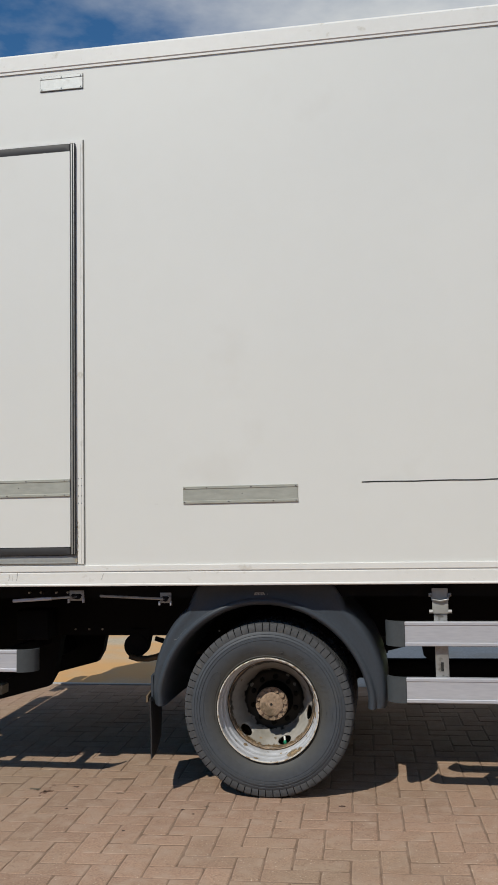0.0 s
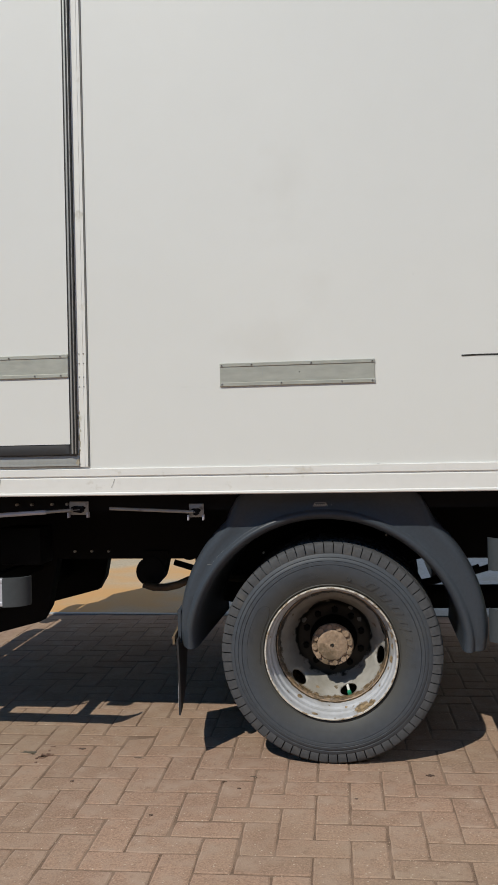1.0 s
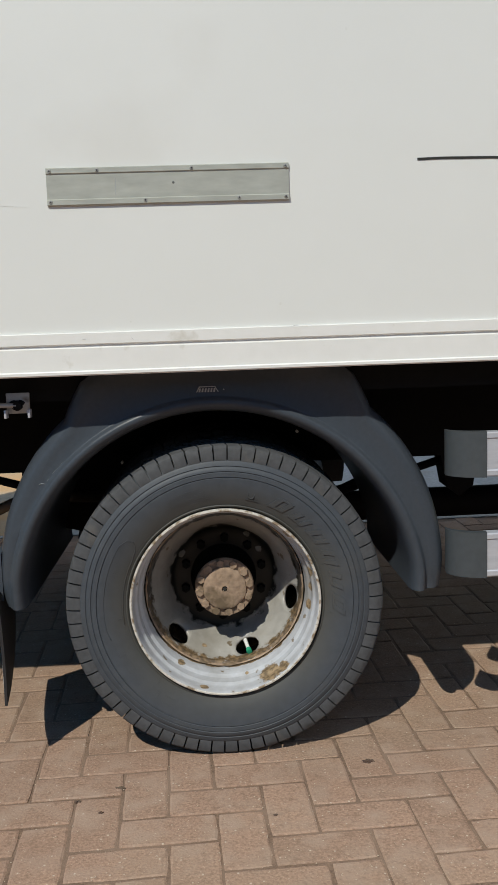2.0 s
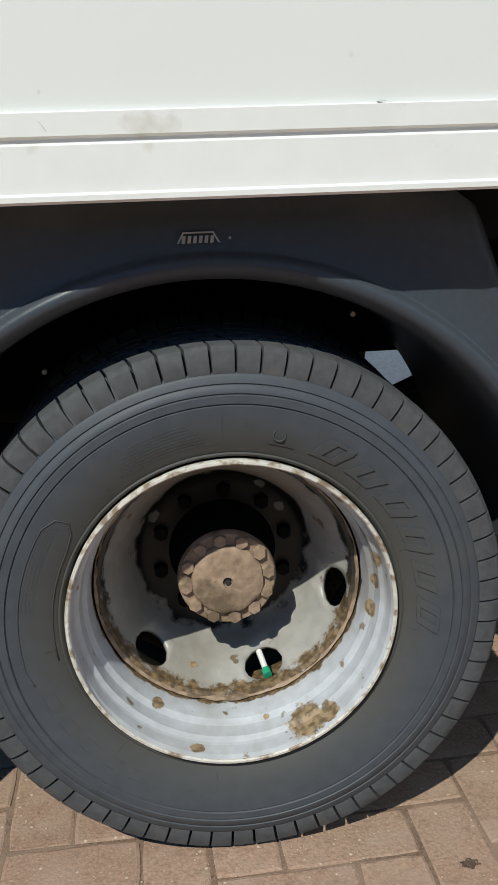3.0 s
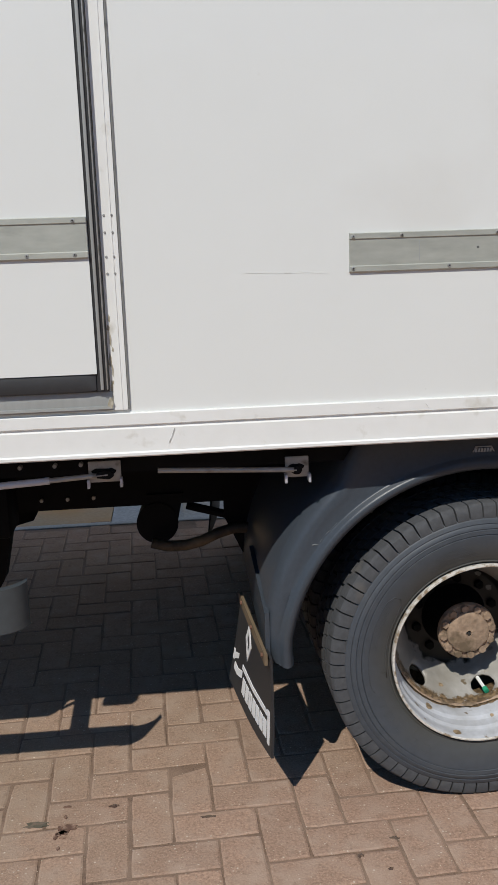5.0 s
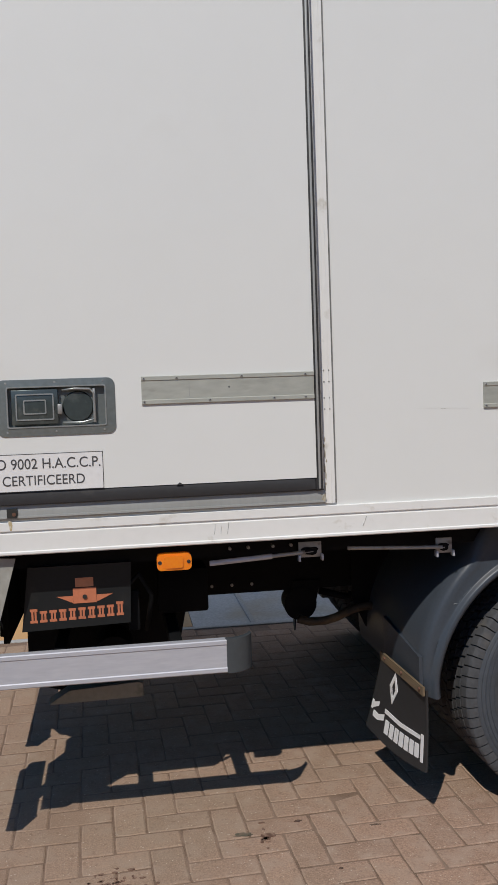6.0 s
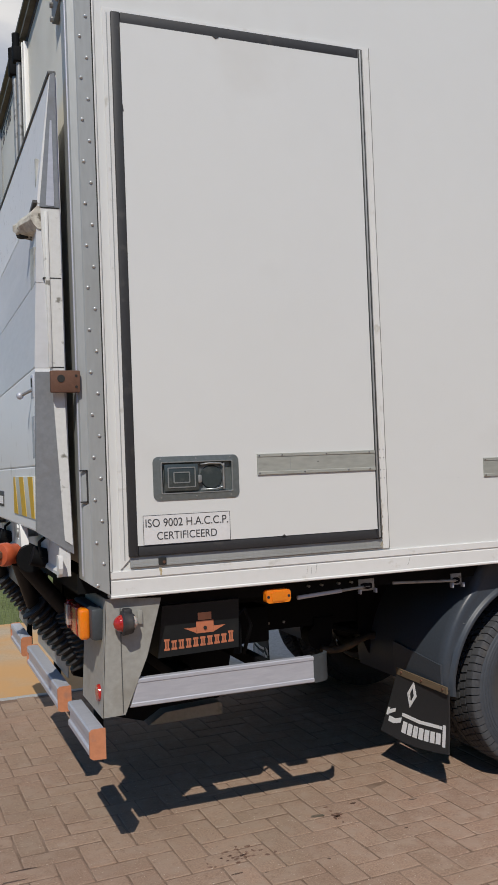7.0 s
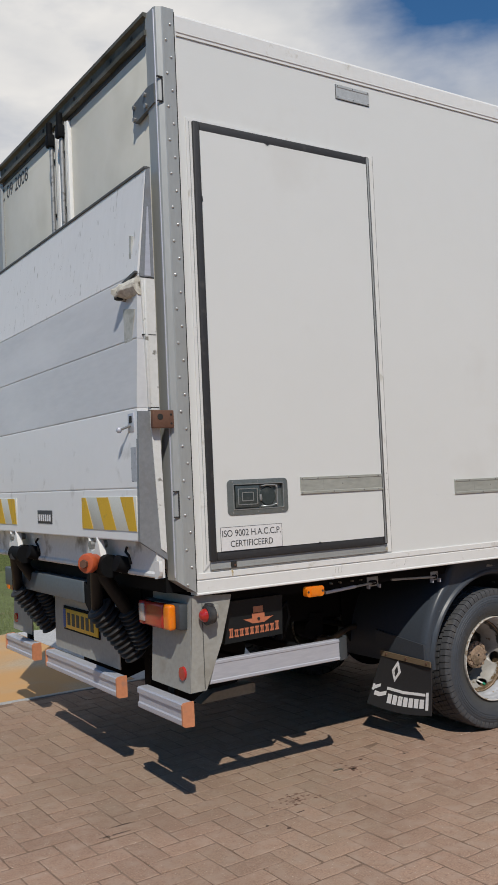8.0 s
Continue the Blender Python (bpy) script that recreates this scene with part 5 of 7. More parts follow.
def support_rods():
    for xa, za, xb, zb in ((-1.700, 0.926, -1.395, 0.944), (-1.300, 0.947, -0.955, 0.931)):
        rod_ob = part("latch_rod", rod(B(), (xa, S + 0.070, za), (xb - 0.02, S + 0.070, zb), 0.0062, seg=14), GALV, truck, "plain steel latch rod under the floor edge")
        plate = part("rod_plate", box(B(), xb - 0.046, xb + 0.010, S + 0.078, S + 0.084, zb - 0.020, zb + 0.030, 0.002), GALV, truck, "dirty zinc rod bracket")
        for dx in (-0.046, 0.010):
            part("lug", box(B(), xb + dx - 0.003, xb + dx + 0.003, S + 0.060, S + 0.084, zb - 0.030, zb - 0.010, 0.001), ALU_BRIGHT, plate)
        part("washer", rod(B(), (xb - 0.018, S + 0.078, zb), (xb - 0.018, S + 0.064, zb), 0.010, seg=16), BLACK, plate)
        part("grease", prism(B(), [(xb - 0.020 + (0.017 + 0.004 * math.sin(5 * q)) * math.cos(q), zb + 0.002 + (0.013 + 0.003 * math.sin(3 * q)) * math.sin(q)) for q in [2 * math.pi * k / 18 for k in range(18)]], "y", S + 0.0765, S + 0.079), BLACK, plate, "black grease round the rod's end")
        if xa < -1.5:
            part("sleeve", rod(B(), (xa - 0.03, S + 0.070, za - 0.001), (xa + 0.17, S + 0.070, za + 0.010), 0.0085, seg=14), ALU_BRIGHT, rod_ob)
    m = part("marker_lamp", prism(B(), rounded(-1.898, -1.792, 0.925, 0.976, 0.014), "y", S - 0.004, S + 0.03), AMBER, truck, "amber side marker lamp")
    for x in (-1.889, -1.801):
        part("screw", rod(B(), (x, S - 0.0055, 0.950), (x, S - 0.003, 0.950), 0.006, seg=10), DARK_LINE, m)
    part("lamp_insert", prism(B(), rounded(-1.875, -1.818, 0.932, 0.968, 0.008), "y", S - 0.008, S - 0.003), AMBER, m)


def lift_control_box():
    x0, x1, z0, z1, y = -2.318, -2.003, 0.740, 0.940, S + 0.10
    bm = prism(B(), [(x0 - 0.02, z0), (x1, z0 + 0.008), (x1 + 0.008, z1), (x0 + 0.005, z1)], "y", y, y + 0.22)
    cover = part("lift_cover", bm, COVER, truck, "black plastic cover with a faded orange emblem")
    # emblem: a stylised shape over a row of plain bars
    cx = x0 + 0.176
    for pts in ([(cx - 0.036, z0 + 0.080), (cx + 0.036, z0 + 0.080), (cx + 0.036, z0 + 0.128), (cx - 0.036, z0 + 0.128)], [(cx - 0.037, z0 + 0.082), (cx - 0.037, z0 + 0.104), (cx - 0.086, z0 + 0.104)],
                [(cx + 0.037, z0 + 0.082), (cx + 0.086, z0 + 0.104), (cx + 0.037, z0 + 0.104)]):
        part("emblem", prism(B(), pts, "y", y - 0.0015, y + 0.001), ORANGE_PRINT, cover, "faded orange emblem")
    part("emblem", prism(B(), [(cx - 0.028, z0 + 0.131), (cx + 0.028, z0 + 0.131), (cx + 0.028, z0 + 0.160), (cx - 0.028, z0 + 0.160)], "y", y - 0.0015, y + 0.001), ORANGE_CAP, cover)
    part("emblem_bolt", rod(B(), (cx, y - 0.006, z0 + 0.100), (cx, y - 0.001, z0 + 0.100), 0.007, seg=10), DARK_LINE, cover)
    for k in range(10):
        a = x0 + 0.0065 + k * 0.0295
        low, high = z0 + 0.026 + 0.0008 * k, z0 + 0.062 + 0.0008 * k + (0.008 if k in (0, 9) else 0.0)
        bm = box(B(), a, a + 0.0225, y - 0.0012, y + 0.001, low, low + 0.008)
        box(bm, a, a + 0.0225, y - 0.0012, y + 0.001, high - 0.008, high)
        box(bm, a + 0.004, a + 0.010, y - 0.0013, y + 0.0012, low + 0.004, high - 0.004)
        box(bm, a + 0.0135, a + 0.0195, y - 0.0013, y + 0.0012, low + 0.004, high - 0.004)
        part("emblem_bar", bm, ORANGE_PRINT, cover)
    bm = B()
    pipe(bm, [(x1 - 0.005, y + 0.02, z0 + 0.10), (x1 + 0.05, y + 0.0, z0 + 0.16), (x1 + 0.09, y + 0.04, z0 + 0.08), (x1 + 0.07, y + 0.08, z0 - 0.04)], 0.008)
    part("cable", bm, BLACK, truck, "black cable loop")
    part("cable_clip", box(B(), x1 + 0.012, x1 + 0.05, y + 0.04, y + 0.06, z0 - 0.03, z0 + 0.10, 0.006), BLACK, truck)
    part("valve_block", box(B(), x1 + 0.12, x1 + 0.30, y + 0.35, y + 0.50, z0 - 0.06, z0 + 0.10, 0.01), BLACK, truck, "black valve block")


def mudguard():
    """A moulded arch over the twin wheels: lipped outer face and a shell behind."""
    a0, a1, n = radians(2), radians(178), 64
    yf = S + 0.085
    bm = B()
    rings = []
    for k in range(n + 1):
        a = a0 + (a1 - a0) * k / n
        t = abs(a - math.pi / 2) / (math.pi / 2)
        ro = 0.618 - 0.055 * max(0.0, (t - 0.45) / 0.55) ** 1.2
        rise = min(1.0, max(0.0, (0.43 - t) / 0.10))
        ro += 0.05 * rise
        roll = 1.0 - rise
        ri = 0.492 + (0.012 if a > math.pi / 2 else -0.012) * math.sin(min(1, t * 1.3) * math.pi / 2) * (1 if t < 0.98 else 1)
        foot = 0.010 * max(0.0, (t - 0.9) / 0.1)
        # (radius, depth)
        prof = [(ri, 0.62 if a < 1.75 else 0.78), (ri, 0.03), (ri + 0.004, 0.006), (ri + 0.012, -0.007), (ri + 0.020, -0.0125), (ri + 0.0315, -0.008), (ri + 0.0350, 0.005),
                (ri + 0.040, 0.007), (ro - 0.046, 0.006 + 0.004 * roll), (ro - 0.028, 0.005 + 0.002 * roll), (ro - 0.010, 0.006 + 0.018 * roll), (ro, 0.008 + 0.052 * roll), (ro, 0.62 if a < 1.75 else 0.78)]
        ring = []
        for r, d in prof:
            r2 = r - foot
            x, z = WX + r2 * math.cos(a), WZ + r2 * math.sin(a)
            ring.append(bm.verts.new((x, yf + d, min(z, 0.998))))
        rings.append(ring)
    m = len(rings[0])
    for a, b in zip(rings, rings[1:]):
        for q in range(m):
            w = (q + 1) % m
            bm.faces.new((a[q], b[q], b[w], a[w]))
    bm.faces.new(rings[0])
    bm.faces.new(rings[-1][::-1])
    bmesh.ops.remove_doubles(bm, verts=bm.verts, dist=1e-5)
    bmesh.ops.recalc_face_normals(bm, faces=bm.faces)
    guard = part("mudguard", bm, PLASTIC, truck, "dark grey moulded plastic mudguard", angle=58)
    # plain emblem above the arch: an arched outline, slanted bars, and a stray mark
    y = yf + 0.003
    cx, cz, w = -0.516, 0.9525, 0.0275
    bm = prism(B(), [(cx - w, cz - 0.007), (cx - w + 0.008, cz + 0.007), (cx + w - 0.008, cz + 0.007), (cx + w, cz - 0.007), (cx + w - 0.0025, cz - 0.007), (cx + w - 0.0095, cz + 0.005), (cx - w + 0.0095, cz + 0.005), (cx - w + 0.0025, cz - 0.007)], "y", y - 0.0012, y + 0.003)
    part("emblem", bm, GREY_PRINT, guard, "pale grey arched emblem")
    for k in range(6):
        a = cx - 0.0215 + k * 0.0072
        part("emblem_bar", prism(B(), [(a, cz - 0.007), (a + 0.0015, cz + 0.002), (a + 0.0057, cz + 0.002), (a + 0.0042, cz - 0.007)], "y", y - 0.0012, y + 0.003), GREY_PRINT, guard)
    part("emblem_dot", rod(B(), (cx + 0.040, y - 0.0012, cz - 0.002), (cx + 0.040, y + 0.002, cz - 0.002), 0.0018, seg=7), GREY_PRINT, guard)
    for x0, z0, x1, z1 in ((-0.905, 0.757, -0.872, 0.790), (-0.912, 0.742, -0.880, 0.770), (-0.938, 0.733, -0.905, 0.738), (-0.925, 0.728, -0.913, 0.748)):
        bm = B()
        pipe(bm, [(x0 + (x1 - x0) * q / 5, yf + 0.0085, z0 + (z1 - z0) * q / 5 + 0.0012 * math.sin(2.1 * q)) for q in range(6)], 0.0016, 5)
        part("rub_mark", bm, SCUFF_PALE, guard)
    for x, z in ((-0.750, 0.754), (-0.279, 0.819)):
        part("rivet", rod(B(), (x, yf + 0.20, z), (x, yf + 0.185, z), 0.004, seg=8), GALV, guard)


def mud_flap():
    """A hanging rubber flap behind the wheels, below a weathered strip."""
    bm = B()
    nu, nv = 10, 10
    front = [[None] * (nv + 1) for _ in range(nu + 1)]
    for i in range(nu + 1):
        for j in range(nv + 1):
            u, v = i / nu, j / nv
            y = (4.150 + 0.022 * v) * (1 - u) + (4.510 + 0.115 * v) * u
            drop = 0.285 + 0.02 * math.sin(math.pi * u)
            x = -1.054 - 0.040 * u + (-0.006 * v * (1 - u) - 0.041 * v * u) + 0.006 * math.sin(2.2 * v)
            front[i][j] = bm.verts.new((x, y, 0.462 - drop * v + 0.018 * u * (1 - v)))
    for i in range(nu):
        for j in range(nv):
            bm.faces.new((front[i][j], front[i + 1][j], front[i + 1][j + 1], front[i][j + 1]))
    ext = bmesh.ops.extrude_face_region(bm, geom=list(bm.faces))["geom"]
    for v in ext:
        if isinstance(v, bmesh.types.BMVert):
            v.co.x += 0.007
    bmesh.ops.recalc_face_normals(bm, faces=bm.faces)
    flap = part("mud_flap", bm, FLAP, truck, "black rubber mud flap with white print, below a tan strip")
    part("flap_mount", prism(B(), [(4.20, 0.440), (4.60, 0.455), (4.60, 0.60), (4.20, 0.56)], "x", -1.058, -1.046), PLASTIC, flap)
    part("flap_strip", prism(B(), [(4.146, 0.446), (4.515, 0.464), (4.515, 0.494), (4.146, 0.476)], "x", -1.067, -1.059), TAN, flap, "tan weathered fixing strip")
    for v in bpy.data.objects["flap_strip"].data.vertices:
        v.co.x -= 0.085 * (v.co.y - 4.146)
    for y in (4.17, 4.32, 4.47):
        part("flap_bolt", rod(B(), (-1.072 - 0.085 * (y - 4.146), y, 0.462 + 0.05 * (y - 4.13)), (-1.062 - 0.085 * (y - 4.146), y, 0.462 + 0.05 * (y - 4.13)), 0.006, seg=8), RUST_BROWN, flap)

    def print_bar(nm, pts, lab=""):
        """Print laid on the flap; points as (share from the kerb side, share of the drop)."""
        b = B()
        def spot(u, v, lift):
            y = (4.150 + 0.022 * v) * (1 - u) + (4.510 + 0.115 * v) * u
            drop = 0.285 + 0.02 * math.sin(math.pi * u)
            x = -1.054 - 0.040 * u + (-0.006 * v * (1 - u) - 0.041 * v * u) + 0.006 * math.sin(2.2 * v)
            return (x - lift, y, 0.462 - drop * v + 0.018 * u * (1 - v))
        f = [b.verts.new(spot(u, v, 0.0018)) for u, v in pts]
        g = [b.verts.new(spot(u, v, -0.001)) for u, v in pts]
        b.faces.new(f)
        for k in range(len(f)):
            q = (k + 1) % len(f)
            b.faces.new((f[k], f[q], g[q], g[k]))
        bmesh.ops.recalc_face_normals(b, faces=b.faces)
        part(nm, b, WHITE_PRINT, flap, lab)

    c, s, top, low = 0.64, 0.085, 0.07, 0.47
    mid = (top + low) / 2
    # plain diamond emblem, drawn as four slanted bars
    for q in ([(c - s, mid), (c, top), (c, top + 0.09), (c - s * 0.45, mid)], [(c, top), (c + s, mid), (c + s * 0.45, mid), (c, top + 0.09)],
              [(c + s, mid), (c, low), (c, low - 0.09), (c + s * 0.45, mid)], [(c, low), (c - s, mid), (c - s * 0.45, mid), (c, low - 0.09)]):
        print_bar("emblem_bar", q, "white diamond emblem")
    # a long overlined row of plain bars
    print_bar("print_bar", [(0.10, 0.585), (0.10, 0.635), (0.45, 0.645), (0.74, 0.635), (0.74, 0.585), (0.45, 0.595)])
    print_bar("print_bar", [(0.045, 0.56), (0.045, 0.90), (0.085, 0.90), (0.085, 0.56)])
    for k in range(7):
        a = 0.115 + k * 0.087
        print_bar("print_bar", [(a, 0.70), (a, 0.87), (a + 0.065, 0.87), (a + 0.065, 0.70)])
    print_bar("print_bar", [(0.74, 0.66), (0.74, 0.74), (0.84, 0.80), (0.93, 0.80), (0.93, 0.72), (0.84, 0.72)])
    print_bar("print_bar", [(0.86, 0.56), (0.86, 0.62), (0.95, 0.70), (0.95, 0.62)])
    print_bar("print_bar", [(0.955, 0.60), (0.955, 0.72), (0.985, 0.72), (0.985, 0.60)])


def tyre_mesh():
    """Tyre round the y axis, outer face at negative y; returned with its tread as a second mesh."""
    shape = [(0.2430, -0.093), (0.2470, -0.1040), (0.254, -0.1085), (0.267, -0.1150), (0.283, -0.1205), (0.300, -0.1242), (0.316, -0.1262), (0.3242, -0.1266), (0.3258, -0.1244), (0.3276, -0.1271), (0.3380, -0.1269), (0.3398, -0.1245), (0.3417, -0.1265),
             (0.3513, -0.1252), (0.3532, -0.1226), (0.3551, -0.1242), (0.3640, -0.1215), (0.3680, -0.1192), (0.3705, -0.1080), (0.382, -0.1010), (0.390, -0.090)]
    prof = shape + [(0.3945, -0.05), (0.3945, 0.05)] + [(r, -y) for r, y in reversed(shape)]
    bm = spin(B(), prof, 144, closed=False)
    # tread: shoulder lugs and staggered middle blocks
    tr = B()
    N = 70
    step = 2 * math.pi / N

    def block(a0, a1, section, skew=0.0, sub=2):
        cols = []
        for k in range(sub + 1):
            a = a0 + (a1 - a0) * k / sub
            cols.append([tr.verts.new((r * math.cos(a + skew * q), y, r * math.sin(a + skew * q))) for r, y, q in section])
        for c0, c1 in zip(cols, cols[1:]):
            for q in range(len(section) - 1):
                tr.faces.new((c0[q], c1[q], c1[q + 1], c0[q + 1]))
        tr.faces.new(cols[0][::-1])
        tr.faces.new(cols[-1])

    rnd = random.Random(2)
    for k in range(N):
        a = k * step
        gap = 0.060 * step
        for s in (-1, 1):
            wear = rnd.uniform(-0.0008, 0.0005)
            sec = [(0.3672, s * 0.1196, 0), (0.3720, s * 0.1204, 0), (0.386, s * 0.1190, 0), (0.3975, s * 0.1155, 0), (0.4035 + wear, s * 0.1090, 0), (0.4060 + wear, s * 0.097, 0.3), (0.4068 + wear, s * 0.068, 1), (0.392, s * 0.066, 1)]
            block(a + gap, a + step - gap, sec if s < 0 else sec[::-1], step * 0.22)
        for row, (y0, y1) in enumerate(((-0.060, -0.022), (-0.016, 0.016), (0.022, 0.060))):
            o = step * 0.5 * ((row + 1) % 2)
            block(a + gap * 1.6 + o, a + step - gap * 1.6 + o, [(0.392, y0, 0), (0.4068, y0, 0), (0.4068, y1, 1), (0.392, y1, 1)], step * 0.25)
    bmesh.ops.recalc_face_normals(tr, faces=tr.faces)
    return bm, tr


def sidewall(r):
    """Depth of the tyre's outer face at a radius."""
    pts = ((0.254, -0.1085), (0.267, -0.1150), (0.283, -0.1205), (0.300, -0.1242), (0.316, -0.1262), (0.36, -0.1262))
    for (ra, ya), (rb, yb) in zip(pts, pts[1:]):
        if r <= rb:
            return ya + (yb - ya) * (r - ra) / (rb - ra)
    return pts[-1][1]


def raised(bm, r0, r1, a0, a1, lift, seg=2, skew=0.0):
    """A low pad that follows the sidewall's slope."""
    rows = []
    for r in (r0, (r0 + r1) / 2, r1):
        rows.append([(r, a0 + (a1 - a0) * k / seg - skew * (r - 0.272)) for k in range(seg + 1)])
    top = [[bm.verts.new((r * math.cos(a), sidewall(r) - lift, r * math.sin(a))) for r, a in row] for row in rows]
    low = [[bm.verts.new((r * math.cos(a), sidewall(r) + 0.001, r * math.sin(a))) for r, a in row] for row in rows]
    for p in range(2):
        for k in range(seg):
            bm.faces.new((top[p][k], top[p][k + 1], top[p + 1][k + 1], top[p + 1][k]))
    ring_t = top[0] + [top[1][-1]] + top[2][::-1] + [top[1][0]]
    ring_l = low[0] + [low[1][-1]] + low[2][::-1] + [low[1][0]]
    for k in range(len(ring_t)):
        q = (k + 1) % len(ring_t)
        bm.faces.new((ring_t[k], ring_l[k], ring_l[q], ring_t[q]))
    bmesh.ops.recalc_face_normals(bm, faces=bm.faces)


def wheel_at(x, y, z, turn=0.0, dressed=False):
    w = new("wheel")
    w.parent = truck
    w.matrix_parent_inverse = Matrix.Translation(BASES[truck.name]).inverted()
    w.matrix_basis = pose(x, y, z, 0, 0, turn)
    w["label"] = "road wheel with a worn tyre on a rusted white steel rim"
    t, tr = tyre_mesh()
    tyre = part("tyre", t, RUBBER, w, "dusty black tyre", angle=50)
    part("tread", tr, TREAD, w, "worn blocky tread", angle=30)
    # rim: flange, bead seat, barrel with its steps
    flange = [(0.2405, -0.1130), (0.2375, -0.1175), (0.2395, -0.1195), (0.2430, -0.1190), (0.2445, -0.1155), (0.2440, -0.1080), (0.2430, -0.1000), (0.2385, -0.1000)]
    part("rim_flange", spin(B(), flange, 110), FLANGE, w, "rust-mottled rim flange", angle=40)
    prof = [(0.2402, -0.1125), (0.2368, -0.1050), (0.2358, -0.0980), (0.2345, -0.0850), (0.2330, -0.0800), (0.2275, -0.0720), (0.2262, -0.0560), (0.2248, -0.0480), (0.2185, -0.0370), (0.2165, -0.0260), (0.2150, -0.0120), (0.2150, 0.0500), (0.222, 0.10), (0.242, 0.116),
            (0.245, 0.112), (0.228, 0.09), (0.226, -0.02), (0.2400, -0.0990)]
    part("rim", spin(B(), prof, 110), RIM, w, "white steel rim, badly rusted", angle=7)
    # dished disc with hand holes
    disc = [(0.2145, 0.0180), (0.2085, 0.0155), (0.2055, 0.0175), (0.2045, 0.0240), (0.2030, 0.0310), (0.1990, 0.0380), (0.1950, 0.0440), (0.1890, 0.0525), (0.1815, 0.0650), (0.1710, 0.0860), (0.1605, 0.1130), (0.1520, 0.1330), (0.1460, 0.1420), (0.1380, 0.1465), (0.1240, 0.1480), (0.0950, 0.1485), (0.0600, 0.1485)]
    bm = B()
    seg = 120
    holes = [radians(a) for a in (-13, -72, -135)]
    rings = [[bm.verts.new((r * math.cos(2 * math.pi * k / seg), yy, r * math.sin(2 * math.pi * k / seg))) for k in range(seg)] for r, yy in disc]
    for q in range(len(disc) - 1):
        for k in range(seg):
            bm.faces.new((rings[q][k], rings[q][(k + 1) % seg], rings[q + 1][(k + 1) % seg], rings[q + 1][k]))
    # cut the oval hand holes
    gone = []
    for f in bm.faces:
        c = f.calc_center_median()
        r, a = math.hypot(c.x, c.z), math.atan2(c.z, c.x)
        for hcentre in holes:
            d = math.atan2(math.sin(a - hcentre), math.cos(a - hcentre)) * 0.183
            if (d / 0.0335) ** 2 + ((r - 0.1880) / 0.0155) ** 2 < 1.0:
                gone.append(f)
    bmesh.ops.delete(bm, geom=gone, context="FACES")
    rimline = [e for e in bm.edges if len(e.link_faces) == 1]
    for v in {v for e in rimline for v in e.verts}:
        r, a = math.hypot(v.co.x, v.co.z), math.atan2(v.co.z, v.co.x)
        for hcentre in holes:
            d = math.atan2(math.sin(a - hcentre), math.cos(a - hcentre)) * 0.183
            if abs(d) < 0.05 and 0.15 < r < 0.22:
                f = math.sqrt((d / 0.0335) ** 2 + ((r - 0.1880) / 0.0155) ** 2)
                if f > 0.3:
                    d2, r2 = d / f, 0.1880 + (r - 0.1880) / f
                    a2 = hcentre + d2 / 0.183
                    yy = 0.0
                    for (ra, ya), (rb, yb) in zip(disc, disc[1:]):
                        if rb <= r2 <= ra:
                            yy = ya + (yb - ya) * (ra - r2) / (ra - rb)
                    v.co = Vector((r2 * math.cos(a2), yy, r2 * math.sin(a2)))
    bmesh.ops.recalc_face_normals(bm, faces=bm.faces)
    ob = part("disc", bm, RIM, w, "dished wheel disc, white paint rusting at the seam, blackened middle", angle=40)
    sol = ob.modifiers.new("thickness", "SOLIDIFY")
    sol.thickness, sol.offset = 0.008, 0.0
    # seam weld, a rough rusty bead
    bm = B()
    rings = []
    rnd = random.Random(3)
    for k in range(140):
        a = 2 * math.pi * k / 140
        g = 0.0045 * (1.0 + 0.9 * noise.noise(Vector((math.cos(a) * 9, math.sin(a) * 9, 0.5))) + rnd.uniform(-0.15, 0.15))
        rings.append([bm.verts.new(((0.2125 - g * math.cos(q)) * math.cos(a), 0.0145 - g * math.sin(q) * 1.7, (0.2125 - g * math.cos(q)) * math.sin(a))) for q in (-1.4, -0.5, 0.5, 1.4)])
    for k in range(140):
        for q in range(3):
            bm.faces.new((rings[k][q], rings[(k + 1) % 140][q], rings[(k + 1) % 140][q + 1], rings[k][q + 1]))
    bmesh.ops.recalc_face_normals(bm, faces=bm.faces)
    part("weld_seam", bm, RUST, w, "crumbling rusty weld seam")
    if not dressed:
        return w
    # hub: drum neck, flange with bolts, cap
    part("hub_neck", spin(B(), [(0.062, 0.156), (0.094, 0.1475), (0.086, 0.128), (0.076, 0.105), (0.074, 0.042), (0.0, 0.042), (0.0, 0.156)], 48), BLACK_HUB, w)
    D = 0.026
    hub = part("hub_flange", spin(B(), [(0.0, D + 0.018), (0.078, D + 0.018), (0.0805, D + 0.011), (0.0795, D + 0.003), (0.077, D - 0.0005), (0.0, D - 0.0005)], 60), RUST, w, "rust-brown axle flange")
    for k in range(12):
        a = radians(k * 30 + 8)
        c = Vector((0.0675 * math.cos(a), D, 0.0675 * math.sin(a)))
        part("hub_bolt", rod(B(), c + Vector((0, 0.0005, 0)), c + Vector((0, -0.0085, 0)), 0.0125, 0.0105, seg=6), RUST, hub)
    bm = B()
    prof = [(0.0585, 0.0), (0.0585, -0.007), (0.0565, -0.0105), (0.052, -0.0125), (0.046, -0.0135), (0.040, -0.0140), (0.033, -0.0146), (0.025, -0.0150), (0.016, -0.0153), (0.008, -0.0155), (0.006, -0.008), (0.0005, -0.008)]
    spin(bm, [(0.0005, 0.0)] + prof, 72)
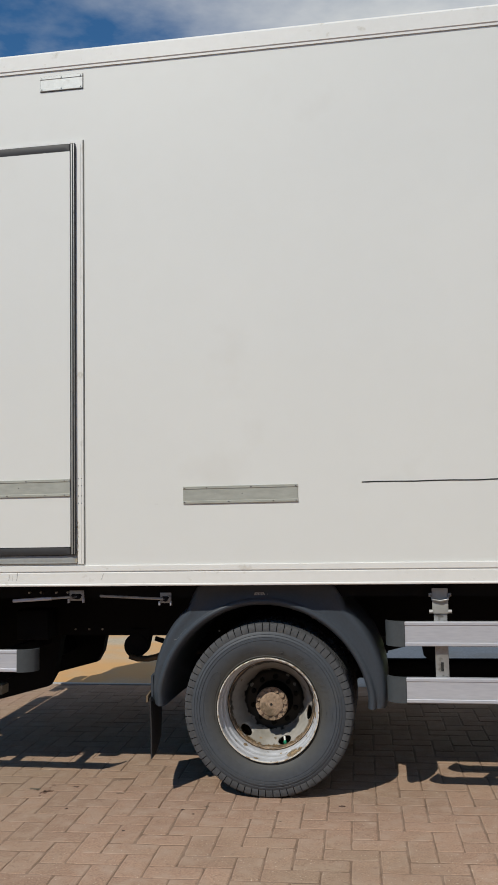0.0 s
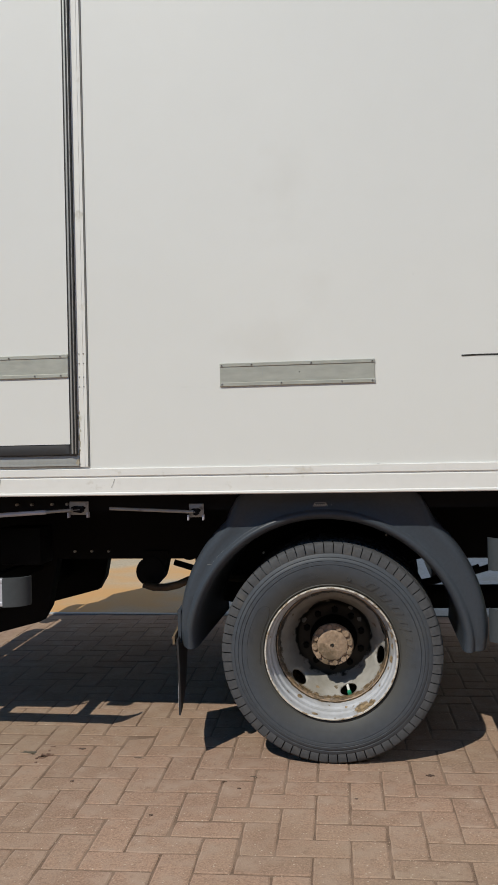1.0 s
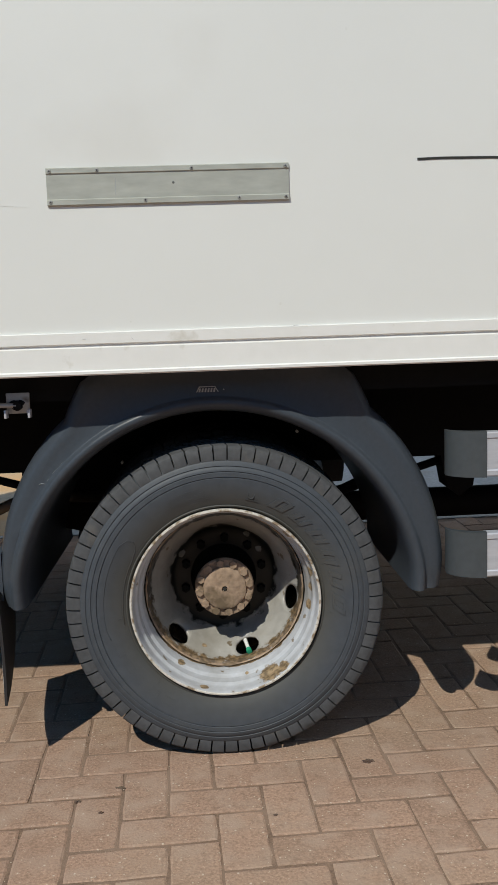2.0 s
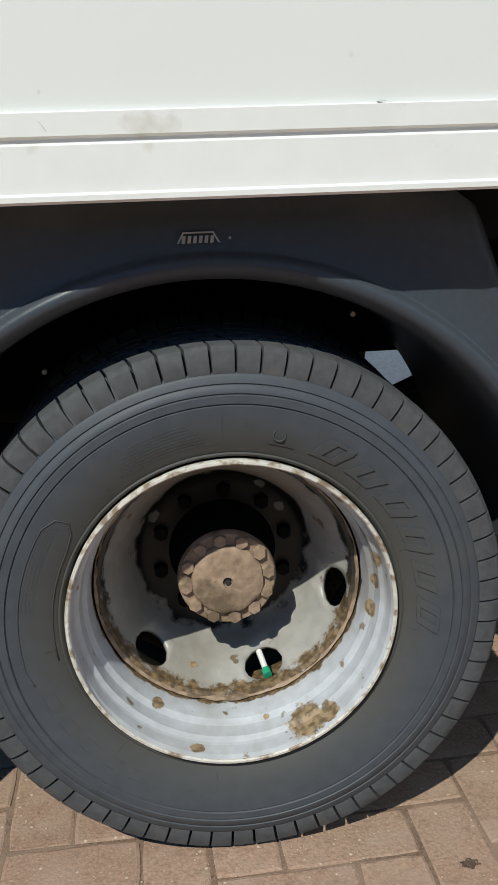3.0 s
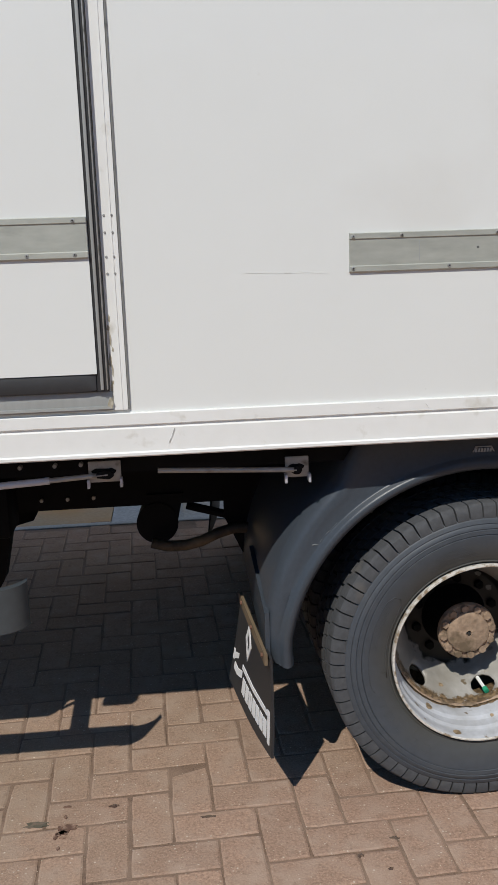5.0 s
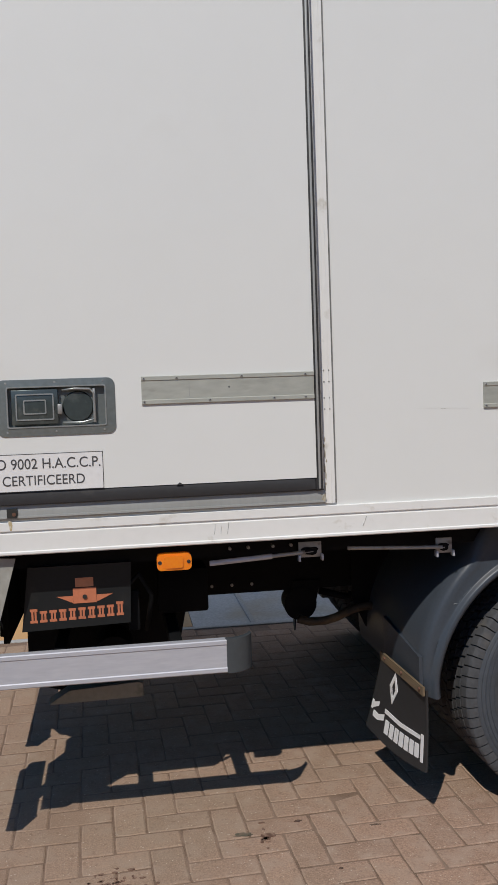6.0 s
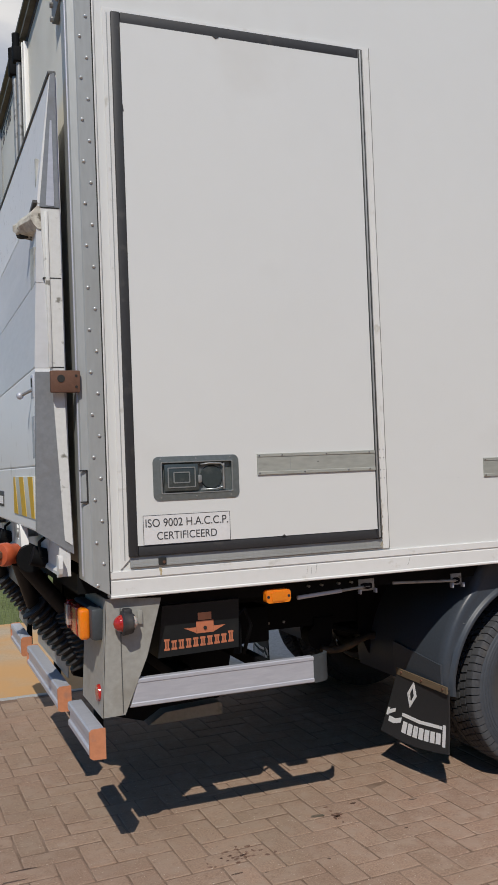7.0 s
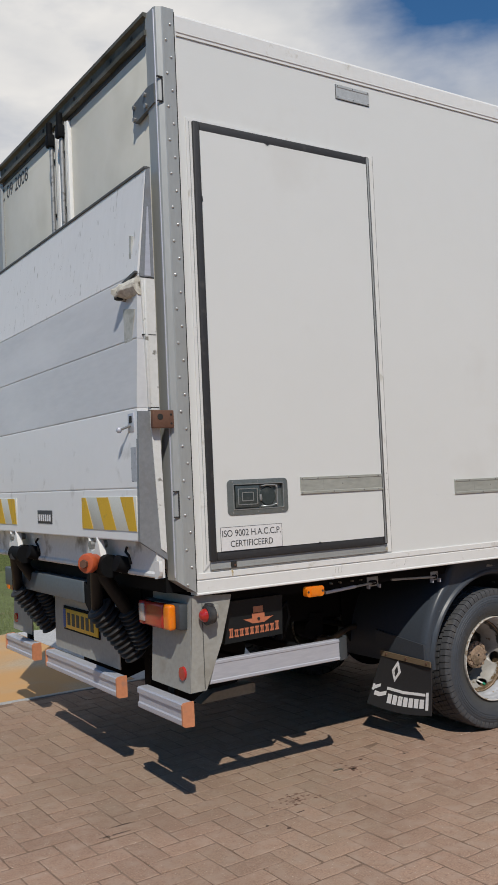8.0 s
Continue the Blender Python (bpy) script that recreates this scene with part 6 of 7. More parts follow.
    for v in bm.verts:
        r = math.hypot(v.co.x, v.co.z)
        if 0.01 < r and v.co.y < -0.003:
            pit = 0.0022 * noise.noise(v.co * 55) + 0.0018 * max(0.0, noise.noise(v.co * 130 + Vector((3, 1, 7)))) + (0.004 * max(0.0, noise.noise(v.co * 38 + Vector((9, 0, 0))) - 0.1) if r > 0.04 else 0.0)
            v.co.y += pit
            k = 1 + 0.05 * noise.noise(v.co * 42) * (1 if r > 0.045 else 0.3)
            v.co.x *= k
            v.co.z *= k
    bmesh.ops.translate(bm, verts=bm.verts, vec=(0, D, 0))
    part("hub_cap", bm, RUST, hub, "pitted rust-brown hub cap with a small dark centre hole")
    part("centre_hole", rod(B(), (0, D - 0.0160, 0), (0, D - 0.008, 0), 0.0045, seg=12), DARK_LINE, hub)
    for k in range(10):
        a = radians(k * 36 + 15)
        c = Vector((0.112 * math.cos(a), 0, 0.112 * math.sin(a)))
        part("wheel_nut", rod(B(), c + Vector((0, 0.149, 0)), c + Vector((0, 0.130, 0)), 0.014, 0.012, seg=6), BLACK_HUB, w)
    # valve with a green cap, in the lowest hand hole
    a = radians(-73)
    v0 = Vector((0.176 * math.cos(a), 0.092, 0.176 * math.sin(a)))
    v1 = v0 + Vector((0.008, -0.048, -0.014))
    valve = part("valve", rod(B(), v0, v1, 0.0055, 0.005, seg=10), WHITE_TRIM, w, "pale valve stem with green cap")
    part("valve_cap", rod(B(), v1, v1 + (v1 - v0).normalized() * 0.014, 0.0075, seg=10), GREEN_CAP, valve)
    # moulded marks on the sidewall: plain raised outlines for the maker's name, fine rows, radial seams
    for k in range(6):
        a = radians(66 - k * 12.4)
        bm = B()
        for r0, r1, d0, d1 in ((0.2725, 0.2775, 9.0, 0.0), (0.3005, 0.3055, 8.6, 0.8), (0.2775, 0.3005, 3.6, 0.6), (0.2775, 0.3005, 9.0, 6.6)):
            if k % 3 == 1 and d0 == 8.6:
                continue
            raised(bm, r0, r1, a - radians(d0), a - radians(d1), 0.0022, 3, 1.9)
        part("raised_mark", bm, RUBBER, tyre, angle=20)
    bm = B()
    pipe(bm, [((0.287 + 0.0085 * math.cos(q)) * math.cos(radians(75.3) + 0.030 * math.sin(q)), sidewall(0.287) - 0.0006, (0.287 + 0.0085 * math.cos(q)) * math.sin(radians(75.3) + 0.030 * math.sin(q))) for q in [2 * math.pi * k / 24 for k in range(25)]], 0.0011, 6)
    raised(bm, 0.272, 0.2745, radians(70.5), radians(78.0), 0.0018, 3)
    part("raised_mark", bm, RUBBER, tyre)
    for k in range(5):
        a = radians(205 + k * 9)
        bm = B()
        for r0, r1, d0, d1 in ((0.284, 0.287, 5.5, 0.0), (0.301, 0.304, 5.5, 0.0), (0.287, 0.301, 1.0, 0.0)):
            raised(bm, r0, r1, a - radians(d0), a - radians(d1), 0.0007, 2)
        part("raised_mark", bm, RUBBER, tyre, angle=20)
    b2 = B()
    rnd2 = random.Random(5)
    for row in range(8):
        a = 95.0 + row * 0.8
        while a < 123 - row:
            l = rnd2.uniform(0.5, 1.6)
            r = 0.2690 + row * 0.0048
            raised(b2, r, r + 0.0022, radians(a), radians(a + l), 0.0005, 1)
            a += l + 0.45
    for row in range(4):
        a = 146.0
        while a < 172:
            l = rnd2.uniform(0.5, 1.5)
            r = 0.288 + row * 0.0052
            raised(b2, r, r + 0.0022, radians(a), radians(a + l), 0.0005, 1)
            a += l + 0.5
    tagged(part("fine_print", b2, RUBBER, tyre, angle=20), kind="stuff")
    for a in (91, 46, 128, 186, 228, 262, 318, 352, 20):
        bm = B()
        raised(bm, 0.262, 0.311 if a % 2 else 0.276, radians(a), radians(a + 0.25), 0.0009, 1)
        part("mould_seam", bm, RUBBER, tyre, angle=20)
    bm = B()
    pts = [(0.262, 190), (0.262, 152), (0.268, 146), (0.280, 143), (0.298, 144), (0.308, 148), (0.309, 160), (0.309, 190), (0.303, 196)]
    pipe(bm, [(r * math.cos(radians(a)), sidewall(r) - 0.0004, r * math.sin(radians(a))) for (r0, a0), (r1, a1) in zip(pts, pts[1:]) for q in range(6) for r, a in [(r0 + (r1 - r0) * q / 6, a0 + (a1 - a0) * q / 6)]], 0.0010, 6)
    part("raised_line", bm, RUBBER, tyre)
    part("bead_ring", spin(B(), [(0.2465, -0.1035), (0.2490, -0.1090), (0.2515, -0.1106), (0.2540, -0.1096), (0.252, -0.103)], 96, closed=False), RUBBER, tyre)
    return w


def mirrored(name):
    """The same part on the far side of the lorry."""
    m = Matrix.Translation((0, S + FAR, 0)) @ Matrix.Diagonal((1, -1, 1, 1))
    first = bpy.data.objects[name]

    def twin(ob, parent):
        me = ob.data.copy()
        me.transform(m)
        me.flip_normals()
        made = placed(ob.name.split(".")[0], me, parent)
        for key in ob.keys():
            made[key] = ob[key]
        return made

    base = twin(first, truck)
    for ob in list(first.children):
        twin(ob, base)


def chassis():
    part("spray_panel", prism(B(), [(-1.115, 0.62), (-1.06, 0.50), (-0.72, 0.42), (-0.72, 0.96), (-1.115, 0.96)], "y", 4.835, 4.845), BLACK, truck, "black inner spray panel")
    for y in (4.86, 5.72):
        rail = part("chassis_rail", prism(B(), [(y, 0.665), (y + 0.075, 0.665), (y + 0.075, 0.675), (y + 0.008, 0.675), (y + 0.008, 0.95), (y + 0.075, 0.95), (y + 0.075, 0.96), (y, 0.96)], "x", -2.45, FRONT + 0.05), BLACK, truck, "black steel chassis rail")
        if y < 5:
            shaft = part("propeller_shaft", rod(B(), (-0.20, 5.30, 0.420), (3.2, 5.30, 0.43), 0.057, seg=20), BLACK, truck, "black tubular propeller shaft")
            part("shaft_joint", rod(B(), (-0.22, 5.30, 0.420), (-0.10, 5.30, 0.420), 0.072, 0.060, seg=16), BLACK, shaft)
            for x in (-1.66, -1.58, -1.50):
                part("rail_bolt", rod(B(), (x, y, 0.70), (x, y - 0.012, 0.70), 0.006, seg=8), GALV, rail)
            for x in (-1.66, -1.60, -1.52, -1.46):
                part("rail_bolt", rod(B(), (x, S + 0.12, 0.962), (x, S + 0.10, 0.962), 0.005, seg=8), GALV, rail)
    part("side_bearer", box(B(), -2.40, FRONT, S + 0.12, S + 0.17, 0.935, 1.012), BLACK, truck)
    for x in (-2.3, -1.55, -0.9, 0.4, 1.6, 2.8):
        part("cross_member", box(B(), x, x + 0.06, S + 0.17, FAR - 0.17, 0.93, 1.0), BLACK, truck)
    part("axle", rod(B(), (WX, 4.50, WZ), (WX, 6.14, WZ), 0.062, seg=20), BLACK, truck, "black axle tube")
    bm = bmesh.new()
    bmesh.ops.create_uvsphere(bm, u_segments=24, v_segments=16, radius=0.20, matrix=Matrix.Translation((WX, 5.32, WZ)))
    part("differential", bm, BLACK, truck, "black differential housing")
    for y in (4.89, 5.75):
        bm = B()
        for k in range(3):
            pts = [(WX + t * (0.74 - 0.12 * k), y + 0.03, 0.52 + 0.12 * t * t - 0.022 * k) for t in [q / 6 - 1 for q in range(13)]]
            pipe(bm, pts, 0.014, 8)
        part("leaf_spring", bm, BLACK, truck, "black leaf spring pack")
        for x in (WX - 0.835,):
            eye = part("spring_shackle", rod(B(), (x, y - 0.045, 0.608), (x, y + 0.06, 0.608), 0.066, 0.060, seg=28), BLACK, truck, "black rounded spring shackle")
            part("shackle_plate", prism(B(), [(x - 0.040, 0.62), (x - 0.030, 0.70), (x + 0.085, 0.70), (x + 0.062, 0.60)], "y", y - 0.04, y + 0.05), BLACK, eye)
        for x in (WX + 0.80,):
            part("spring_hanger", prism(B(), [(x - 0.07, 0.70), (x + 0.07, 0.70), (x + 0.045, 0.56), (x, 0.525), (x - 0.045, 0.56)], "y", y - 0.02, y + 0.07), BLACK, truck, "black spring hanger")
    bm = B()
    pipe(bm, [(-1.345, 4.80, 0.560), (-1.30, 4.80, 0.546), (-1.24, 4.80, 0.545), (-1.19, 4.80, 0.556), (-1.14, 4.80, 0.578), (-1.09, 4.80, 0.592), (-1.02, 4.80, 0.592), (-0.86, 4.80, 0.585)], 0.017, 14)
    part("anti_roll_bar", bm, RUSTED_BAR, truck, "dark bent anti-roll bar, browned by rust")
    part("air_tank", rod(B(), (0.45, 5.0, 0.72), (1.25, 5.0, 0.72), 0.13, seg=28), BLACK, truck, "black air tank")


RUSTED_BAR = surface("browned_black_steel", (0.035, 0.025, 0.015), 0.6, spread=0.3, bump=0.3, stain=(0.15, 0.10, 0.05), stain_scale=12, stain_at=(0.5, 0.7))
REAR_PAINT = surface("yellowed_white_paint", (0.66, 0.635, 0.55), 0.45, spread=0.05, grain=12, grain_amount=0.02, bump=0.03, bump_scale=30, stain=(0.52, 0.50, 0.42), stain_scale=2.0, stain_at=(0.5, 0.8))
COVER = surface("black_plastic_cover", (0.012, 0.014, 0.015), 0.45, spread=0.2, bump=0.05, specular=0.3, stain=(0.022, 0.022, 0.021), stain_scale=9)
SCUFF_PALE = surface("pale_plastic_scuff", (0.15, 0.165, 0.175), 0.7, spread=0.3, bump=0)
SCUFF_GREY = surface("grey_scuffs", (0.34, 0.34, 0.32), 0.8, spread=0.3)
WORN_MARK = surface("greenish_wear", (0.47, 0.475, 0.44), 0.6, spread=0.1, stain=(0.30, 0.30, 0.26), stain_scale=18, stain_at=(0.48, 0.70))
RUST_RUN = surface("pale_rust_run", (0.46, 0.36, 0.20), 0.7, spread=0.2, bump=0, stain=(0.62, 0.58, 0.48), stain_scale=70, stain_at=(0.45, 0.6))
SEAM_GREY = surface("grey_sealant", (0.17, 0.17, 0.16), 0.7, spread=0.2, stain=(0.05, 0.05, 0.045), stain_scale=20)
HANDLE_RIB = surface("worn_steel_rib", (0.42, 0.44, 0.43), 0.32, 0.6, spread=0.1)
HANDLE = surface("grey_green_pressed_steel", (0.22, 0.245, 0.24), 0.36, 0.55, spread=0.1, stain=(0.10, 0.105, 0.10), stain_scale=16)
HANDLE_DARK = surface("dark_pressed_steel", (0.085, 0.105, 0.105), 0.28, 0.5, spread=0.15, stain=(0.16, 0.18, 0.175), stain_scale=20)
# kept dark so the added south wall bounces little light under the lorry
LIGHT_BLOCK = surface("dark_boundary", (0.045, 0.05, 0.045), 0.9, spread=0.2, grain=10, grain_amount=0.1)
VENT = surface("dull_vent_plate", (0.50, 0.51, 0.50), 0.5, 0.35, spread=0.05, bump=0.03)
PALE_STICKER = surface("white_sticker", (0.71, 0.70, 0.69), 0.45, spread=0.02, bump=0)
RIVET = surface("bright_rivet", (0.62, 0.62, 0.60), 0.35, 0.7, spread=0.08, bump=0)
HEADER = surface("algae_stained_header", (0.10, 0.10, 0.085), 0.7, spread=0.2, grain=30, grain_amount=0.1, bump=0.2, stain=(0.05, 0.05, 0.035), stain_scale=6, stain_at=(0.45, 0.65))
STEEL_HINGE = surface("grey_hinge_steel", (0.17, 0.18, 0.18), 0.5, 0.4, spread=0.1)
WHITE_LIFT = surface("white_lift_paint", (0.79, 0.79, 0.78), 0.42, spread=0.04, grain=20, grain_amount=0.02, bump=0.05, bump_scale=40, stain=(0.50, 0.49, 0.46), stain_scale=8, stain_at=(0.62, 0.82))
WHITE_LIFT_WORN = surface("worn_white_lift_paint", (0.74, 0.74, 0.73), 0.45, spread=0.05, grain=20, grain_amount=0.03, bump=0.08, bump_scale=40, stain=(0.42, 0.41, 0.38), stain_scale=22, stain_at=(0.64, 0.74), stretch=(1, 1.6, 0.5))
LIFT_ALU = surface("dull_lift_aluminium", (0.60, 0.605, 0.61), 0.45, 0.0, spread=0.05, grain=30, grain_amount=0.03, bump=0.05, bump_scale=30, stain=(0.72, 0.72, 0.72), stain_scale=2.4, stain_at=(0.5, 0.8), stretch=(1, 0.3, 1.5))
WING = surface("blue_grey_wing", (0.24, 0.25, 0.26), 0.45, 0.2, spread=0.06, stain=(0.22, 0.22, 0.22), stain_scale=12)
DARK_EDGE = surface("dark_worn_edge", (0.11, 0.11, 0.105), 0.6, 0.3, spread=0.2)
TORN = surface("torn_foam", (0.52, 0.49, 0.42), 0.9, spread=0.12, grain=60, grain_amount=0.15, bump=0.8, bump_scale=70, stain=(0.10, 0.085, 0.06), stain_scale=20, stain_at=(0.58, 0.64))
LABEL_GREY = surface("grey_label", (0.40, 0.42, 0.45), 0.5, spread=0.04, stain=(0.2, 0.2, 0.22), stain_scale=40, stain_at=(0.6, 0.65))
BEAM_PALE = surface("pale_grey_beam", (0.68, 0.68, 0.66), 0.5, 0.0, spread=0.08, stain=(0.22, 0.20, 0.17), stain_scale=8, stain_at=(0.55, 0.72))
DARK_STEEL = surface("dark_greasy_steel", (0.010, 0.010, 0.010), 0.55, spread=0.2, bump=0.1, specular=0.25, stain=(0.022, 0.020, 0.017), stain_scale=16, stain_at=(0.52, 0.7))
GAITER = surface("gaiter_rubber", (0.034, 0.034, 0.034), 0.55, spread=0.15, specular=0.3, stain=(0.06, 0.058, 0.052), stain_scale=14)
RAM = surface("tan_grey_paint", (0.25, 0.235, 0.19), 0.55, spread=0.15, stain=(0.05, 0.045, 0.035), stain_scale=9)
BLACK_HUB = surface("blackened_hub", (0.007, 0.007, 0.006), 0.7, spread=0.3, bump=0.3, stain=(0.014, 0.012, 0.009), stain_scale=20, specular=0.06)

box_body()
side_door()
vent_plate()
rub_plate(-1.924, -1.417, 1.434, 1.518, S - 0.024)
rub_plate(-0.860, -0.311, 1.385, 1.468, S)
corner_post(S, -1)
corner_post(FAR, 1)
rear_doors()
tail_lift()
lift_mechanism()
rear_corner(S + 0.022, 1)
rear_corner(FAR + 0.10, -1)
bumper_bar(4.105, 4.560, True, False)
bumper_bar(4.815, 5.850, True, True)
bumper_bar(6.11, 6.640, True, True)
number_plate()
side_guards()
support_rods()
lift_control_box()
mudguard()
mud_flap()
chassis()
mirrored("mudguard")
mirrored("mud_flap")
wheel_at(WX, 4.318, WZ, 0, True)
wheel_at(WX, 4.62, WZ + 0.004, 180)
wheel_at(WX, 6.32, WZ + 0.036, 180)
wheel_at(WX, 6.02, WZ + 0.032, 0)


def settle_doorway(reach, by):
    """The side door and what hangs below it, moved back together."""
    shared = set()
    for ob in truck.children_recursive:
        if ob.type != "MESH" or "vent" in ob.name + ob.parent.name or "lift_cover" in ob.name + ob.parent.name:
            continue
        if ob.location.length < 0.5 and ob.data.name not in shared:
            shared.add(ob.data.name)
            for v in ob.data.vertices:
                if (-2.50 if v.co.z > 1.0 else -2.20) < v.co.x < reach:
                    v.co.x += by


settle_doorway(-1.42, -0.019)

# ---------------------------------------------------------------- the ground
KERB_Y = 6.665


def grade(y):
    """Height of the yard: level in front of the lorry, rising two in a hundred below it up to the kerb."""
    y = min(y, KERB_Y)
    if y < 4.2:
        return 0.0
    return 0.05 * (y - 4.2) ** 2 if y < 4.4 else 0.02 * (y - 4.3)


EDGE = grade(KERB_Y)


def sheet(x0, x1, y0, y1, depth, top):
    """A slab that follows the fall of the yard."""
    ys = [y for y in (y0, 4.2, 4.25, 4.3, 4.35, 4.4, KERB_Y, y1) if y0 <= y <= y1]
    ys = sorted(set(ys))
    return prism(B(), [(y, grade(y) + top) for y in ys] + [(ys[-1], -depth), (ys[0], -depth)], "x", x0, x1)


tagged(part("ground", sheet(-600, 600, -600, 600, 0.30, -0.035), GRASS, angle=3), "flat ground out to the horizon", "ground", kind="structure")
bed = tagged(part("paving_bed", sheet(-30, 30, -30, KERB_Y, 0.034, -0.0029), JOINT, angle=3), "sandy bed and joints of the brick paving", "pavement", kind="structure")
road = tagged(part("road", box(B(), -1.23, 40, KERB_Y + 0.055, 9.60, EDGE - 0.034, EDGE - 0.004), CONCRETE), "worn concrete strip beside the paving", "road", kind="structure")
part("slab", box(B(), -1.62, -1.265, KERB_Y + 0.055, 9.60, EDGE - 0.034, EDGE - 0.004), CONCRETE, road)
part("slab", box(B(), -40, -1.624, KERB_Y + 0.055, 9.60, EDGE - 0.034, EDGE - 0.004), CLAY, road, "concrete slab stained with orange clay")
kerb = tagged(part("kerb", box(B(), -40, 40, KERB_Y + 0.002, KERB_Y + 0.053, EDGE - 0.034, EDGE + 0.004, 0.004), KERB), "narrow pale concrete edging flush with the paving", "kerb", kind="structure")

# added out of view beyond the verge, to shut off low northern sky light
tagged(part("backdrop", box(B(), -60, 60, 17.0, 17.6, -0.04, 2.2), GRASS), "plain dark green hedge line far behind the verge", "hedge", kind="structure")
# added and never in view: cuts low sky and bounce from the south
tagged(part("wall_south", box(B(), -40, 40, -11.5, -11.2, -0.034, 5.0), LIGHT_BLOCK), "plain dark boundary wall of the yard", "wall", kind="structure")

# the bond lies two degrees off the line of the lorry
W, U0, V0, GAP, BOND = 0.110, 0.045, -0.019, 0.0048, radians(2.0)


def paver_shape(lx, ly, seed):
    """Upper part of a paver with worn, slightly uneven edges."""
    q = random.Random(seed)
    hx, hy, worn = lx / 2 - GAP / 2, ly / 2 - GAP / 2, 0.0052
    nx, ny = (5, 3) if lx > ly else (3, 5)
    outline = [(-hx + 2 * hx * k / nx, -hy) for k in range(nx)] + [(hx, -hy + 2 * hy * k / ny) for k in range(ny)] + [(hx - 2 * hx * k / nx, hy) for k in range(nx)] + [(-hx, hy - 2 * hy * k / ny) for k in range(ny)]
    rings = [[], [], []]
    for x, y in outline:
        nick = q.uniform(-0.0004, 0.0013)
        corner = 0.0016 if abs(abs(x) - hx) < 1e-6 and abs(abs(y) - hy) < 1e-6 else 0.0
        px, py = x * (1 - (nick + corner) / hx), y * (1 - (nick + corner) / hy)
        rings[0].append((px, py, -0.010))
        rings[1].append((px, py, -0.0016 - 0.6 * max(0.0, nick)))
        rings[2].append((px * (1 - worn / hx), py * (1 - worn / hy), 0.0))
    n = len(outline)
    f = [tuple(range(2 * n, 3 * n))]
    for ring in (0, n):
        f += [(ring + k, ring + (k + 1) % n, ring + n + (k + 1) % n, ring + n + k) for k in range(n)]
    return rings[0] + rings[1] + rings[2], f


SHAPES = {"lying": [paver_shape(2 * W, W, 40 + k) for k in range(5)], "standing": [paver_shape(W, 2 * W, 60 + k) for k in range(5)]}
PIECES = {}
for kind_name, shapes in SHAPES.items():
    PIECES[kind_name] = []
    for vv, ff in shapes:
        me = bpy.data.meshes.new("paver")
        me.from_pydata(vv, [], ff)
        me.materials.append(PAVER)
        PIECES[kind_name].append(me)
far_v, far_f = [], []
rnd = random.Random(11)
turn_c, turn_s = math.cos(BOND), math.sin(BOND)
for j in range(-26, 64):
    for i in range(-86, 56):
        k = (i - j) % 4
        if k == 3:
            kind_name, u, v = "lying", U0 + (i + 1) * W, V0 + (j + 0.5) * W
        elif k == 2:
            kind_name, u, v = "standing", U0 + (i + 0.5) * W, V0 + (j + 1) * W
        else:
            continue
        cx, cy = turn_c * u - turn_s * v, turn_s * u + turn_c * v
        if cy + W > KERB_Y + 0.09:
            continue
        dz = rnd.uniform(-0.0016, 0.0006) + grade(cy)
        cx, cy = cx + rnd.uniform(-0.0012, 0.0012), cy + rnd.uniform(-0.0012, 0.0012)
        tilt = (rnd.uniform(-0.5, 0.5) + (1.146 if cy > 4.35 else 0.0), rnd.uniform(-0.5, 0.5), rnd.uniform(-0.7, 0.7) + 2.0)
        if -2.45 < cx < 0.42 and 2.75 < cy < 5.28:
            ob = placed("paver", PIECES[kind_name][rnd.randrange(5)], bed)
            ob.matrix_basis = pose(cx, cy, dz, *tilt)
        else:
            m = pose(cx, cy, dz, *tilt)
            vv, ff = SHAPES[kind_name][rnd.randrange(5)]
            base_n = len(far_v)
            far_v += [tuple(m @ Vector(v)) for v in vv]
            far_f += [tuple(base_n + q for q in f) for f in ff]
me = bpy.data.meshes.new("pavers")
me.from_pydata(far_v, [], far_f)
me.materials.append(PAVER_FAR)
tagged(placed("pavers", me, bed), kind="stuff")

# the paving goes on all round, too far off to tell its bricks apart
for x0, x1, y0, y1 in ((-30, 30, -30, -2.62), (-30, -9.40, -2.62, KERB_Y), (5.80, 30, -2.62, KERB_Y)):
    tagged(part("far_paving", sheet(x0, x1, y0, y1, 0.02, -0.001), PAVER_FAR, bed, angle=3), kind="stuff")

# pale slab edges let into the concrete
for x in (-1.265, 2.6, -5.2):
    part("slab_edge", box(B(), x, x + 0.035, KERB_Y + 0.06, 9.59, EDGE - 0.02, EDGE + 0.001, 0.002), KERB, road)

# oil and dirt marks on the paving
def stain(x, y, w, d, seed, material=OIL):
    r = random.Random(seed)
    out = []
    for k in range(18):
        a = 2 * math.pi * k / 18
        f = r.uniform(0.55, 1.0)
        out.append((x + w / 2 * f * math.cos(a), y + d / 2 * f * math.sin(a)))
    part("dirt_mark", prism(B(), out, "z", grade(y) - 0.006, grade(y) + 0.0011), material, bed, smooth=False)


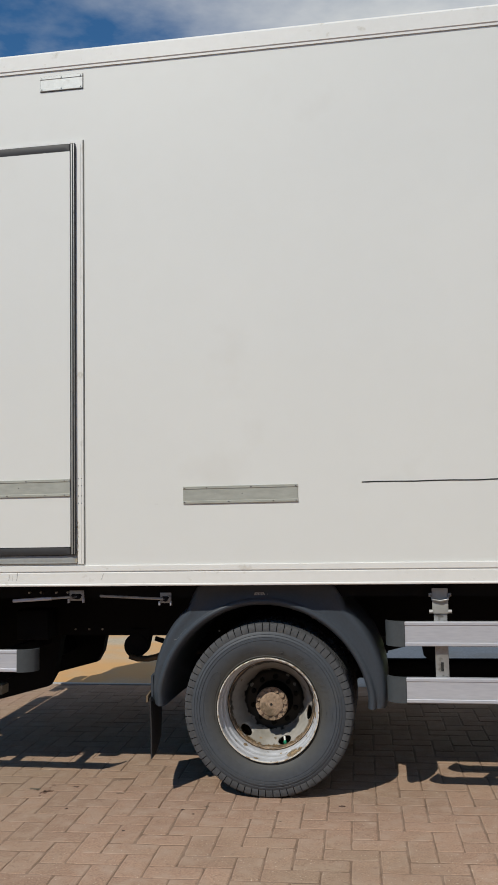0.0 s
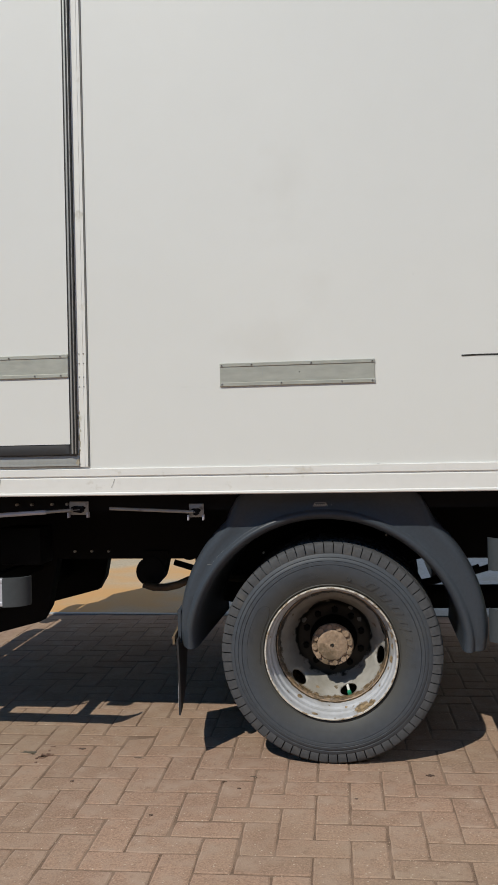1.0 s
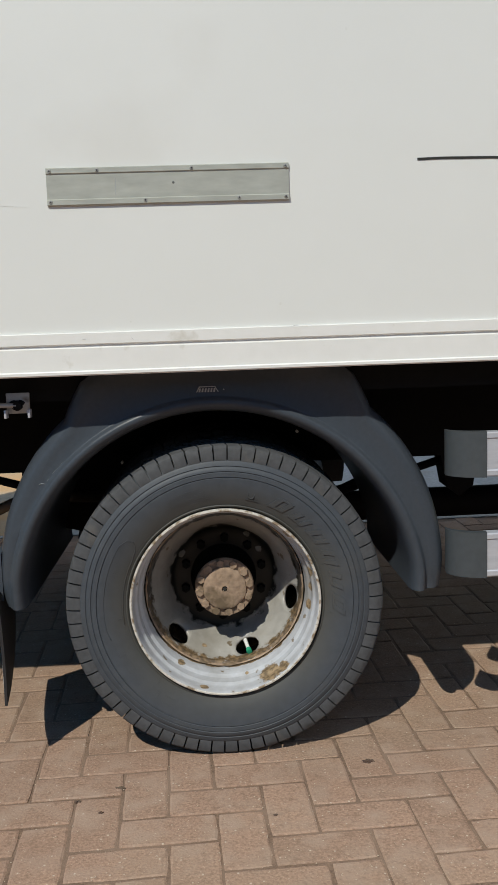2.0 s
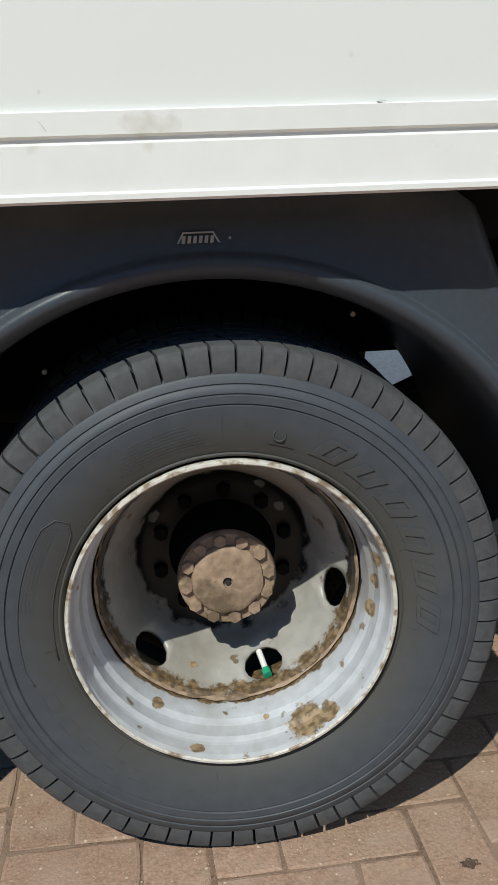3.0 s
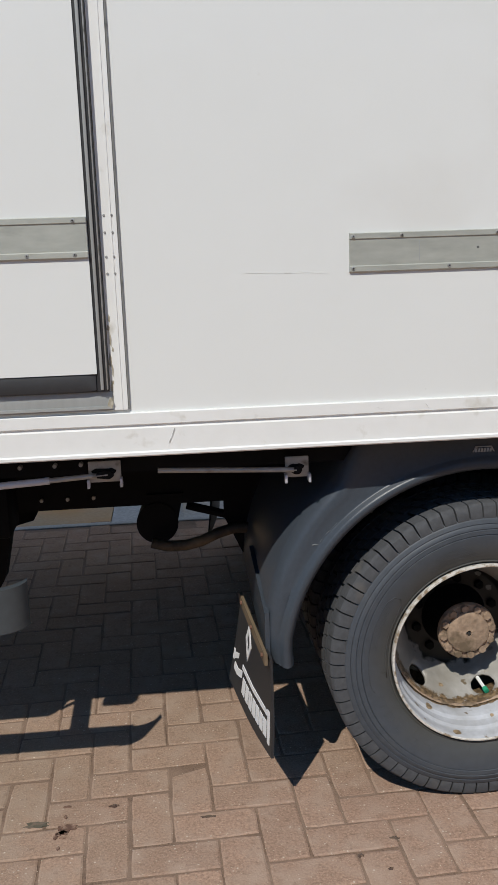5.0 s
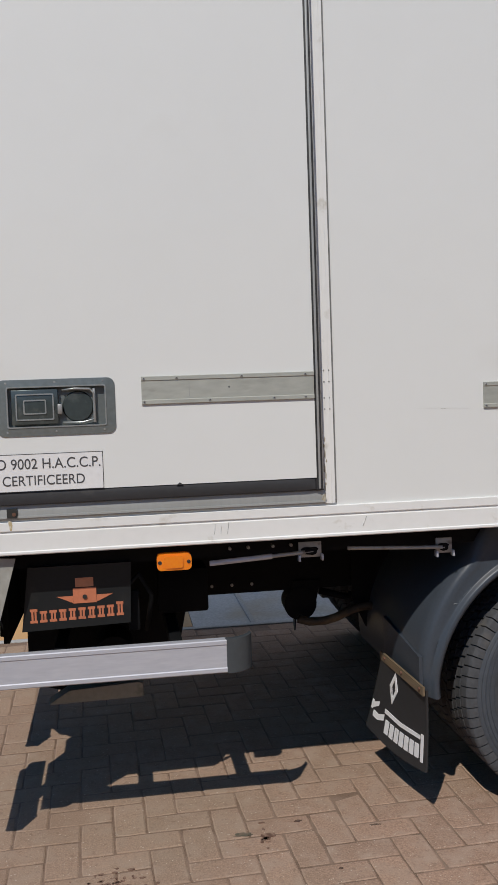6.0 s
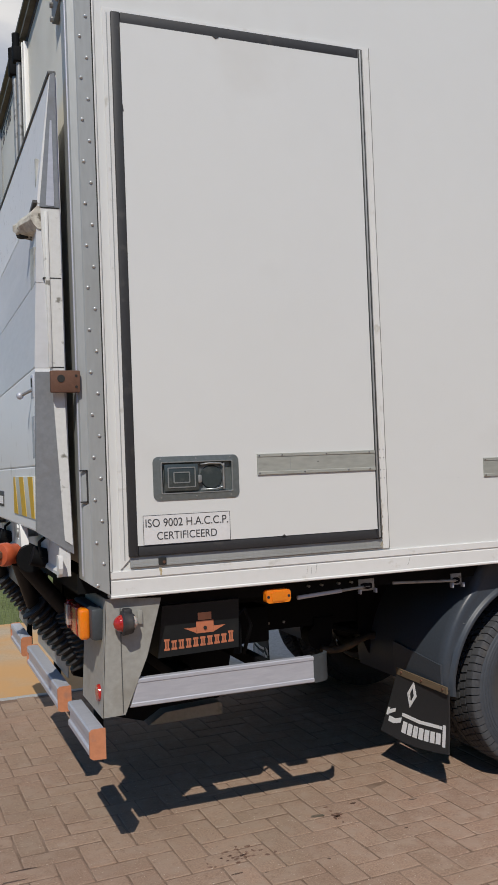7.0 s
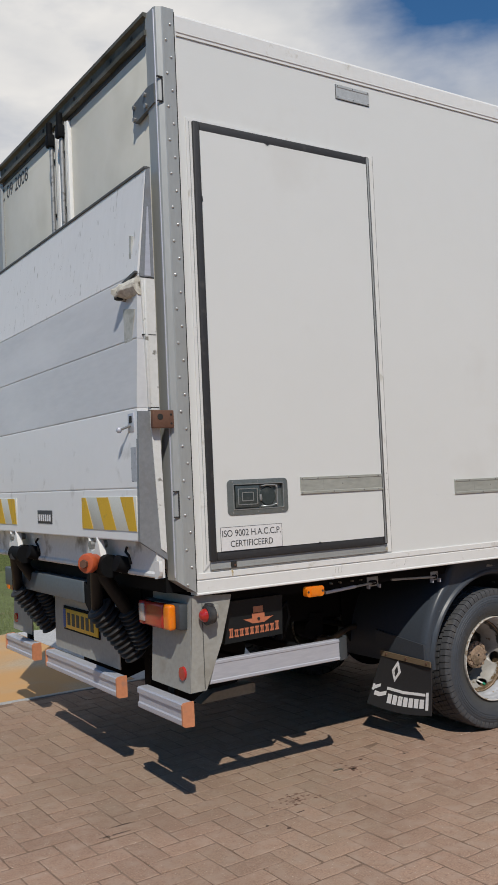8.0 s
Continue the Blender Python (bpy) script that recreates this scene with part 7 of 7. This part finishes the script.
stain(-1.667, 4.236, 0.075, 0.034, 1, DRIED_OIL)
r = random.Random(9)
for k in range(22):
    stain(-1.588 + r.gauss(0, 0.016), 4.206 + r.gauss(0, 0.030), r.uniform(0.008, 0.026), r.uniform(0.008, 0.024), 20 + k, RED_STAIN)
for k in range(46):
    stain(-2.095 + r.gauss(0, 0.055), 4.035 + r.gauss(0, 0.030), r.uniform(0.008, 0.026), r.uniform(0.006, 0.018), 50 + k, RED_STAIN)
for x, y, w, d in ((-0.765, 4.062, 0.030, 0.013), (-0.146, 4.125, 0.034, 0.022), (-0.86, 4.01, 0.022, 0.014), (-0.80, 3.955, 0.014, 0.012), (-2.30, 3.78, 0.022, 0.016), (-2.36, 3.86, 0.02, 0.012), (-2.15, 3.90, 0.06, 0.010), (-2.05, 3.86, 0.02, 0.01),
                   (-2.93, 4.20, 0.17, 0.018), (-2.86, 4.28, 0.13, 0.014), (-1.40, 3.97, 0.018, 0.012), (-1.22, 4.21, 0.05, 0.012), (-1.47, 4.29, 0.03, 0.016), (-1.80, 3.86, 0.015, 0.015), (-0.40, 3.90, 0.014, 0.010), (-1.05, 3.72, 0.016, 0.012)):
    stain(x, y, w, d, int(abs(x) * 1000))

# loose pale grit
gv, gf = [], []
r = random.Random(21)
for k in range(16000):
    x, y, size, turn = r.uniform(-5.0, 1.2), r.uniform(1.9, 5.0), r.choice((0.0009, 0.0011, 0.0013, 0.0016, 0.0022)), r.uniform(0, 6.28)
    g, n0 = grade(y), len(gv)
    ring = [size * r.uniform(0.7, 1.1) for q in range(5)]
    gv += [(x + d * math.cos(turn + 1.257 * q), y + d * math.sin(turn + 1.257 * q), g) for q, d in enumerate(ring)] + [(x, y, g + size * 0.7)]
    gf += [(n0 + q, n0 + (q + 1) % 5, n0 + 5) for q in range(5)]
me = bpy.data.meshes.new("grit")
me.from_pydata(gv, [], gf)
me.materials.append(PEBBLE)
tagged(placed("grit", me), "loose pale grit scattered over the brick paving", "grit", kind="stuff")

# rough grass along the far edge of the concrete
gv, gf = [], []
r = random.Random(31)
for k in range(9000):
    x, y = r.uniform(-9.0, 4.0), 9.61 + abs(r.gauss(0, 1.4))
    h, a = r.uniform(0.03, 0.11), r.uniform(0, 6.28)
    dx, dy, lx, ly = 0.004 * math.cos(a), 0.004 * math.sin(a), r.uniform(-0.03, 0.03), r.uniform(-0.03, 0.03)
    n0 = len(gv)
    gv += [(x - dx, y - dy, 0.0), (x + dx, y + dy, 0.0), (x + lx, y + ly, h + 0.02)]
    gf.append((n0, n0 + 1, n0 + 2))
me = bpy.data.meshes.new("grass")
me.from_pydata(gv, [], gf)
me.materials.append(BLADE)
tagged(placed("grass", me), "short rough grass on the verge behind the concrete", "grass", kind="stuff")
